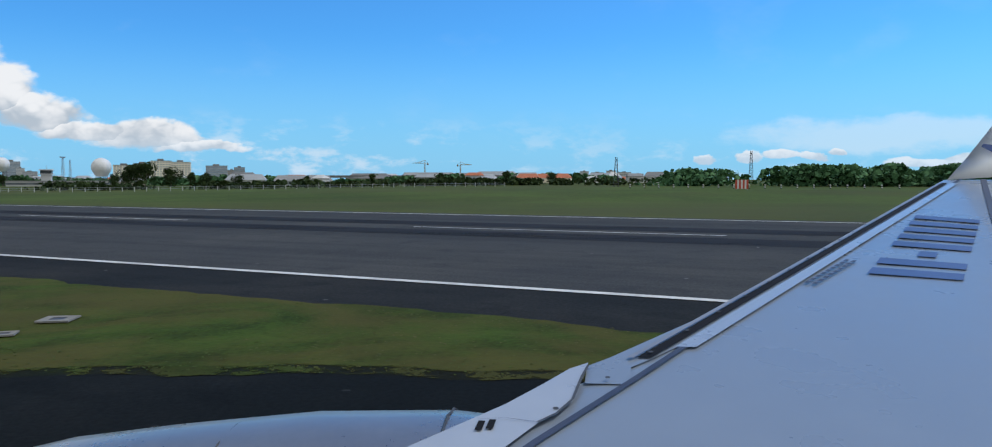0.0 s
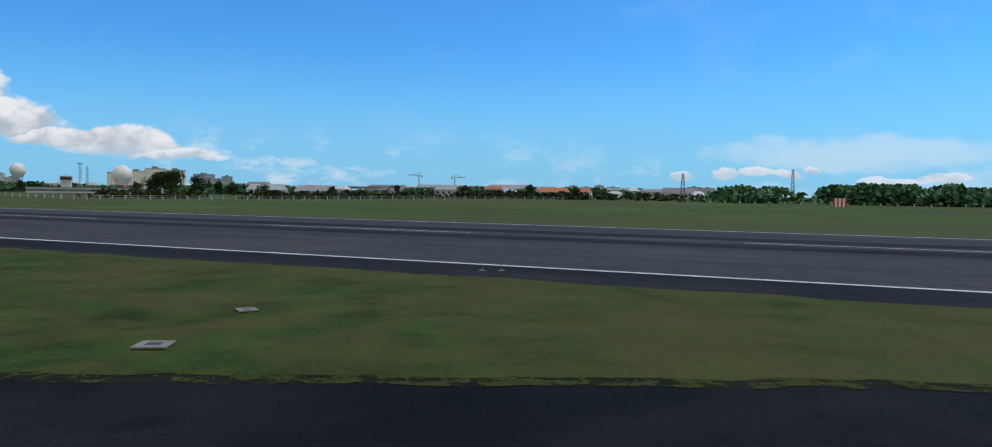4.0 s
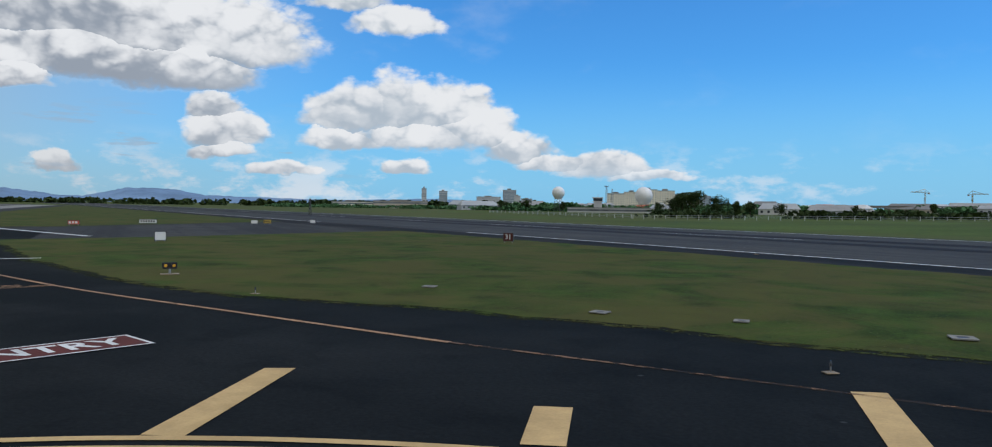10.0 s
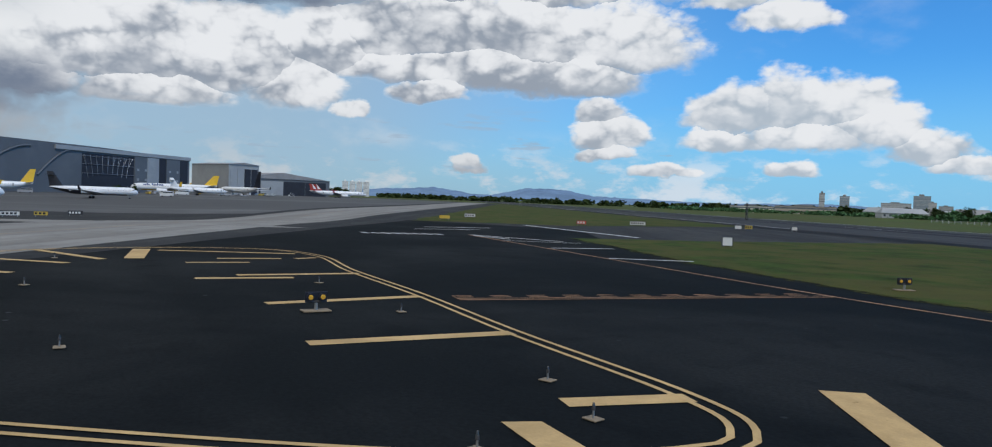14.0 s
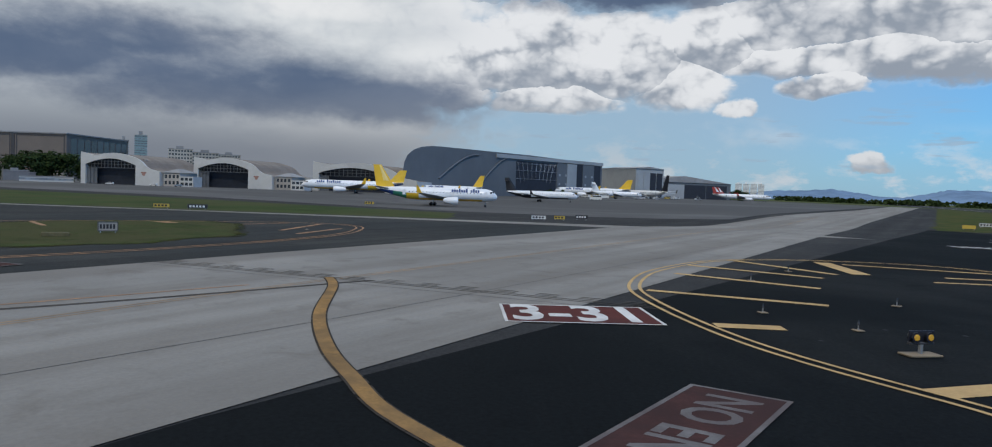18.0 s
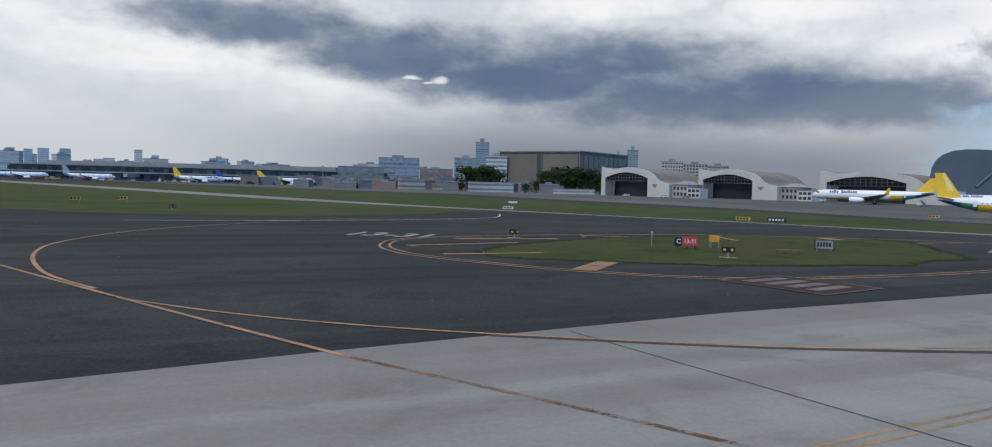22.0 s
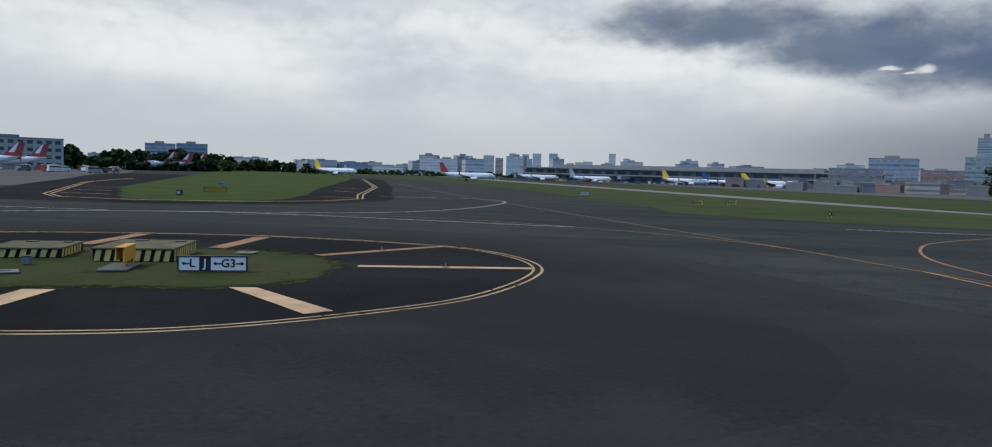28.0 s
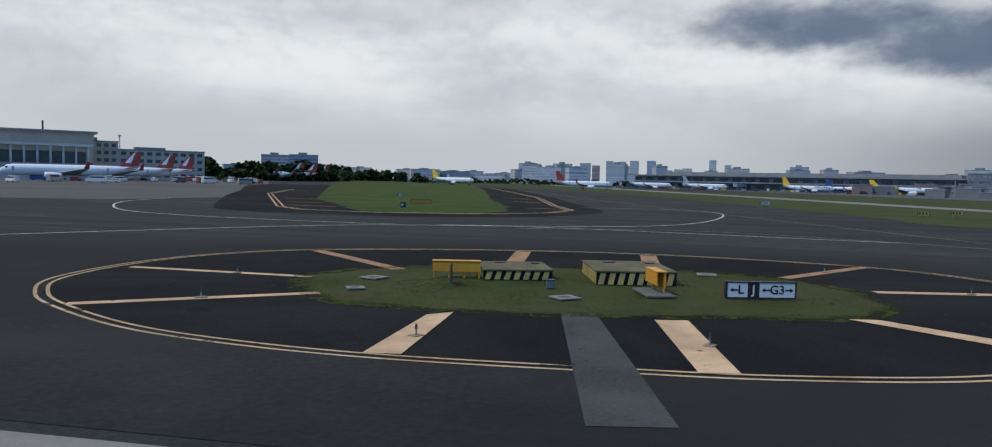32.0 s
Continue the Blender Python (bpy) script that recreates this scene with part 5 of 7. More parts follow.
def terminal():
    """The long passenger terminal with stacked roofs, gate boxes and boarding bridges."""
    ax, ay, bx, by = 470.0, 905.0, 705.0, 575.0
    L = math.hypot(bx - ax, by - ay)
    ang = math.degrees(math.atan2(by - ay, bx - ax))
    ob = thing("passenger_terminal", "long low grey passenger terminal with stepped roofs", "terminal", pose((ax + bx) / 2 + 25, (ay + by) / 2 + 18, -1.4, 0, 0, ang))
    part("lower_wall", box(-L / 2, -14, 0, L / 2, 40, 8), METAL_GREY, ob)
    part("upper_wall", box(-L / 2 + 8, -4, 8, L / 2 - 8, 40, 15), METAL_GREY, ob)
    part("canopy", box(-L / 2 - 4, -19, 8, L / 2 + 4, -3, 9.2), ROOF_GREY, ob, "pale projecting canopy")
    part("upper_roof", box(-L / 2, -9, 15, L / 2, 46, 16.3), ROOF_GREY, ob)
    part("roof_deck", box(-L / 2 + 40, 8, 16.3, L / 2 - 60, 40, 20), ROOF_GREY, ob)
    for k in range(26):
        xa = -L / 2 + 6 + k * (L - 12) / 26
        part("window", box(xa, -14.1, 2, xa + 9, -14.0 + 0.05, 6.4), GLASS_DARK, ob)
        part("clerestory", box(xa, -4.1, 9.6, xa + 10, -4.0 + 0.05, 13.6), GLASS_DARK, ob)
    for k in range(7):
        xa = -L / 2 + 30 + k * (L - 60) / 6
        part("boarding_bridge", box(xa - 2, -44, 4.2, xa + 2, -14, 7.4), METAL_PALE, ob)
        part("bridge_leg", tube((xa, -38, 0), (xa, -38, 4.2), 0.5), STEEL, ob)


def west_terminal():
    """The stepped white terminal with tall columns beside the western apron."""
    ob = thing("west_terminal", "pale stepped terminal building with tall white columns", "terminal", facing(-62, 585, -73))
    part("wall", box(-48, -6, 0, 30, 34, 19), FAR_BEIGE, ob)
    part("crown", box(-22, -9, 19.2, 30, 30, 27), FAR_BEIGE, ob)
    part("roof", box(-24, -11, 27.01, 32, 32, 28.2), ROOF_GREY, ob)
    part("glazing", box(-44, -6.3, 5, 26, -6.02, 16), GLASS_DARK, ob)
    for k in range(12):
        xa = -46 + k * 6.6
        part("column", box(xa, -9, 0, xa + 1.1, -7.6, 19), WALL_WHITE, ob)
    part("fascia", box(-49, -10, 19, 30, -5.9, 20.6), WALL_WHITE, ob)
    part("pier", box(-80, -34, 0, 60, -16, 7.5), WALL_WHITE, ob, "low white gate pier")
    part("pier_roof", box(-82, -36, 7.5, 62, -14, 8.6), METAL_PALE, ob)
    part("flag_mast", tube((4, 0, 28), (4, 0, 34), 0.5), DARK_STEEL, ob)
    building("terminal_wing", "beige office wing with rows of dark square windows", -4, 628, 62, 24, 18.5, FAR_BEIGE, -78, 4, 12, fine=True)
    building("terminal_wing", "beige office wing with a louvred top storey", -38, 612, 30, 24, 23, FAR_BEIGE, -76, 5, 7, fine=True)


# ---------------------------------------------------------------- aircraft
def loft(rings, cap=True):
    """A skin over rings of equal point count."""
    bm = bmesh.new()
    rows = [[bm.verts.new(p) for p in r] for r in rings]
    n = len(rows[0])
    for a, b in zip(rows, rows[1:]):
        for i in range(n):
            bm.faces.new((a[i], a[(i + 1) % n], b[(i + 1) % n], b[i]))
    if cap:
        bm.faces.new(rows[0][::-1])
        bm.faces.new(rows[-1])
    bmesh.ops.recalc_face_normals(bm, faces=bm.faces[:])
    return bm


def slab_wing(root, tip, root_chord, tip_chord, root_t, tip_t, up=(0, 0, 1)):
    """A wing or fin: lens-shaped section from root to tip; the points are leading edges, chords run aft."""
    rings = []
    for p, c, t in ((root, root_chord, root_t), (tip, tip_chord, tip_t)):
        p, u = Vector(p), Vector(up)
        back = Vector((-1, 0, 0))
        rings.append([p + back * c * a + u * t * b for a, b in ((0, 0), (0.08, 0.32), (0.35, 0.5), (0.7, 0.28), (1, 0), (0.7, -0.22), (0.35, -0.45), (0.08, -0.3))])
    return loft(rings)


PLANES = {}


def airliner(key, label, x, y, az, L, tail, belly=None, titles=None, rear_engines=False, body=None, engine=None, z=None, stripe=None, fin_rise=None):
    """An airliner standing on its wheels, nose along the compass direction az."""
    here = pose(x, y, lift(x, y) if z is None else z, 0, 0, az)
    if key in PLANES:
        return tagged(copy_thing(PLANES[key], here), label)
    body, engine = body or AIR_WHITE, engine or AIR_WHITE
    R = L * (0.0525 if L < 50 else 0.0445)
    zc = R * 1.72 + 0.3
    ob = thing("airliner", label, "aircraft", here, "parked aircraft")
    stations = [(0.500, 0.05, -0.30), (0.492, 0.32, -0.24), (0.475, 0.60, -0.14), (0.45, 0.83, -0.06), (0.41, 0.97, 0), (0.37, 1, 0), (-0.15, 1, 0), (-0.25, 0.93, 0.06), (-0.36, 0.66, 0.28), (-0.45, 0.36, 0.50), (-0.50, 0.13, 0.62)]
    n = 16

    def ring(st, k0=0, k1=n, grow=1.0):
        s, r, dz = st
        return [Vector((s * L, R * r * grow * math.cos(2 * math.pi * k / n), zc + R * dz + R * r * grow * math.sin(2 * math.pi * k / n))) for k in range(k0, k1)]

    part("fuselage", loft([ring(s) for s in stations]), body, ob, smooth=True)
    if belly:
        aft = [s for s in stations if s[0] <= 0.37]
        for zone, paint, lo, hi in (("belly_paint", belly, -0.26, 0.37), ("green_band", AIR_GREEN if belly is AIR_YELLOW else belly, -0.37, -0.25), ("tail_cone_paint", AIR_BLUE if belly is AIR_YELLOW else belly, -0.6, -0.36)):
            bm = bmesh.new()
            for sa, sb in zip(aft, aft[1:]):
                if sa[0] <= hi and sb[0] >= lo:
                    a, b = ([bm.verts.new(q) for q in ring(s, 8, 17, 1.012)] for s in (sa, sb))
                    for i in range(len(a) - 1):
                        if 2 <= i <= len(a) - 4 or sa[0] <= -0.15:
                            bm.faces.new((a[i], a[i + 1], b[i + 1], b[i]))
            part(zone, bm, paint, ob, smooth=True)
    span = L * 0.46
    sweep = span * 0.47
    for s in (-1, 1):
        root, tip = (0.11 * L, s * R * 0.6, zc - R * 0.62), (0.11 * L - sweep, s * span, zc - R * 0.62 + span * 0.09)
        part("wing", slab_wing(root, tip, L * 0.18, L * 0.04, R * 0.5, R * 0.1), AIR_GREY, ob)
        part("wingtip_fence", slab_wing(tip, (tip[0] - L * 0.03, tip[1] + s * 0.4, tip[2] + L * 0.055), L * 0.04, L * 0.015, 0.2, 0.1, (0, 1, 0)), tail, ob)
        zt = zc + R * (1.1 if not rear_engines else 0.62) * 0.6
        if rear_engines:
            part("tailplane", slab_wing((-0.44 * L, 0, zc + R * 3.4), (-0.50 * L, s * span * 0.34, zc + R * 3.5), L * 0.075, L * 0.035, R * 0.16, R * 0.08), tail, ob)
            ex, ey, ez = -0.24 * L, s * R * 1.55, zc + R * 0.35
        else:
            part("tailplane", slab_wing((-0.39 * L, s * R * 0.3, zt), (-0.475 * L, s * span * 0.37, zt + 0.6), L * 0.10, L * 0.04, R * 0.2, R * 0.08), body, ob)
            ex, ey, ez = 0.13 * L, s * span * 0.36, zc - R * 0.98
        er = R * (0.60 if not rear_engines else 0.36)
        nac = part("engine", loft([[Vector((ex + dx * L, ey + er * q * math.cos(2 * math.pi * k / 12), ez + er * q * math.sin(2 * math.pi * k / 12))) for k in range(12)]
                                   for dx, q in ((0.045, 0.82), (0.043, 0.97), (0.025, 1.06), (-0.02, 1.0), (-0.06, 0.72), (-0.075, 0.5))], False), engine, ob, smooth=True)
        part("engine_fan", tube((ex + 0.030 * L, ey, ez), (ex + 0.034 * L, ey, ez), er * 0.85, n=12), AIR_BLACK, nac)
        part("main_gear", box(-0.035 * L, s * R * 0.95 - 0.2, 0.5, -0.03 * L + 0.25, s * R * 0.95 + 0.2, zc - R * 0.8), STEEL, ob)
        for dx in (-0.55, 0.55):
            part("wheel", tube((-0.033 * L + dx, s * R * 0.95 - 0.45, 0.55), (-0.033 * L + dx, s * R * 0.95 + 0.45, 0.55), 0.55, n=12), TYRE, ob)
    part("nose_gear", tube((0.40 * L, 0, 0.4), (0.40 * L, 0, zc - R * 0.9), 0.16), STEEL, ob)
    part("nose_wheel", tube((0.40 * L, -0.3, 0.4), (0.40 * L, 0.3, 0.4), 0.4, n=12), TYRE, ob)
    fh = L * (fin_rise or (0.186 if L < 50 else 0.130))
    fin = part("fin", slab_wing((-0.345 * L, 0, zc + R * 0.75), (-0.465 * L, 0, zc + R * 0.75 + fh), L * 0.155, L * 0.065, R * 0.18, R * 0.08, (0, 1, 0)), tail, ob)
    if stripe:
        part("fin_stripe", slab_wing((-0.395 * L, 0, zc + R * 0.75 + fh * 0.3), (-0.47 * L, 0, zc + R * 0.75 + fh * 0.98), L * 0.07, L * 0.02, R * 0.24, R * 0.12, (0, 1, 0)), stripe, fin)
    bm = bmesh.new()
    for s in (-1, 1):
        for k in range(int(L * 0.62 / 1.05)):
            xx = 0.36 * L - k * 1.05
            add_box(bm, xx - 0.13, s * R * 0.985 - 0.03, zc + R * 0.18, xx + 0.13, s * R * 0.985 + 0.03, zc + R * 0.30)
    tagged(part("cabin_windows", bm, AIR_BLACK, ob), "", "", "", "stuff")
    bm = bmesh.new()
    for s in (-1, 1):
        add_box(bm, 0.452 * L, s * R * 0.30 - R * 0.24, zc + R * 0.36, 0.468 * L, s * R * 0.30 + R * 0.24, zc + R * 0.60)
        add_box(bm, 0.435 * L, s * R * 0.72 - R * 0.1, zc + R * 0.30, 0.452 * L, s * R * 0.72 + R * 0.1, zc + R * 0.55)
    part("cockpit_windows", bm, AIR_BLACK, ob)
    if titles:
        bm = bmesh.new()
        for s in (-1, 1):
            for k in range(12):
                xx = 0.34 * L - k * L * 0.0195
                if k != 4:
                    hgt = R * (0.56 if k in (2, 5, 8) else 0.40)
                    add_box(bm, xx - L * 0.0068, s * R * 0.90 - 0.14, zc + R * 0.36, xx + L * 0.0068, s * R * 0.90 + 0.10, zc + R * 0.38 + hgt)
        tagged(part("title_bars", bm, titles, ob), "", "", "", "stuff")
    for s in (-1, 1):
        for xx in (0.40 * L, -0.27 * L):
            part("door", box(xx - 0.45, s * R * 0.97 - 0.04, zc - R * 0.25, xx + 0.45, s * R * 0.97 + 0.04, zc + R * 0.55, 0.02), AIR_GREY if belly is None else body, ob)
    PLANES[key] = ob
    return ob


# ---------------------------------------------------------------- trees
def crown_mesh(seed, w, h, leaves, size):
    rng = random.Random(seed)
    lumps = []
    for k in range(13):
        a, r, zz = rng.uniform(0, 6.283), rng.uniform(0, 0.36) * w, rng.uniform(0.05, 0.95)
        lumps.append((r * math.cos(a), r * math.sin(a), h * zz, rng.uniform(0.16, 0.30) * w * (1.15 - 0.45 * zz)))
    verts, faces = [], []
    for k in range(leaves):
        lx, ly, lz, lr = lumps[rng.randrange(len(lumps))]
        d = Vector((rng.gauss(0, 1), rng.gauss(0, 1), rng.gauss(0, 0.8))).normalized()
        c = Vector((lx, ly, lz)) + d * lr * rng.uniform(0.65, 1.1)
        q = (d + Vector((rng.uniform(-0.8, 0.8), rng.uniform(-0.8, 0.8), rng.uniform(-0.4, 0.9)))).to_track_quat("Z", "Y").to_matrix()
        s = size * rng.uniform(0.6, 1.4)
        i = len(verts)
        verts += [c + q @ Vector(p) for p in ((-s, -s * 0.5, 0), (0, -s * 0.8, 0.15 * s), (s, -s * 0.2, 0), (s * 0.3, s * 0.8, -0.1 * s), (-s * 0.7, s * 0.5, 0.1 * s))]
        faces.append(tuple(range(i, i + 5)))
    me = bpy.data.meshes.new("crown")
    me.from_pydata(verts, [], faces)
    me.materials.append(LEAF)
    return me


def make_tree(seed, w, h):
    ob = thing("tree", "leafy green tree with a broad uneven crown", "tree", pose(0, 0, 0), "trees")
    bm = bmesh.new()
    add_tube(bm, (0, 0, -0.2), (0.1, 0, h * 0.45), h * 0.035, h * 0.02, 8)
    for k in range(5):
        a = k * 1.3 + seed
        add_tube(bm, (0.05, 0, h * (0.25 + 0.04 * k)), (math.cos(a) * w * 0.3, math.sin(a) * w * 0.3, h * (0.5 + 0.06 * k)), h * 0.014, h * 0.006, 5)
    part("trunk", bm, BARK, ob)
    part("crown", crown_mesh(seed, w, h * 0.72, 1700, h * 0.034), None, ob, at=pose(0, 0, h * 0.24))
    return ob


TREES = [make_tree(k + 3, w, h) for k, (w, h) in enumerate(((11, 10), (9, 12), (14, 11), (16, 15)))]
USED = set()


def tree(x, y, k, s=1.0, turn=0.0, z=None):
    src = TREES[k]
    m = pose(x, y, lift(x, y) if z is None else z, 0, 0, turn)
    if k not in USED:
        USED.add(k)
        src.matrix_basis = m
        src.scale = (s, s, s)
        return src
    ob = copy_thing(src, m)
    ob.scale = (s, s, s)
    return ob


def woods(name, label, line_pts, depth, height, count, size=1.3, seed=1, z0=0.0, leaf=None):
    """Far woodland along a plan line: masses of small leaf clumps with an uneven top."""
    rng = random.Random(seed)
    pts = [Vector(p) for p in line_pts]
    lens = [(b - a).length for a, b in zip(pts, pts[1:])]
    total = sum(lens)
    bumps = [(rng.uniform(0, total), rng.uniform(5, 16), rng.uniform(0.45, 1.0)) for _ in range(int(total / 5))]
    verts, faces = [], []
    for k in range(count):
        b = bumps[rng.randrange(len(bumps))]
        s = b[0] + rng.gauss(0, b[1] * 0.5)
        s0 = min(max(s, 0), total)
        i, acc = 0, 0.0
        while i < len(lens) - 1 and acc + lens[i] < s0:
            acc += lens[i]
            i += 1
        d = (pts[i + 1] - pts[i]).normalized()
        side = Vector((-d.y, d.x))
        off = (b[0] * 7.31 % 1.0) * depth
        c2 = pts[i] + d * (s - acc) + side * (off + rng.gauss(0, b[1] * 0.3))
        prof = math.sqrt(max(0.03, 1 - ((s - b[0]) / (b[1] * 1.3)) ** 2)) if abs(s - b[0]) < b[1] * 1.3 else 0.15
        c = Vector((c2.x, c2.y, lift(c2.x, c2.y) + z0 + height * b[2] * prof * (rng.random() ** 0.6)))
        q = Vector((rng.gauss(0, 1), rng.gauss(0, 1), rng.gauss(0.4, 0.8))).to_track_quat("Z", "Y").to_matrix()
        r = size * rng.uniform(0.6, 1.5)
        n = len(verts)
        verts += [c + q @ Vector(p) for p in ((-r, -r * 0.5, 0), (0, -r * 0.8, 0.2 * r), (r, -r * 0.2, 0), (r * 0.3, r * 0.8, -0.2 * r), (-r * 0.7, r * 0.5, 0.1 * r))]
        faces.append(tuple(range(n, n + 5)))
    me = bpy.data.meshes.new(name)
    me.from_pydata(verts, [], faces)
    me.materials.append(leaf or LEAF)
    return tagged(new(name, me), label, "trees", "", "stuff")

# ---------------------------------------------------------------- far side of the runway
def ridge():
    pts = [(-8, 0.05), (-13, 0.2), (-18, 0.32), (-20.7, 0.58), (-22.5, 0.66), (-24.5, 0.80), (-26, 0.62), (-27.3, 0.42), (-28.9, 0.38), (-30.2, 0.64), (-31.4, 0.94), (-33.6, 0.97), (-34.6, 0.86), (-36.5, 0.52), (-38.4, 0.47), (-43, 0.34), (-48, 0.36), (-53, 0.5), (-56, 0.36), (-60, 0.25), (-66, 0.1)]
    rng = random.Random(5)
    bm = bmesh.new()
    rows = []
    for (a0, e0), (a1, e1) in zip(pts, pts[1:]):
        for k in range(6):
            t = k / 6
            a, e = a0 + (a1 - a0) * t, e0 + (e1 - e0) * t + rng.uniform(-0.03, 0.03)
            c, s = math.cos(radians(a)), math.sin(radians(a))
            rows.append([bm.verts.new((105 + r * c, 12 + r * s, z)) for r, z in ((3900, -2), (4200, 4200 * math.tan(radians(e)) * 0.6), (4450, 4450 * math.tan(radians(max(0.02, e)))), (4650, -2))])
    for p, q in zip(rows, rows[1:]):
        for k in range(3):
            bm.faces.new((p[k], p[k + 1], q[k + 1], q[k]))
    tagged(new("backdrop", mesh_of("backdrop", bm, HILL_HAZE, True)), "low hills on the horizon, haze painted in as blue", "hills", "", "structure")


ridge()
control_tower()
building("airfield_office", "long low white airfield building", 346, -573, 66, 12, 3.4, FAR_WHITE, None, 1, 16, pent=False)
radome(411, -607, 5.6, 16.7)
radome(322, -586, 7.0, 14.1)
lattice_mast(369, -617, 22, 2.4, "grey steel antenna mast with a wide head", 3.0)
lattice_mast(365, -620, 20.5, 2.0)
lattice_mast(-23, -313, 11.5, 1.8, "grey steel lattice pylon beside the fence", mat=DARK_STEEL)
lattice_mast(-107, -415, 17.5, 2.0, "grey steel lattice mast above the trees", mat=DARK_STEEL)
lattice_mast(304, -212, 6.5, 0.8, "short steel lattice mast in the grass", mat=DARK_STEEL)
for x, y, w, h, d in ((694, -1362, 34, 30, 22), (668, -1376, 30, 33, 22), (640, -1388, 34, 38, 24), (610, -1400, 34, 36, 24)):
    building("apartment_block", "sunlit cream apartment block with stepped roofline", x, y, w, d, h, WALL_CREAM, None, 9, 7, group="apartment blocks", fine=True, glass=FAR_GLASS_HAZE)
for x, y, w, h, mat in ((908, -2357, 62, 47, FAR_BLUE_HAZE), (846, -2380, 31, 42, FAR_BLUE_HAZE), (872, -2385, 24, 34, FAR_BEIGE), (1204, -1415, 11, 42, FAR_GREY_HAZE), (1169, -1443, 19, 36, FAR_BLUE_HAZE),
                        (1747, -2504, 94, 38, FAR_GREY_HAZE), (1944, -2972, 61, 75, FAR_BLUE_HAZE), (1760, -2740, 26, 46, FAR_WHITE), (1500, -2380, 40, 30, FAR_GREY_HAZE)):
    building("office_block", "distant office block with rows of windows", x, y, w, 26, h, mat, None, max(4, int(h / 5)), max(4, int(w / 6)), group="distant blocks", glass=FAR_GLASS_HAZE)
rng = random.Random(21)
for k in range(11):
    x, y = -230 - k * 42, -2490 + k * 6
    building("distant_building", "distant white building on the horizon", x, y, rng.uniform(24, 46), 20, rng.uniform(16, 34), FAR_WHITE, None, 6, 6, group="white horizon buildings", glass=FAR_GLASS_HAZE)
building("long_building", "long beige low building with a flat roof", 665, -693, 62, 18, 8, FAR_BEIGE, None, 2, 16)
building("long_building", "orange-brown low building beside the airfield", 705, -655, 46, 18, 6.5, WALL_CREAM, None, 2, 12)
for x, y, w, h in ((225, -620, 30, 6), (185, -640, 46, 5), (140, -690, 38, 7), (95, -760, 52, 8), (30, -800, 44, 9), (-70, -720, 30, 6), (-120, -700, 34, 7), (255, -700, 24, 9), (60, -690, 26, 6), (520, -640, 40, 6), (470, -660, 30, 7), (570, -690, 36, 7)):
    gable_house(x, y, w, 14, h * 0.75, rng.choice((FAR_WHITE, FAR_BEIGE, FAR_GREY_HAZE)), rng.choice((ROOF_GREY, METAL_PALE, METAL_PALE)), towards(x, y, rng.uniform(-25, 25)), "low workshop building with a pitched metal roof")
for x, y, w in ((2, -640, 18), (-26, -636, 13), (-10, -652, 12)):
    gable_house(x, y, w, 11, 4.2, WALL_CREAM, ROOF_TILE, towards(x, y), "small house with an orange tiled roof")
rng3 = random.Random(9)
for k in range(46):
    x, y = rng3.uniform(-150, 640), rng3.uniform(-800, -610)
    gable_house(x, y, rng3.uniform(8, 22), rng3.uniform(7, 11), rng3.uniform(3.0, 6.5), rng3.choice((FAR_WHITE, FAR_WHITE, FAR_BEIGE, FAR_GREY_HAZE)), rng3.choice((METAL_PALE, FAR_GREY_HAZE, FAR_WHITE, ROOF_GREY, ROOF_TILE)), towards(x, y, rng3.uniform(-40, 40)), "small workshop or house among trees")
tower_crane(200, -1708, 40, 40, -35)
tower_crane(122, -1715, 36, 30, 60)


def elevated_road():
    ob = thing("elevated_road", "grey concrete viaduct on round piers behind the field", "viaduct", facing(95, -690, 88))
    part("deck", box(-95, -5, 5.2, 95, 5, 6.4, 0.05), WALL_GREY, ob)
    part("parapet", box(-95, -5.2, 6.4, 95, -4.8, 7.3), CONCRETE, ob)
    for k in range(9):
        part("pier", tube((-84 + k * 21, 0, 0), (-84 + k * 21, 0, 5.2), 0.9), WALL_GREY, ob)


elevated_road()


def fence(name, label, a, b, n, h, mat, rail=True, banded=False):
    ob = thing(name, label, "fence")
    a, b = Vector(a), Vector(b)
    for k in range(n):
        p = a + (b - a) * (k / (n - 1))
        z = lift(p.x, p.y) - 0.12
        if banded:
            for j in range(4):
                part("post_band", tube((p.x, p.y, z + j * h / 4), (p.x, p.y, z + (j + 1) * h / 4), 0.22, n=6), SIGN_WHITE if j % 2 else SIGN_BLACK, ob)
        else:
            part("post", box(p.x - 0.11, p.y - 0.11, z - 0.12, p.x + 0.11, p.y + 0.11, z + h), mat, ob)
    if rail:
        q0, q1 = lift(*a), lift(*b)
        for zz in (0.35, 0.75):
            part("rail", tube((a.x, a.y, q0 + h * zz), (b.x, b.y, q1 + h * zz), 0.06, n=5), STEEL, ob)


fence("perimeter_fence", "pale concrete post fence along the far field", (210, -300), (20, -349), 46, 1.7, FAR_WHITE)
fence("perimeter_fence", "pale concrete post fence beside the radar site", (360, -420), (215, -310), 26, 1.7, FAR_WHITE)
fence("marker_posts", "black and white banded marker posts along the trees", (-22, -273), (-98, -247), 18, 1.3, None, False, True)


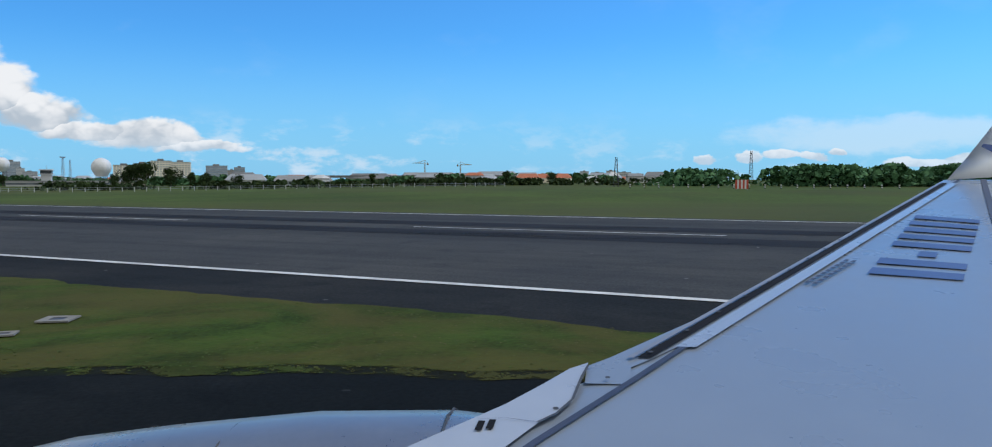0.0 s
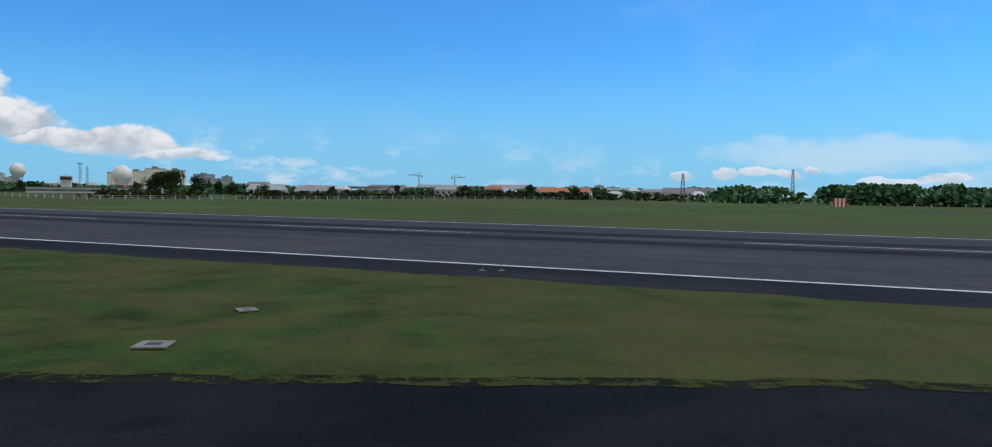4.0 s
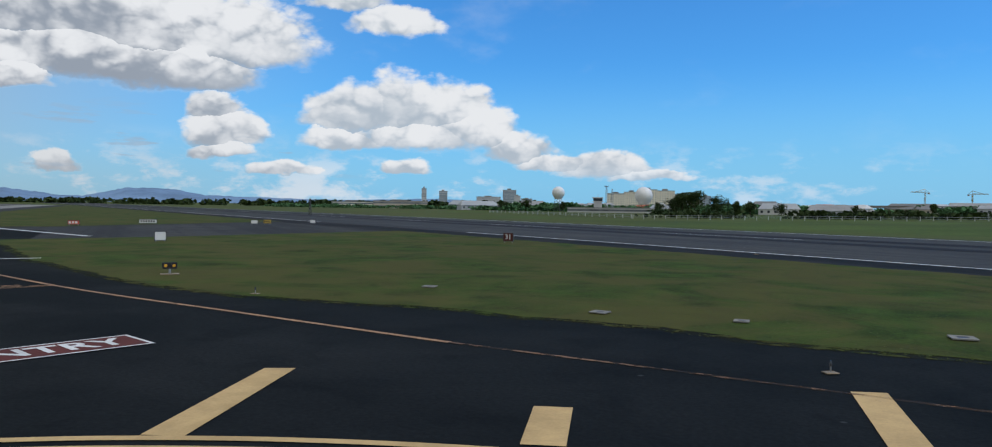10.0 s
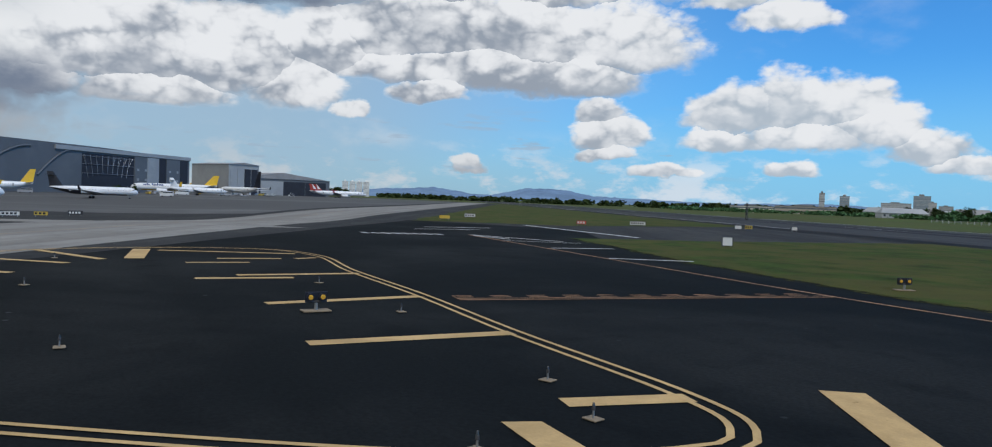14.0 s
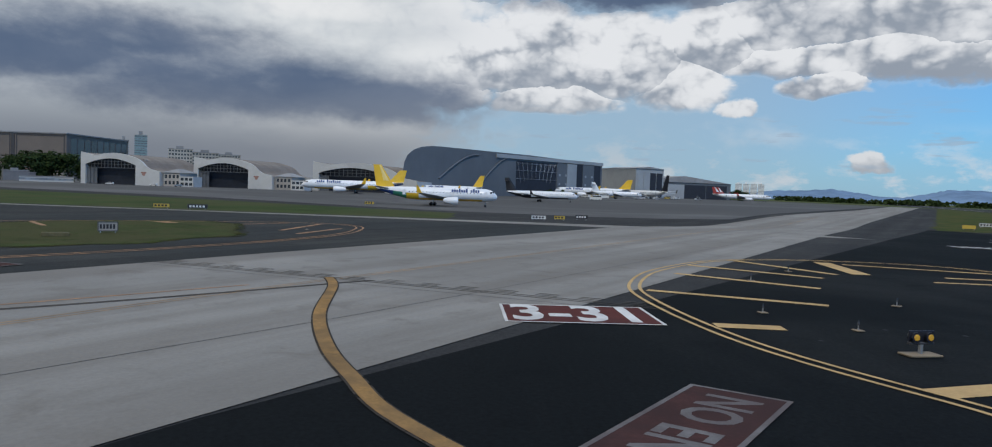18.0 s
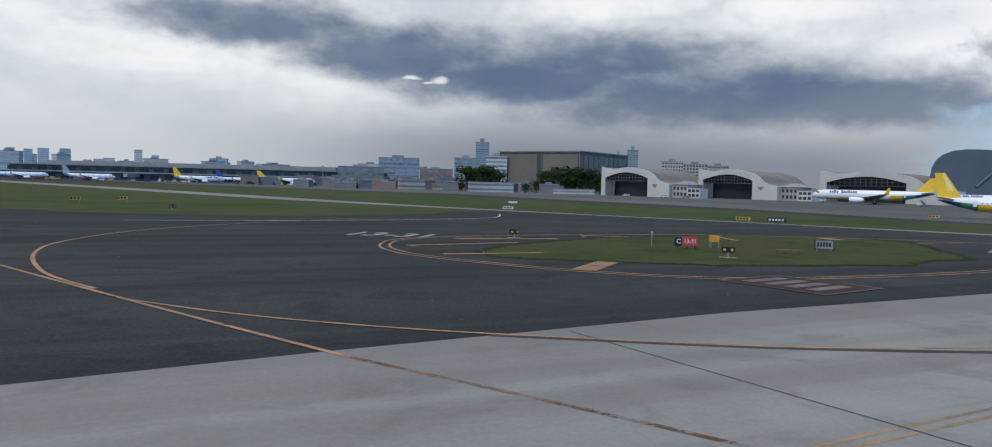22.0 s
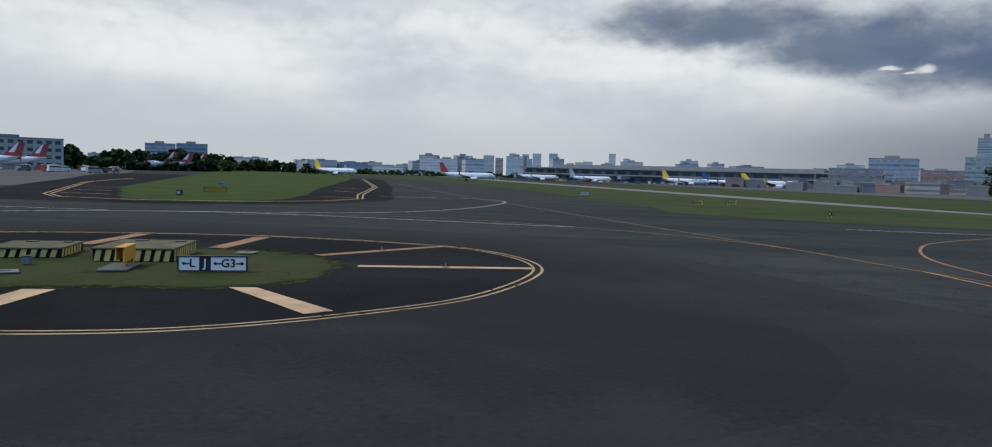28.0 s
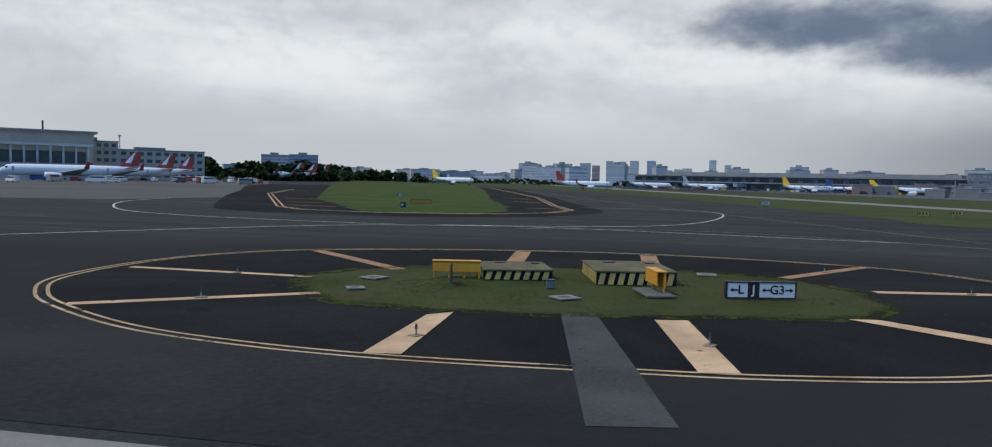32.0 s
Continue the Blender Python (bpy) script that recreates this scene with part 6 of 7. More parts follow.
def stripe_board():
    ob = thing("striped_board", "red and white striped board standing in the grass", "marker board", facing(-46, -230, towards(-46, -230)))
    for k in range(7):
        part("stripe", box(-1.75 + k * 0.5, -0.05, 0.3, -1.25 + k * 0.5, 0.05, 2.8), SIGN_RED if k % 2 == 0 else SIGN_WHITE, ob)
    for x in (-1.4, 1.4):
        part("leg", box(x - 0.08, 0.06, 0, x + 0.08, 0.2, 2.6), STEEL, ob)


stripe_board()
woods("far_woods", "belt of low green trees behind the field", [(455, -585), (330, -640), (200, -640), (80, -665), (-60, -640)], 45, 8.0, 9000, 1.6, 2, 0.0, LEAF_SUN_HAZE)
woods("far_woods", "dense green thicket on the rise beside the fence", [(-40, -340), (-90, -318), (-150, -300), (-240, -280), (-420, -240)], 60, 9.0, 24000, 1.0, 3, 0.0, LEAF_SUN_HAZE)
woods("far_woods", "low bushes before the long airfield buildings", [(780, -600), (700, -615), (640, -650), (560, -640), (480, -600)], 16, 4.5, 3500, 1.1, 12, 0.0, LEAF_SUN_HAZE)
woods("far_woods", "dark tree line beyond the end of the runway", [(1700, -560), (1250, -640), (980, -720), (700, -760), (520, -700)], 70, 10, 6000, 2.2, 4)
woods("far_woods", "bushes along the perimeter fence", [(215, -330), (120, -370), (0, -395), (-50, -380)], 30, 4.0, 3500, 0.9, 6)
for k, (x, y, i, s) in enumerate(((258, -520, 3, 1.05), (270, -530, 3, 1.0), (247, -534, 2, 1.1), (281, -541, 2, 1.0), (236, -540, 1, 0.8), (228, -548, 0, 0.9), (210, -560, 2, 0.7), (300, -560, 0, 0.8), (386, -570, 1, 0.7), (165, -575, 0, 0.7),
                                  (120, -590, 1, 0.7), (70, -600, 2, 0.7), (20, -610, 1, 0.8), (-15, -600, 0, 0.8), (440, -600, 2, 0.9), (460, -590, 0, 0.9))):
    tree(x, y, i, s, k * 47)

# ---------------------------------------------------------------- the hangars and the parking apron
big_hangar()
shed_hangar(947, -137, 38, 60, 31, 208, METAL_PALE, "pale grey hangar with a tall open door", (METAL_PALE, METAL_PALE, INSIDE_SHADE, INSIDE_SHADE))
shed_hangar(1080, -215, 132, 60, 20, 196, METAL_GREY, "wide grey hangar with open dark bays", (INSIDE_SHADE, METAL_PALE, INSIDE_SHADE, INSIDE_SHADE))
arch_hangar(646, 265, 1.0, 0.94, 60, 168, "white arched hangar with weathered barrel roof")
arch_hangar(671, 199, 1.04, 0.94, 60, 166, "white arched hangar with weathered barrel roof")
arch_hangar(691, 113, 1.4, 0.95, 60, 164, "white arched hangar behind parked aircraft", False)


def brown_hall():
    ob = thing("exhibition_hall", "huge brown panelled hall with a dark glazed end", "building", facing(1075, 584, 178))
    part("body", box(-66, -45, 0, 66, 102, 52.5, 0.2), WALL_BROWN, ob)
    part("roof", box(-67, -46, 52.51, 67, 103, 54), ROOF_GREY, ob)
    for x0, x1 in ((-65, -1), (6, 64)):
        bm = bmesh.new()
        for a, b, c, d in ((x0, 12, x0 + 1.2, 51), (x1 - 1.2, 12, x1, 51), (x0, 49.8, x1, 51)):
            add_box(bm, a, -45.4, b, c, -45.02, d)
        part("panel_frame", bm, DARK_STEEL, ob)
    part("wide_seam", box(0, -45.6, 0, 4.5, -45.03, 52.4), DARK_STEEL, ob)
    part("base_band", box(-66, -46, 0, 66, -45.04, 9), WALL_BEIGE, ob)
    for k in range(9):
        part("end_window", box(66.02, -36 + k * 15, 6, 66.4, -24 + k * 15, 48), GLASS_DARK, ob)


brown_hall()
# the blue-grey wall colour carries the haze over this far tower
building("tower_block", "tall blue-grey tower block in the distance", 3402, 2307, 70, 50, 222, WALL_BLUE, None, 20, 8)
building("tower_block", "teal clad tower block in the distance", 2400, 1036, 34, 30, 126, WALL_TEAL, None, 18, 6)
building("tower_block", "grey tower block in the distance", 2420, 1095, 26, 30, 112, WALL_GREY, None, 18, 5)
for x, y, w, h in ((1322, 500, 36, 50), (1332, 465, 40, 46), (1340, 430, 34, 44)):
    building("apartment_block", "beige apartment block with brown roof storeys", x, y, w, 20, h, WALL_BEIGE, None, 9, 8, group="apartment blocks", fine=True)
WALL_DULL = surface("wall_dull_grey", (0.16, 0.16, 0.165), 0.8, scale=0.1, fine=1.2, vary=0.2)
building("gate_building", "grey boxy gate building beside the terminal", 684, 593, 45, 34, 20, WALL_DULL, None, 4, 9)
building("glass_office", "blue glass office building with a roof garden", 938, 760, 56, 40, 39, WALL_BLUE, None, 7, 10, bands=True)
building("office_block", "pale green and white office block", 1004, 690, 34, 30, 42, WALL_TEAL, None, 8, 6, bands=True)
building("office_block", "white stepped office block", 1030, 655, 30, 30, 46, WALL_WHITE, None, 8, 6)
building("office_block", "red-brown arcaded low office building", 916, 676, 43, 30, 24, WALL_PINK, None, 4, 9)
# white house drawn in grey: its shade is put into the wall colour
building("white_house", "low white two-storey house with wide eaves", 602, 378, 35, 14, 7.0, WALL_GREY, None, 2, 8, pent=False, glass=WALL_DULL)
building("sign_wall", "long white wall with dark lettering bars", 634, 322, 32, 1.2, 3.2, WALL_WHITE, None, 1, 14, pent=False)
for k, (x, y, i, s) in enumerate(((634, 422, 3, 1.35), (642, 409, 3, 1.4), (638, 414, 2, 1.3), (648, 402, 3, 1.1), (670, 366, 3, 1.2), (676, 356, 3, 1.4), (682, 346, 3, 1.45), (688, 336, 3, 1.35), (684, 350, 2, 1.6), (694, 328, 2, 1.3), (662, 372, 2, 0.9), (668, 428, 0, 0.8), (690, 440, 1, 0.8), (618, 418, 0, 0.6), (625, 360, 0, 0.7),
                                  (676, 350, 2, 0.8), (650, 456, 2, 0.6), (1110, -300, 2, 1.0), (1140, -320, 3, 0.9), (1180, -345, 2, 1.0), (770, 95, 1, 0.8), (640, -20, 0, 0.6), (655, -30, 1, 0.5))):
    tree(x, y, i, s, k * 61)
terminal()
# clutter of low buildings between the apron and the city
for k in range(64):
    az, d = rng.uniform(29.5, 52), rng.uniform(640, 960)
    if 36.8 > az and d > 700:
        d -= 60
    x, y = HUB[0] + d * math.cos(radians(az)), HUB[1] + d * math.sin(radians(az))
    w, h = rng.uniform(9, 24), rng.uniform(4, 9) + (d - 640) * 0.012
    building("low_building", "low weathered service building among others", x, y, w, 12, h, rng.choice((WALL_GREY, WALL_DULL, WALL_BEIGE, WALL_DULL, WALL_DULL, WALL_PINK)), towards(x, y, rng.uniform(-35, 35)), max(1, int(h / 3.4)), max(3, int(w / 3)), pent=k % 3 == 0, group="low service buildings", glass=WALL_DULL)
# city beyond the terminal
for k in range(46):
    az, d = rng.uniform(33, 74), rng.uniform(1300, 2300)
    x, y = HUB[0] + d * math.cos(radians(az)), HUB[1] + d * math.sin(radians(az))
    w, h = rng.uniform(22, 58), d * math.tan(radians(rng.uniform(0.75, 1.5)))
    building("city_block", "distant city block in grey concrete", x, y, w, 24, h, rng.choice((FAR_GREY_HAZE, FAR_WHITE, FAR_BEIGE, FAR_BLUE_HAZE, FAR_GREY_HAZE)), towards(x, y, rng.uniform(-30, 30)), max(3, int(h / 5)), max(3, int(w / 6)), group="city blocks", glass=FAR_GLASS_HAZE)
for k in range(30):
    az, d = rng.uniform(70, 97), rng.uniform(1500, 2600)
    x, y = HUB[0] + d * math.cos(radians(az)), HUB[1] + d * math.sin(radians(az))
    w, h = rng.uniform(30, 80), d * math.tan(radians(rng.uniform(0.4, 0.85)))
    building("city_block", "distant low city block in pale concrete", x, y, w, 24, h, rng.choice((FAR_GREY_HAZE, FAR_WHITE, FAR_BEIGE)), towards(x, y, rng.uniform(-30, 30)), max(3, int(h / 5)), max(3, int(w / 7)), group="city blocks", glass=FAR_GLASS_HAZE)
for x, y, w, h, mat in ((1600, 3770, 60, 92, FAR_WHITE), (1640, 3747, 70, 112, FAR_GREY_HAZE), (1690, 3725, 50, 100, WALL_PINK), (1753, 3697, 43, 127, FAR_WHITE), (1814, 3668, 43, 124, FAR_BLUE_HAZE), (1835, 3660, 30, 100, FAR_GREY_HAZE), (1867, 3643, 56, 130, FAR_GREY_HAZE),
                        (1943, 3604, 56, 132, FAR_BLUE_HAZE), (2205, 3455, 43, 140, FAR_WHITE), (2267, 3416, 40, 114, FAR_GREY_HAZE), (1515, 3796, 80, 92, FAR_WHITE), (2100, 3520, 60, 92, FAR_WHITE), (2060, 3540, 50, 86, FAR_BEIGE), (2020, 3560, 44, 80, FAR_GREY_HAZE)):
    building("tower_block", "distant tower block on the skyline", x, y, w * 0.8, 40, h * 0.9, mat, None, 14, 5, group="skyline towers", glass=FAR_GLASS_HAZE, pent=False)
WALL_BRIGHT = surface("wall_bright_white", (0.76, 0.76, 0.74), 0.8, scale=0.15, fine=2.0, vary=0.1)
for az in (-18.2, -18.72, -19.22, -19.72):
    x, y = 105 + 2000 * math.cos(radians(az)), 12 + 2000 * math.sin(radians(az))
    building("apartment_block", "white apartment tower on a low rise", x, y, 15, 14, 37, WALL_BRIGHT, None, 12, 4, group="apartment blocks", glass=FAR_GLASS_HAZE, roof=WALL_BRIGHT)
west_terminal()
building("city_block", "grey office block above the trees", 82, 1571, 50, 30, 42, WALL_GREY, None, 7, 8)
building("city_block", "dark grey office block above the trees", 138, 1670, 56, 30, 46, WALL_BLUE, None, 7, 8)
lattice_mast(-9, 540, 24, 0.9, "tall floodlight mast on the apron", 1.6)
lattice_mast(620, 250, 16, 0.9, "floodlight mast before the hangars", 1.4)
lattice_mast(600, 560, 18, 0.9, "floodlight mast beside the terminal", 1.4)
woods("far_woods", "dark dense trees behind the western apron", [(0, 655), (40, 665), (90, 690), (130, 760), (150, 860)], 30, 17, 9000, 1.6, 8)
woods("far_woods", "dark tree belt beyond the apron", [(50, 1010), (120, 990), (190, 985), (260, 1010)], 30, 15, 3500, 1.8, 9)
woods("far_woods", "tree tops among the city blocks", [(330, 1250), (520, 1180), (760, 1020), (900, 860), (1000, 640)], 60, 9, 3500, 2.0, 10)

# aircraft
AIR_PALE_YELLOW = surface("aircraft_pale_yellow", (0.80, 0.62, 0.22), 0.35, scale=0.3, fine=3.0, vary=0.06, coat=0.2)
airliner("yellow_near", "white and yellow airliner with blue title bars", 347, 41.5, -88, 37.6, AIR_YELLOW, AIR_YELLOW, AIR_BLUE, stripe=AIR_PALE_YELLOW)
airliner("yellow_wide", "white wide-body airliner with a yellow tail", 583, 107, 96, 62, AIR_YELLOW, AIR_YELLOW, AIR_BLUE)
airliner("yellow_plain", "white airliner with a yellow tail before the hangar", 668, 50, 92, 46, AIR_YELLOW, None, AIR_BLUE)
airliner("rear_jet", "white rear-engined jet with a dark T-tail", 496, -3, -96, 36, AIR_BLACK, AIR_BLACK, rear_engines=True)
airliner("yellow_wide", "white wide-body airliner parked by the hangar doors", 741, -64, 76, 62, AIR_YELLOW)
airliner("bizjet", "small white jet with rear engines", 668, -72, -94, 36, AIR_WHITE, rear_engines=True)
airliner("dark_tail", "white wide-body airliner with a black tail fin", 832, -130, 24, 60, AIR_BLACK, fin_rise=0.25)
airliner("red_tail", "white airliner with a red tail fin", 957, -262, -100, 60, AIR_RED, stripe=AIR_WHITE)
airliner("red_tail", "white airliner with a red tail fin, parked behind another", 985, -275, -112, 60, AIR_RED)
airliner("yellow_plain", "white airliner with a yellow tail at the terminal", 570, 697, -40, 41, AIR_YELLOW)
airliner("blue", "blue and white airliner at the terminal", 600, 675, -42, 43, AIR_BLUE, AIR_BLUE)
airliner("yellow_gate", "white wide-body airliner with a yellow tail at the terminal", 636, 648, -42, 56, AIR_YELLOW)
airliner("red_white", "white airliner with a red tail fin on the taxiway", 312, 640, -24, 44, AIR_RED)
airliner("green_tail", "white airliner with a yellow and green tail", 216, 690, -46, 40, AIR_YELLOW, AIR_GREEN)
airliner("white", "plain white airliner at a distant gate", 455, 800, -30, 44, AIR_GREY)
airliner("white", "plain white airliner at the terminal", 505, 775, -34, 44, AIR_GREY)
airliner("white", "plain white airliner far along the apron", 450, 1010, -26, 44, AIR_GREY)
airliner("red_wide", "white wide-body airliner with a red and white tail", -20, 480, 190, 58, AIR_RED, stripe=AIR_WHITE)
airliner("red_wide", "white wide-body airliner with a red and white tail, second in line", -8, 520, 200, 62, AIR_RED)
airliner("red_wide", "white wide-body airliner with a red and white tail, third in line", 0, 550, 205, 62, AIR_RED)
for k in range(3):
    airliner("red_tail", "white airliner with a red tail on the far apron", 66 + k * 12, 700 + k * 22, 184 + k * 4, 40, AIR_RED)


def van(x, y, az, label, body, L=4.8, H=2.0):
    ob = thing("service_van", label, "vehicle", pose(x, y, lift(x, y), 0, 0, az), "apron vehicles")
    part("body", box(-L / 2, -0.95, 0.4, L / 2, 0.95, H * 0.62, 0.08), body, ob)
    part("cabin", box(-L / 2 + 0.1, -0.88, H * 0.62, L * 0.28, 0.88, H, 0.1), body, ob)
    part("window_band", box(-L / 2 + 0.3, -0.91, H * 0.68, L * 0.26, 0.91, H * 0.9), GLASS_DARK, ob)
    for dx in (-L * 0.32, L * 0.32):
        for s in (-0.85, 0.85):
            part("wheel", tube((dx, s - 0.12, 0.36), (dx, s + 0.12, 0.36), 0.36, n=10), TYRE, ob)


for x, y, az, mat, L, H in ((3, 470, 10, SIGN_WHITE, 6, 2.4), (14, 500, 80, SIGN_WHITE, 5, 2.0), (30, 560, 20, WALL_BEIGE, 9, 3.2), (36, 566, 20, DARK_STEEL, 6, 2.6), (-14, 462, 5, AIR_RED, 5, 2), (-28, 458, 5, AIR_BLUE, 7, 2.6),
                            (-2, 500, 95, SIGN_YELLOW, 5, 2.2), (57, 650, 12, SIGN_WHITE, 6, 2.6), (330, 620, -20, SIGN_WHITE, 5, 2.0), (600, 236, 95, SIGN_WHITE, 4.6, 1.6), (604, 222, 95, WALL_BLUE, 4.6, 1.6), (597, 262, 92, SIGN_WHITE, 4.6, 1.6),
                            (590, 690, 40, SIGN_WHITE, 7, 2.8), (575, 720, 40, SIGN_WHITE, 6, 2.4), (620, 650, 60, AIR_BLUE, 7, 2.8), (640, 30, 90, WALL_GREY, 8, 3), (560, -40, 80, SIGN_WHITE, 7, 3), (660, -60, 90, SIGN_WHITE, 9, 3.4), (700, -95, 80, WALL_GREY, 9, 3.0)):
    van(x, y, az, "service vehicle standing on the apron", mat, L, H)

def stairs_truck(x, y, az):
    ob = thing("stairs_truck", "white mobile boarding stairs on a small truck", "vehicle", pose(x, y, lift(x, y), 0, 0, az), "apron vehicles")
    part("chassis", box(-3.2, -0.9, 0.4, 3.2, 0.9, 0.8, 0.05), WALL_GREY, ob)
    part("cab", box(1.9, -0.85, 0.8, 3.2, 0.85, 1.9, 0.08), SIGN_WHITE, ob)
    bm = bmesh.new()
    for k in range(9):
        add_box(bm, -3.0 + k * 0.5, -0.7, 0.8 + k * 0.28, -2.45 + k * 0.5, 0.7, 1.08 + k * 0.28)
    part("steps", bm, METAL_PALE, ob)
    for s in (-0.75, 0.75):
        part("rail", tube((-3.0, s, 1.9), (1.5, s, 4.3), 0.05, n=5), STEEL, ob)
        for dx in (-2.0, 2.3):
            part("wheel", tube((dx, s - 0.12, 0.38), (dx, s + 0.12, 0.38), 0.38, n=10), TYRE, ob)


for x, y, az in ((690, -92, 30), (715, -112, 100), (758, -112, 70), (800, -150, 20), (705, -60, 80), (560, 80, 150), (820, -175, 95)):
    stairs_truck(x, y, az)
rng2 = random.Random(77)
for k in range(26):
    x = rng2.uniform(640, 900)
    y = 40 - (x - 560) * 0.62 + rng2.uniform(-14, 22)
    van(x, y, rng2.uniform(0, 180), "service vehicle standing among the parked aircraft", rng2.choice((SIGN_WHITE, WALL_GREY, SIGN_YELLOW, WALL_BLUE, SIGN_WHITE)), rng2.uniform(4.2, 8.0), rng2.uniform(1.7, 3.0))
for k in range(30):
    x, y = rng2.uniform(-20, 66), rng2.uniform(380, 600)
    if x < 24 and y > 440:
        x += 42
    van(x, y, rng2.uniform(0, 180), "service vehicle on the western apron", rng2.choice((SIGN_WHITE, WALL_BEIGE, DARK_STEEL, SIGN_WHITE, AIR_RED)), rng2.uniform(4.2, 9.0), rng2.uniform(1.7, 3.2))
for k in range(30):
    x = rng2.uniform(470, 640)
    y = 905 - (x - 470) * 1.404 - 62 + rng2.uniform(-26, 14)
    van(x, y, rng2.uniform(0, 180), "service vehicle at the terminal gates", rng2.choice((SIGN_WHITE, WALL_GREY, SIGN_YELLOW, AIR_RED, SIGN_WHITE, DARK_STEEL)), rng2.uniform(4.2, 9.0), rng2.uniform(1.7, 3.2))

# ---------------------------------------------------------------- lights, signs and covers on the field
PLATE = surface("lamp_plate", (0.22, 0.17, 0.11), 0.8, scale=2.0, fine=20.0, vary=0.2)


def edge_light(x, y, src=[]):
    m = pose(x, y, lift(x, y) + 0.02, 0, 0, (x * 37 + y * 11) % 50)
    if src:
        return copy_thing(src[0], m)
    ob = thing("edge_light", "small taxiway edge light on a brown square base", "light", m, "edge lights")
    part("base", box(-0.19, -0.16, 0, 0.19, 0.16, 0.035, 0.012), PLATE, ob)
    part("stem", tube((0, 0, 0.035), (0, 0, 0.20), 0.024), STEEL, ob)
    part("lamp_body", tube((0, 0, 0.20), (0, 0, 0.29), 0.042, 0.038), DARK_STEEL, ob)
    part("lens", tube((0, 0, 0.29), (0, 0, 0.36), 0.036, 0.02), GLASS_DARK, ob)
    src.append(ob)
    return ob


for x, y in ((89.6, -29.5), (116.8, -32), (117.7, -2.9), (114.4, -1.9), (129.5, -3.7), (113.6, 1.3), (139.8, -3.4), (141.6, 9.5), (138.5, 16.6), (135, 14.5), (126.0, 8.0), (150, 13), (156, 8.5), (74.0, 94.9), (81.9, 92.0), (68.5, 110.5), (67.5, 103.2), (98.5, 107.3),
             (148, 81), (147, 74.2), (146, 65.6), (168, 77.5), (99.5, 99.2), (53.9, -60.6), (52.8, -60.6), (105.8, -84.9), (182, 44.5)):
    edge_light(x, y)


def guard_light(x, y, az, src=[]):
    m = pose(x, y, lift(x, y) + 0.02, 0, 0, az + 90)
    if src:
        return copy_thing(src[0], m)
    ob = thing("guard_light", "twin amber runway guard light on a short stand", "light", m, "guard lights")
    part("base", box(-0.55, -0.3, 0, 0.55, 0.3, 0.06, 0.015), PLATE, ob)
    part("stem", tube((0, 0, 0.06), (0, 0, 0.34), 0.07), STEEL, ob)
    part("housing", box(-0.42, -0.06, 0.34, 0.42, 0.10, 0.42, 0.02), DARK_STEEL, ob)
    part("backing_plate", box(-0.44, -0.02, 0.42, 0.44, 0.02, 0.76, 0.015), AIR_BLACK, ob)
    for s in (-1, 1):
        h = part("lamp_hood", tube((s * 0.24, 0.14, 0.56), (s * 0.24, -0.12, 0.56), 0.14, 0.16, 14), AIR_BLACK, ob)
        part("lens", tube((s * 0.24, -0.12, 0.56), (s * 0.24, -0.14, 0.56), 0.10, 0.085, 14), LAMP_GLASS, h, "amber lens")
    src.append(ob)
    return ob


guard_light(131.0, 14.6, 190)
guard_light(129.1, -35.5, 150)
guard_light(130.6, -0.6, 180)
guard_light(161.2, 80.7, 235)
guard_light(157.2, 61.2, 200)
guard_light(168, 139.5, 240)


def cover(x, y, s, turn, src=[]):
    m = pose(x, y, lift(x, y) + 0.05, 0, 0, turn)
    ob = copy_thing(src[0], m) if src else thing("pit_cover", "pale concrete pit frame with a dark lid in the grass", "cover", m, "pit covers")
    if not src:
        bm = bmesh.new()
        for x0, y0, x1, y1 in ((-0.6, -0.6, 0.6, -0.28), (-0.6, 0.28, 0.6, 0.6), (-0.6, -0.28, -0.28, 0.28), (0.28, -0.28, 0.6, 0.28)):
            add_box(bm, x0, y0, 0, x1, y1, 0.09)
        part("frame", bm, CONCRETE, ob)
        part("lid", box(-0.28, -0.28, 0, 0.28, 0.28, 0.06), DARK_STEEL, ob)
        src.append(ob)
    ob.scale = (s, s, 0.55)


for x, y, s, t in ((33.7, -41.1, 0.85, 8), (33.9, -38.7, 0.55, 20), (63.3, -37.9, 0.8, 5), (62.7, -44.6, 0.6, 30), (94.3, -37.7, 0.5, 12), (86.7, -38.5, 0.7, 15), (81.0, 100.8, 0.8, 10), (74.5, 107.8, 0.8, 40), (91.0, 106.8, 0.8, 60), (73.3, 104.6, 0.6, 0), (100, -36.5, 0.6, 0), (112, -40, 0.6, 20)):
    cover(x, y, s, t)


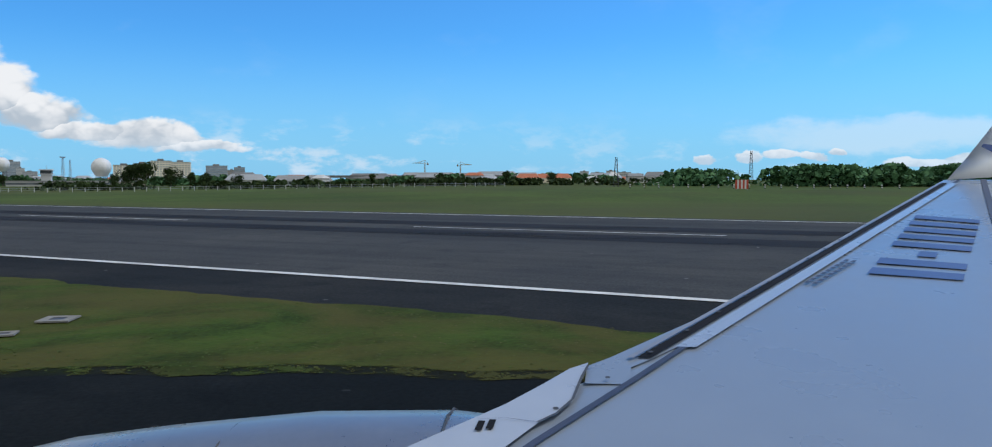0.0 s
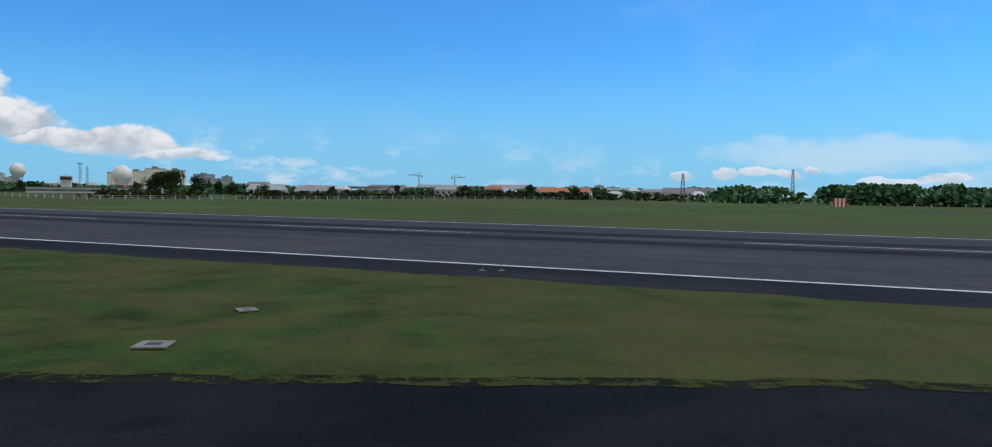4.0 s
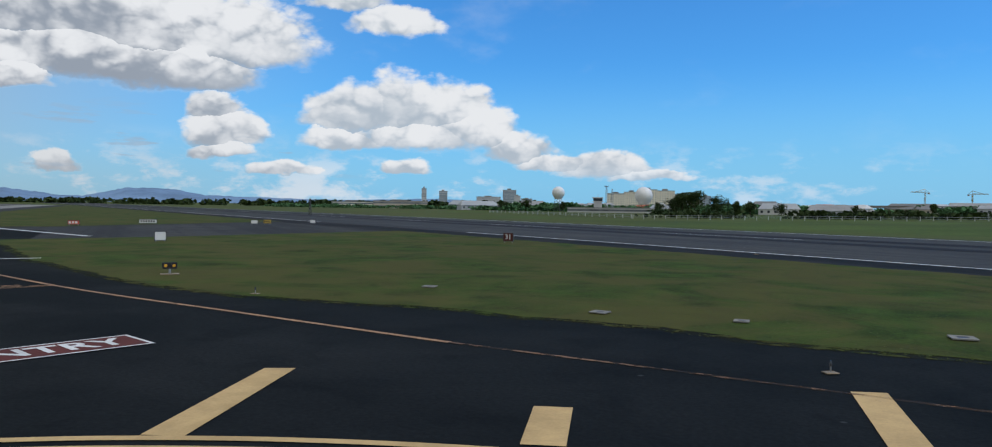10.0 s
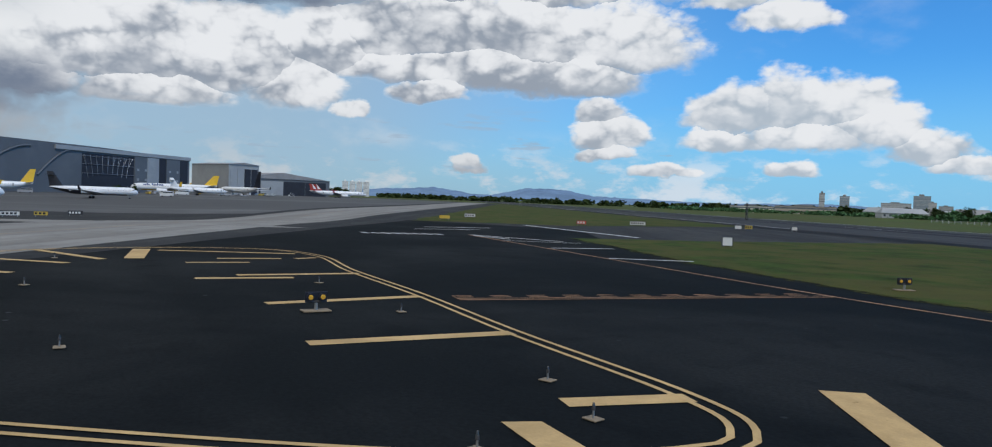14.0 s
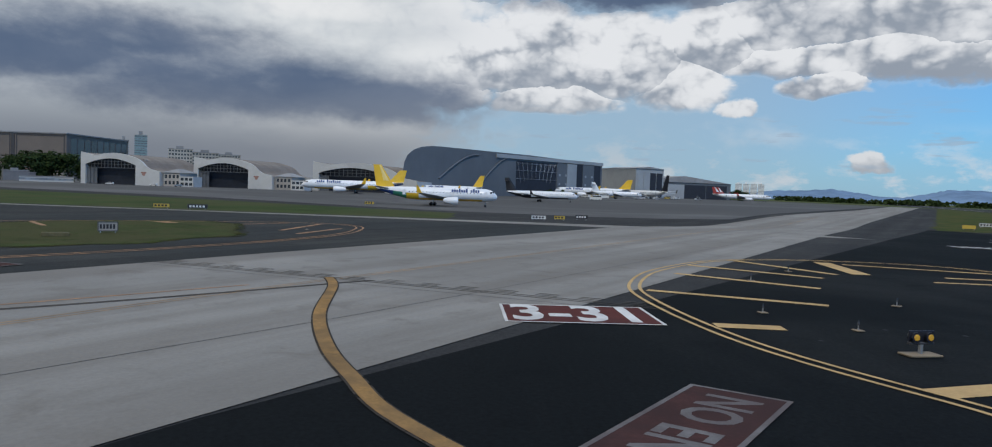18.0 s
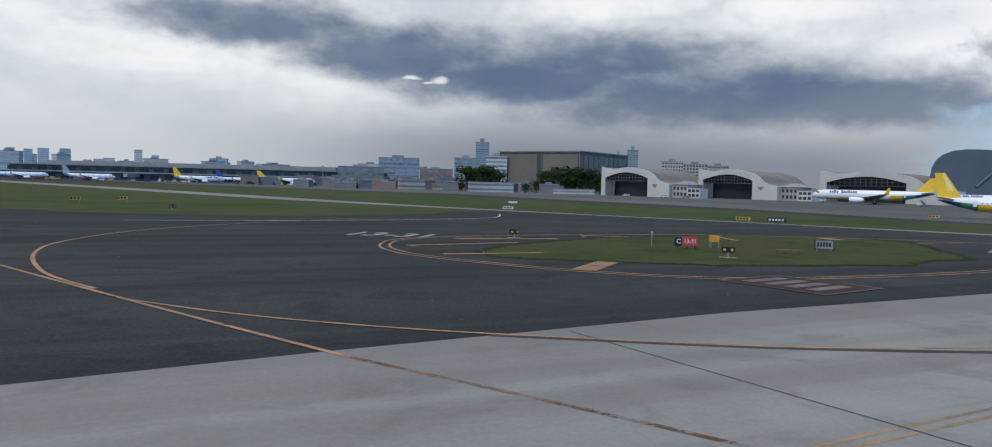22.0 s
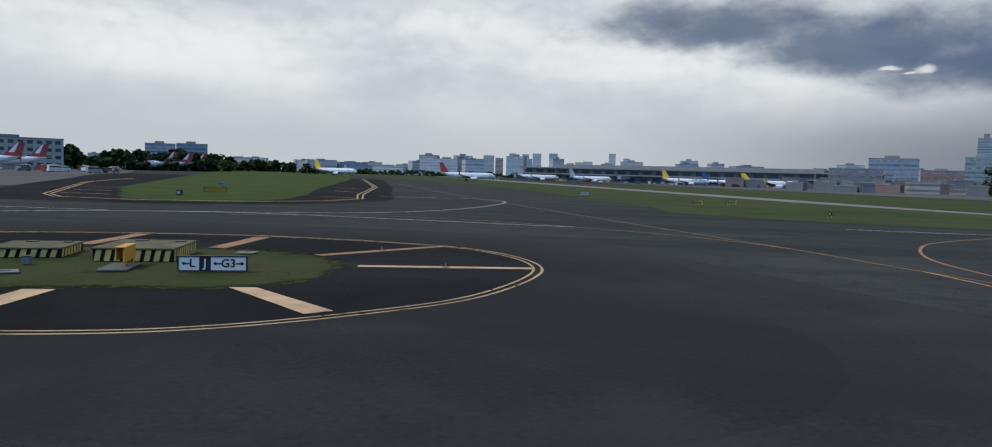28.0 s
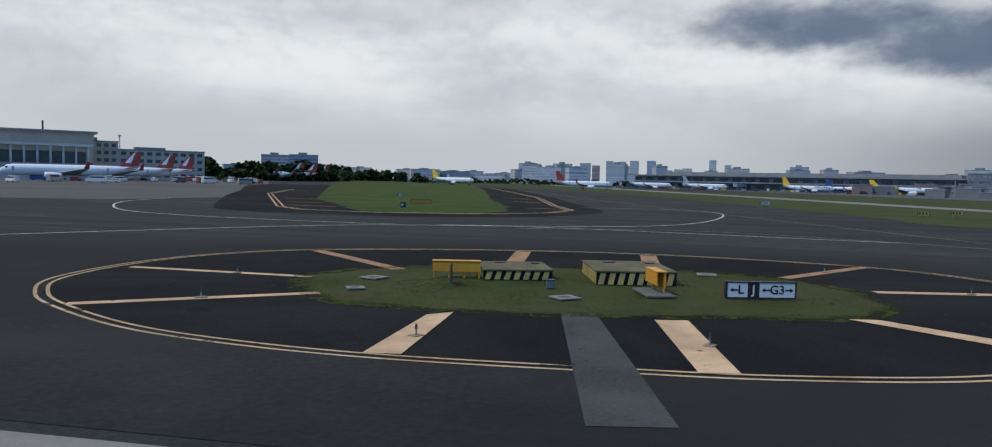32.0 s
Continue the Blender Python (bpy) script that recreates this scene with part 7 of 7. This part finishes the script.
def board(x, y, w, h, az, face, label, leg=0.25, bars=0, bar_mat=None, text="", text_mat=None, name="taxiway_sign"):
    """A low sign board on short legs."""
    ob = thing(name, label, "sign", facing(x, y, az), "field signs")
    part("panel", box(-w / 2, -0.09, leg, w / 2, 0.09, leg + h, 0.015), face, ob)
    bm = bmesh.new()
    for x0, z0, x1, z1 in ((-w / 2 - 0.03, leg - 0.03, w / 2 + 0.03, leg + 0.03), (-w / 2 - 0.03, leg + h - 0.03, w / 2 + 0.03, leg + h + 0.03), (-w / 2 - 0.03, leg, -w / 2 + 0.03, leg + h), (w / 2 - 0.03, leg, w / 2 + 0.03, leg + h)):
        add_box(bm, x0, -0.11, z0, x1, 0.11, z1)
    part("frame", bm, DARK_STEEL, ob)
    for s in (-0.38, 0.38):
        part("leg", box(s * w - 0.04, -0.04, -0.05, s * w + 0.04, 0.04, leg - 0.03), STEEL, ob)
    if bars:
        for k in range(bars):
            xa = -w * 0.42 + k * w * 0.84 / bars
            part("letter_bar", box(xa, -0.105, leg + h * 0.25, xa + w * 0.55 / bars, -0.092, leg + h * 0.75), bar_mat or SIGN_BLACK, ob)
    if text:
        me = lettering(text, h * 0.85)
        me.materials.append(text_mat or SIGN_WHITE)
        part("letters", me, None, ob, at=pose(0, -0.096, leg + h * 0.5, 90, 0, 0))
    return ob


board(136.4, -87, 1.25, 1.0, towards(136.4, -87), RED_PAINT, "square red field sign with white number", 0.2, text="31")
board(165.6, -58.8, 1.2, 1.0, 155, SIGN_WHITE, "plain white square marker board in the grass", 0.15)
for x, y, w, mat, bars in ((213.3, -111.3, 1.6, SIGN_WHITE, 0), (214.5, -115.6, 1.8, SIGN_YELLOW, 3), (210.4, -124.6, 1.3, SIGN_WHITE, 0), (224.9, -80.6, 2.2, SIGN_RED, 3), (226.5, -96.1, 3.8, SIGN_WHITE, 6), (244.5, -60.1, 2.6, SIGN_YELLOW, 0), (262, -75, 3, SIGN_WHITE, 4),
                           (246.6, 85.0, 3.2, SIGN_YELLOW, 4), (250.5, 80.0, 4.0, SIGN_BLACK, 5), (258, 16.5, 3.4, SIGN_WHITE, 4), (262, 12.0, 2.6, SIGN_YELLOW, 3), (270, 6.5, 3.0, SIGN_BLACK, 4), (308, 173, 3.4, SIGN_WHITE, 0), (179.6, 224.7, 2.6, SIGN_WHITE, 4),
                           (173, 173.6, 2.2, SIGN_YELLOW, 3), (182.4, 175.8, 2.2, SIGN_YELLOW, 3), (330, 60, 3.2, SIGN_YELLOW, 3), (99.6, 253, 1.4, SIGN_WHITE, 2), (89.1, 186.5, 1.0, SIGN_BLACK, 1), (95, 203, 4.4, BARRIER_YELLOW, 0), (255, 141, 3.0, SIGN_WHITE, 3)):
    board(x, y, w * 0.85, 0.72, towards(x, y, 8), mat, "low airfield direction sign with worn lettering", 0.25, bars, SIGN_WHITE if mat in (SIGN_RED, SIGN_BLACK) else SIGN_BLACK)


def hold_sign():
    az = 222
    ob = thing("hold_sign", "red and black holding position sign with white numbers", "sign", facing(162.6, 66.0, az))
    part("black_panel", box(-0.95, -0.09, 0.25, -0.42, 0.09, 0.95, 0.015), SIGN_BLACK, ob)
    part("red_panel", box(-0.40, -0.09, 0.25, 0.90, 0.09, 0.95, 0.015), SIGN_RED, ob)
    for text, x, s in (("C", -0.68, 0.5), ("13-31", 0.25, 0.44)):
        me = lettering(text, s)
        me.materials.append(SIGN_WHITE)
        part("letters", me, None, ob, at=pose(x, -0.096, 0.60, 90, 0, 0))
    for x in (-0.7, 0, 0.7):
        part("leg", box(x - 0.05, -0.05, -0.05, x + 0.05, 0.05, 0.24), DARK_STEEL, ob)


hold_sign()


def yellow_cabinet():
    ob = thing("equipment_frame", "yellow boxed equipment on a small frame", "equipment", facing(166.2, 65.0, 215))
    part("box", box(-0.36, -0.25, 0.42, 0.36, 0.25, 0.95, 0.03), BARRIER_YELLOW, ob)
    for x in (-0.3, 0.3):
        for y in (-0.2, 0.2):
            part("leg", box(x - 0.04, y - 0.04, 0, x + 0.04, y + 0.04, 0.42), STEEL, ob)
    ob2 = thing("wind_post", "thin pole with a small sensor head", "pole", facing(162.8, 68.9, 215))
    part("pole", tube((0, 0, 0), (0, 0, 1.0), 0.04), STEEL, ob2)
    part("head", box(-0.08, -0.07, 1.0, 0.08, 0.07, 1.2, 0.02), WALL_GREY, ob2)
    board(169.6, 57.4, 1.4, 0.7, 212, WALL_BEIGE, "small grey and white sign with unreadable lettering", 0.2, 5)
    ob3 = thing("slab_block", "low weathered concrete block in the grass", "block", facing(165.0, 59.0, 205))
    part("slab", box(-0.9, -0.3, 0, 0.9, 0.3, 0.3, 0.04), CONCRETE_OLD, ob3)


yellow_cabinet()


def route_sign():
    """The long sign with three panels and arrows on the barrier island."""
    ax, ay, bx, by = 87.55, 99.8, 90.25, 99.15
    w, h, leg = math.hypot(bx - ax, by - ay), 0.58, 0.12
    az = math.degrees(math.atan2(by - ay, bx - ax)) - 90
    ob = thing("route_sign", "white and black taxiway sign with letters and arrows", "sign", facing((ax + bx) / 2, (ay + by) / 2, az))
    x1, x2 = -w / 2 + w * 0.30, -w / 2 + w * 0.475
    part("left_panel", box(-w / 2, -0.08, leg, x1, 0.08, leg + h), SIGN_WHITE, ob)
    part("centre_panel", box(x1 + 0.004, -0.08, leg, x2 - 0.004, 0.08, leg + h), SIGN_BLACK, ob)
    part("right_panel", box(x2, -0.08, leg, w / 2, 0.08, leg + h), SIGN_WHITE, ob)
    bm = bmesh.new()
    for x0, z0, xb, z1 in ((-w / 2 - 0.06, leg - 0.05, w / 2 + 0.06, leg), (-w / 2 - 0.06, leg + h, w / 2 + 0.06, leg + h + 0.05), (-w / 2 - 0.06, leg, -w / 2, leg + h), (w / 2, leg, w / 2 + 0.06, leg + h)):
        add_box(bm, x0, -0.1, z0, xb, 0.1, z1)
    part("frame", bm, SIGN_BLACK, ob)
    for text, x, mat in (("L", x1 - 0.28, SIGN_BLACK), ("J", (x1 + x2) / 2, SIGN_WHITE), ("G3", (x2 + w / 2) / 2, SIGN_BLACK)):
        me = lettering(text, 0.5)
        me.materials.append(mat)
        part("letter", me, None, ob, at=pose(x, -0.086, leg + h / 2, 90, 0, 0))
    for x, s in ((-w / 2 + 0.3, -1), (x2 + 0.28, -1), (w / 2 - 0.26, 1)):
        bm = bmesh.new()
        zc = leg + h / 2
        add_box(bm, x - 0.15, -0.088, zc - 0.03, x + 0.15, -0.082, zc + 0.03)
        for k in (-1, 1):
            add_box(bm, -0.10, -0.088, -0.03, 0.03, -0.082, 0.03, Matrix.Translation((x + s * 0.14, 0, zc)) @ Matrix.Rotation(k * s * radians(38) + (math.pi if s < 0 else 0), 4, "Y"))
        part("arrow", bm, SIGN_BLACK, ob)
    for x in (-w * 0.4, 0, w * 0.4):
        part("foot", box(x - 0.06, -0.06, -0.02, x + 0.06, 0.06, leg - 0.05), DARK_STEEL, ob)


route_sign()


def barrier(x, y, az, w, k, label):
    """A yellow sloped hood on thin posts."""
    ob = thing("yellow_shelter", label, "barrier", facing(x, y, az, 0.05), "yellow shelters")
    part("front_panel", box(-w / 2, -0.26, 0.22 * k, w / 2, -0.21, 0.62 * k, 0.01), BARRIER_YELLOW, ob)
    part("top_panel", box(-w / 2 - 0.03, -0.29, 0.63 * k, w / 2 + 0.03, 0.16, 0.63 * k + 0.06, 0.02), BARRIER_YELLOW, ob)
    for n in range(4):
        xx = -w / 2 + 0.05 + n * (w - 0.1) / 3
        part("post", box(xx - 0.03, -0.21, -0.04, xx + 0.03, -0.15, 0.62 * k), BARRIER_YELLOW, ob)
    part("back_panel", box(-w / 2, 0.10, 0.26 * k, w / 2, 0.14, 0.62 * k, 0.01), BARRIER_YELLOW, ob)
    return ob


barrier(78.3, 107.7, -105, 2.2, 1.15, "yellow metal shelter on thin posts over equipment")
barrier(85.35, 101.75, -12, 1.7, 1.45, "yellow metal shelter standing on a concrete pad")
CONCRETE_GREY = surface("concrete_grey_dull", (0.10, 0.10, 0.09), 0.9, scale=1.2, fine=9.0, vary=0.25)
pad = thing("concrete_pad", "thin grey concrete pad in the grass", "pad", pose(85.15, 101.4, 0.04, 0, 0, 78))
part("slab", box(-1.2, -0.6, 0, 1.2, 0.6, 0.09, 0.02), CONCRETE_GREY, pad)
leaning = thing("leaning_board", "black board on thin posts leaning over in the grass", "board", pose(77.5, 105.4, 0.04, 0, 10, 80))
part("plank", box(-0.65, -0.03, 0.18, 0.65, 0.03, 0.85, 0.01), SIGN_BLACK, leaning)
for dx in (-0.55, 0.55):
    part("leg", box(dx - 0.03, -0.03, -0.05, dx + 0.03, 0.03, 0.18), DARK_STEEL, leaning)
bin_ = thing("grey_cabinet", "small grey metal cabinet in the grass", "cabinet", pose(81.4, 103.5, 0.04, 0, 0, -15))
part("body", box(-0.18, -0.13, 0, 0.18, 0.13, 0.36, 0.02), surface("cabinet_grey", (0.10, 0.12, 0.13), 0.6, scale=1.0, fine=9.0, vary=0.2), bin_)
part("lid", box(-0.2, -0.15, 0.361, 0.2, 0.15, 0.39, 0.01), DARK_STEEL, bin_)


def striped_block(x, y, az, w, d, h, label):
    """A weathered concrete chamber with slanting yellow and black stripes on its sides."""
    ob = thing("concrete_chamber", label, "concrete block", facing(x, y, az, 0.03), "striped chambers")
    part("body", box(-w / 2, -d / 2, 0, w / 2, d / 2, h, 0.03), BLACK_PAINT, ob)
    part("top_slab", box(-w / 2 - 0.05, -d / 2 - 0.05, h + 0.003, w / 2 + 0.05, d / 2 + 0.05, h + 0.09, 0.02), CONCRETE_OLD, ob)
    part("hatch", box(-w * 0.25, d * 0.25, h + 0.093, -w * 0.1, d * 0.38, h + 0.15, 0.01), DARK_STEEL, ob)
    part("hatch", box(w * 0.30, d * 0.22, h + 0.093, w * 0.42, d * 0.34, h + 0.15, 0.01), DARK_STEEL, ob)
    for side in range(3):
        run, deep = (w, d) if side == 0 else (d, w)
        m = (Matrix.Identity(4), pose(0, 0, 0, 0, 0, 90), pose(0, 0, 0, 0, 0, -90))[side]
        for k in range(int(run / 0.44)):
            xa = -run / 2 + 0.06 + k * 0.44
            bm = bmesh.new()
            lean = 0.12
            vs = [bm.verts.new(m @ Vector((xx, -deep / 2 - dy, zz))) for dy in (0.0, 0.02) for xx, zz in ((xa, 0.02), (xa + 0.25, 0.02), (min(run / 2, xa + 0.25 + lean), h - 0.01), (min(run / 2 - 0.02, xa + lean), h - 0.01))]
            for q in ((0, 1, 2, 3), (7, 6, 5, 4), (0, 4, 5, 1), (1, 5, 6, 2), (2, 6, 7, 3), (3, 7, 4, 0)):
                bm.faces.new([vs[i] for i in q])
            bmesh.ops.recalc_face_normals(bm, faces=bm.faces[:])
            part("stripe", bm, STRIPE_YELLOW, ob)


striped_block(81.2, 108.0, -101, 3.2, 3.4, 0.40, "weathered concrete chamber with yellow and black stripes")
striped_block(86.2, 106.0, -105, 3.6, 4.4, 0.55, "large weathered concrete chamber with yellow and black stripes")


# ---------------------------------------------------------------- the wing of the airliner at the start of the walk
def near_wing():
    """The right wing of the airliner beside the first viewpoint, with slat, nacelle, tip and main gear."""
    ex, ey, az = 19.1, -16.6, -4.5
    ob = thing("airliner_wing", "white swept airliner wing with silver engine and upturned painted tip", "aircraft wing", pose(ex, ey, 0, 0, 0, az))

    def top(f, lat):
        return Vector((f, -lat, 2.7 + 0.1275 * (lat - 0.4)))

    def lead(lat):
        return -0.39 - 0.68 * (lat - 5.37) if lat > 5.37 else -0.39 + (5.37 - lat) * 0.83

    def trail(lat):
        return -8.75 if lat > 15 else -6.6 - max(0.0, lat - 5.5) * 0.215

    lats = [0.7, 2, 3.2, 4.5, 5.37, 6.5, 8, 10, 12, 14, 15.2]
    rings = []
    for lat in lats:
        a, b = lead(lat), trail(lat)
        t = 0.62 - 0.032 * lat
        prof = []
        for u, v in ((0.0, -0.10), (0.012, -0.02), (0.04, 0.0), (0.3, 0.03), (0.6, 0.02), (1.0, -0.12), (0.6, -0.55), (0.3, -0.9), (0.06, -0.75), (0.005, -0.4)):
            p = top(a + (b - a) * u, lat)
            p.z += v * t
            prof.append(p)
        rings.append(prof)
    # white wing: shade and blue skylight are put into this base colour
    part("wing_box", loft(rings), surface("wing_paint_shaded", (0.205, 0.238, 0.288), 0.3, scale=0.35, fine=2.0, vary=0.05, second=(0.185, 0.212, 0.255), patch=0.4, coat=0.15), ob, smooth=False)

    def strip(name, pts, width, mat, rise=0.02):
        bm = bmesh.new()
        rows = []
        for f, lat in pts:
            rows.append([bm.verts.new(top(f + d, lat) + Vector((0, 0, rise))) for d in (width / 2, -width / 2)])
        for a, b in zip(rows, rows[1:]):
            bm.faces.new((a[0], b[0], b[1], a[1]))
        part(name, bm, mat, ob)

    SEAL = surface("seal_grey", (0.034, 0.045, 0.078), 0.6, scale=1.0)
    strip("seam", [(0.6, 3.3), (0.15, 4.06), (-0.44, 4.95), (-1.17, 6.08), (-2.23, 7.68), (-4.28, 10.71), (-7.4, 15.2)], 0.055, SEAL)
    strip("rear_seam", [(-1.0, 0.9), (-3.1, 5.1), (-6.09, 11.59), (-7.8, 15.2)], 0.10, SEAL)
    strip("slat_gap", [(lead(k) - 0.17, k) for k in (5.36, 6.5, 8, 11, 14.6)], 0.095, BLACK_PAINT, 0.022)
    strip("slat", [(lead(k) - 0.095, k) for k in (5.33, 6.5, 8, 11, 14.7)], 0.05, surface("slat_metal", (0.30, 0.29, 0.29), 0.4, 0.4, scale=0.8, fine=8.0, vary=0.1), 0.030)
    # paler strip paints the highlight along the rounded lip
    strip("slat_lip", [(lead(k) - 0.33, k) for k in (5.6, 6.5, 8, 11, 14.6)], 0.15, surface("lip_highlight", (0.29, 0.33, 0.39), 0.3, scale=0.5, fine=4.0, vary=0.05, coat=0.3), 0.021)
    strip("leading_edge", [(-0.28, 4.9), (-0.30, 5.2), (-0.46, 5.37)] + [(lead(k) - 0.22, k) for k in (6.5, 8, 11, 14.7)], 0.30, MATS["wing_paint_shaded"], 0.010)
    # white fairing over the engine, shaded tone in its colour, with panel joints and vent
    fair = [(1.55, 3.05), (0.35, 4.5), (0.13, 4.83), (-0.03, 5.09), (-0.16, 5.21), (-0.14, 5.05), (-0.05, 4.58), (0.04, 4.38), (0.15, 4.25), (0.42, 3.75), (0.9, 3.05)]
    bm = bmesh.new()
    bm.faces.new([bm.verts.new(top(f, la) + Vector((0, 0, 0.032))) for f, la in fair])
    bmesh.ops.triangulate(bm, faces=bm.faces[:])
    part("fairing", bm, surface("fairing_white_shaded", (0.34, 0.37, 0.42), 0.3, scale=0.5, fine=4.0, vary=0.06, coat=0.2), ob, "white root fairing panel")
    THIN = surface("panel_gap", (0.05, 0.055, 0.065), 0.7, scale=1.0)
    strip("panel_joint", [(-0.16, 5.15), (-0.11, 4.93), (-0.05, 4.58), (0.04, 4.38), (0.15, 4.25), (0.33, 4.29), (0.49, 4.27)], 0.018, THIN, 0.04)
    for f, la in ((0.47, 4.18), (0.41, 4.20)):
        bm = bmesh.new()
        bm.faces.new([bm.verts.new(top(f + a, la + b) + Vector((0, 0, 0.042))) for a, b in ((0.025, -0.06), (-0.015, -0.06), (-0.025, 0.06), (0.015, 0.06))])
        part("vent_slot", bm, BLACK_PAINT, ob)
    for la in (4.6, 6.4, 8.6, 11.2, 13.6):
        fr = -1.0 - (la - 0.9) * 0.476
        strip("panel_joint", [(fr - 0.1, la), (trail(la) * 0.55 + fr * 0.45, la + 0.12), (trail(la) + 0.1, la + 0.2)], 0.03, THIN, 0.034)
    strip("flap_joint", [(-3.2, 0.9), (-4.6, 5.1), (-6.85, 11.59), (-8.2, 15.1)], 0.03, THIN, 0.033)
    for k in range(22):
        u = k / 21
        bm = bmesh.new()
        f, la = 0.05 - 6.9 * u, 4.45 + 10.4 * u
        bm.faces.new([bm.verts.new(top(f + 0.02 * math.cos(a), la + 0.02 * math.sin(a)) + Vector((0, 0, 0.036))) for a in [q * math.pi / 3 for q in range(6)]])
        part("rivet", bm, THIN, ob)
    # registration and stencils, as bars
    MARK = surface("mark_blue", (0.045, 0.085, 0.21), 0.5, scale=1.0)
    bl, br, tr, tl = Vector((-2.93, 7.76)), Vector((-3.72, 7.52)), Vector((-5.6, 10.93)), Vector((-4.94, 11.31))
    for k in range(8):
        u0, u1 = (k + 0.18) / 8, (k + 0.76) / 8
        v0, v1 = (0.40, 0.62) if k == 2 else (0.0, 1.0)
        bm = bmesh.new()
        quad = []
        for u, v in ((u0, v0), (u0, v1), (u1, v1), (u1, v0)):
            p = (bl * (1 - u) + tl * u) * (1 - v) + (br * (1 - u) + tr * u) * v
            quad.append(bm.verts.new(top(p.x, p.y) + Vector((0, 0, 0.023))))
        bm.faces.new(quad)
        part("mark_bar", bm, MARK, ob)
    for row in range(2):
        for k in range(9):
            f, la = -2.25 - 0.75 * k / 9 - row * 0.06, 7.45 + 1.02 * k / 9 - row * 0.04
            bm = bmesh.new()
            bm.faces.new([bm.verts.new(top(f + a, la + b) + Vector((0, 0, 0.023))) for a, b in ((0, 0), (-0.035, -0.02), (-0.095, 0.062), (-0.06, 0.082))])
            part("stencil_bar", bm, SEAL, ob)
    # upturned tip
    tip = part("wingtip", loft([[top(-7.15, 15.2) + Vector((-c * s, y, z)) for s, y, z in ((0, 0, 0), (0.5, 0.06, 0.05), (1, 0, 0), (0.5, -0.06, 0.05))] if k == 0 else
                                [Vector((-f0 - c * s, -la + y * 0.6, zz)) for s, y in ((0, 0), (0.5, 0.06), (1, 0), (0.5, -0.06))]
                                for k, (f0, la, zz, c) in enumerate(((7.15, 15.2, 4.6, 1.6), (7.75, 15.75, 5.0, 1.35), (8.5, 16.1, 5.8, 1.1), (9.5, 16.5, 7.0, 0.6)))]), AIR_WHITE, ob, smooth=True)
    def on_tip(sx, z, off):
        t = (z - 5.0) / 2.0
        return (-(7.75 + 1.75 * t) - (1.35 - 0.75 * t) * sx, -(15.75 + 0.75 * t) + off, z)

    bm = bmesh.new()
    bm.faces.new([bm.verts.new(on_tip(sx, z, 0.075)) for sx, z in ((0.52, 5.06), (1.0, 5.06), (0.97, 6.45))])
    part("tip_paint", bm, AIR_RED, tip)
    for mat, r0, r1 in ((AIR_YELLOW, 0.0, 0.62), (AIR_BLUE, 0.62, 1.25)):
        for k in range(7):
            a0 = radians(82 + k * 15)
            bm = bmesh.new()
            pts = [(a0 - 0.12, r0), (a0 + 0.12, r0), (a0 + 0.02, r1), (a0 - 0.02, r1)] if r0 else [(a0 - 0.14, 0.12), (a0 + 0.14, 0.12), (a0 + 0.09, r1), (a0 - 0.09, r1)]
            bm.faces.new([bm.verts.new(on_tip(min(0.98, max(0.06, 0.72 + 0.62 * r * math.cos(a))), 5.08 + 1.05 * r * math.sin(a) if math.sin(a) > 0 else 5.08 + 0.02 * r, 0.07)) for a, r in pts])
            part("tip_ray", bm, mat, tip)
    # nacelle
    silver = surface("nacelle_metal", (0.42, 0.39, 0.37), 0.3, 0.75, scale=0.7, fine=9.0, vary=0.08)
    rows = []
    for f, r, zc in ((4.6, 0.80, 1.41), (4.5, 0.95, 1.41), (4.1, 1.05, 1.41), (3.2, 1.17, 1.42), (2.0, 1.25, 1.48), (0.9, 1.24, 1.53), (-0.2, 1.12, 1.57), (-1.4, 0.85, 1.6)):
        rows.append([Vector((f, -5.75 + r * math.cos(2 * math.pi * k / 28), zc + r * math.sin(2 * math.pi * k / 28))) for k in range(28)])
    nac = part("nacelle", loft(rows, False), silver, ob, "brushed silver engine cowling", smooth=True)
    part("fan", tube((4.2, -5.75, 1.41), (4.25, -5.75, 1.41), 0.92, n=28), AIR_BLACK, nac)
    for f in (2.6, 0.9):
        bm = bmesh.new()
        pts = [Vector((f, -5.75 + 1.25 * math.cos(a), (1.44 if f > 2 else 1.53) + (1.21 if f > 2 else 1.25) * math.sin(a))) for a in [k * math.pi / 12 for k in range(13)]]
        for a, b in zip(pts, pts[1:]):
            add_tube(bm, a, b, 0.012, n=4)
        part("cowl_seam", bm, DARK_STEEL, nac)
    part("pylon", loft([[Vector((f, -5.75 + s * w, z)) for s, z in ((-1, z0), (1, z0), (1, z1), (-1, z1))] for f, w, z0, z1 in ((0.9, 0.10, 2.3, 2.62), (0.0, 0.28, 2.2, 2.95), (-1.2, 0.3, 2.2, 3.2), (-3.0, 0.15, 2.4, 3.1))]), AIR_WHITE, ob)
    # main gear
    part("gear_leg", tube((-4.3, -2.3, 0.5), (-4.3, -2.0, 2.6), 0.14, 0.2), STEEL, ob)
    part("axle", tube((-4.3, -2.85, 0.58), (-4.3, -1.75, 0.58), 0.1), STEEL, ob)
    for y in (-2.75, -1.85):
        part("gear_wheel", tube((-4.3, y - 0.2, 0.58), (-4.3, y + 0.2, 0.58), 0.584, n=20), TYRE, ob)


near_wing()
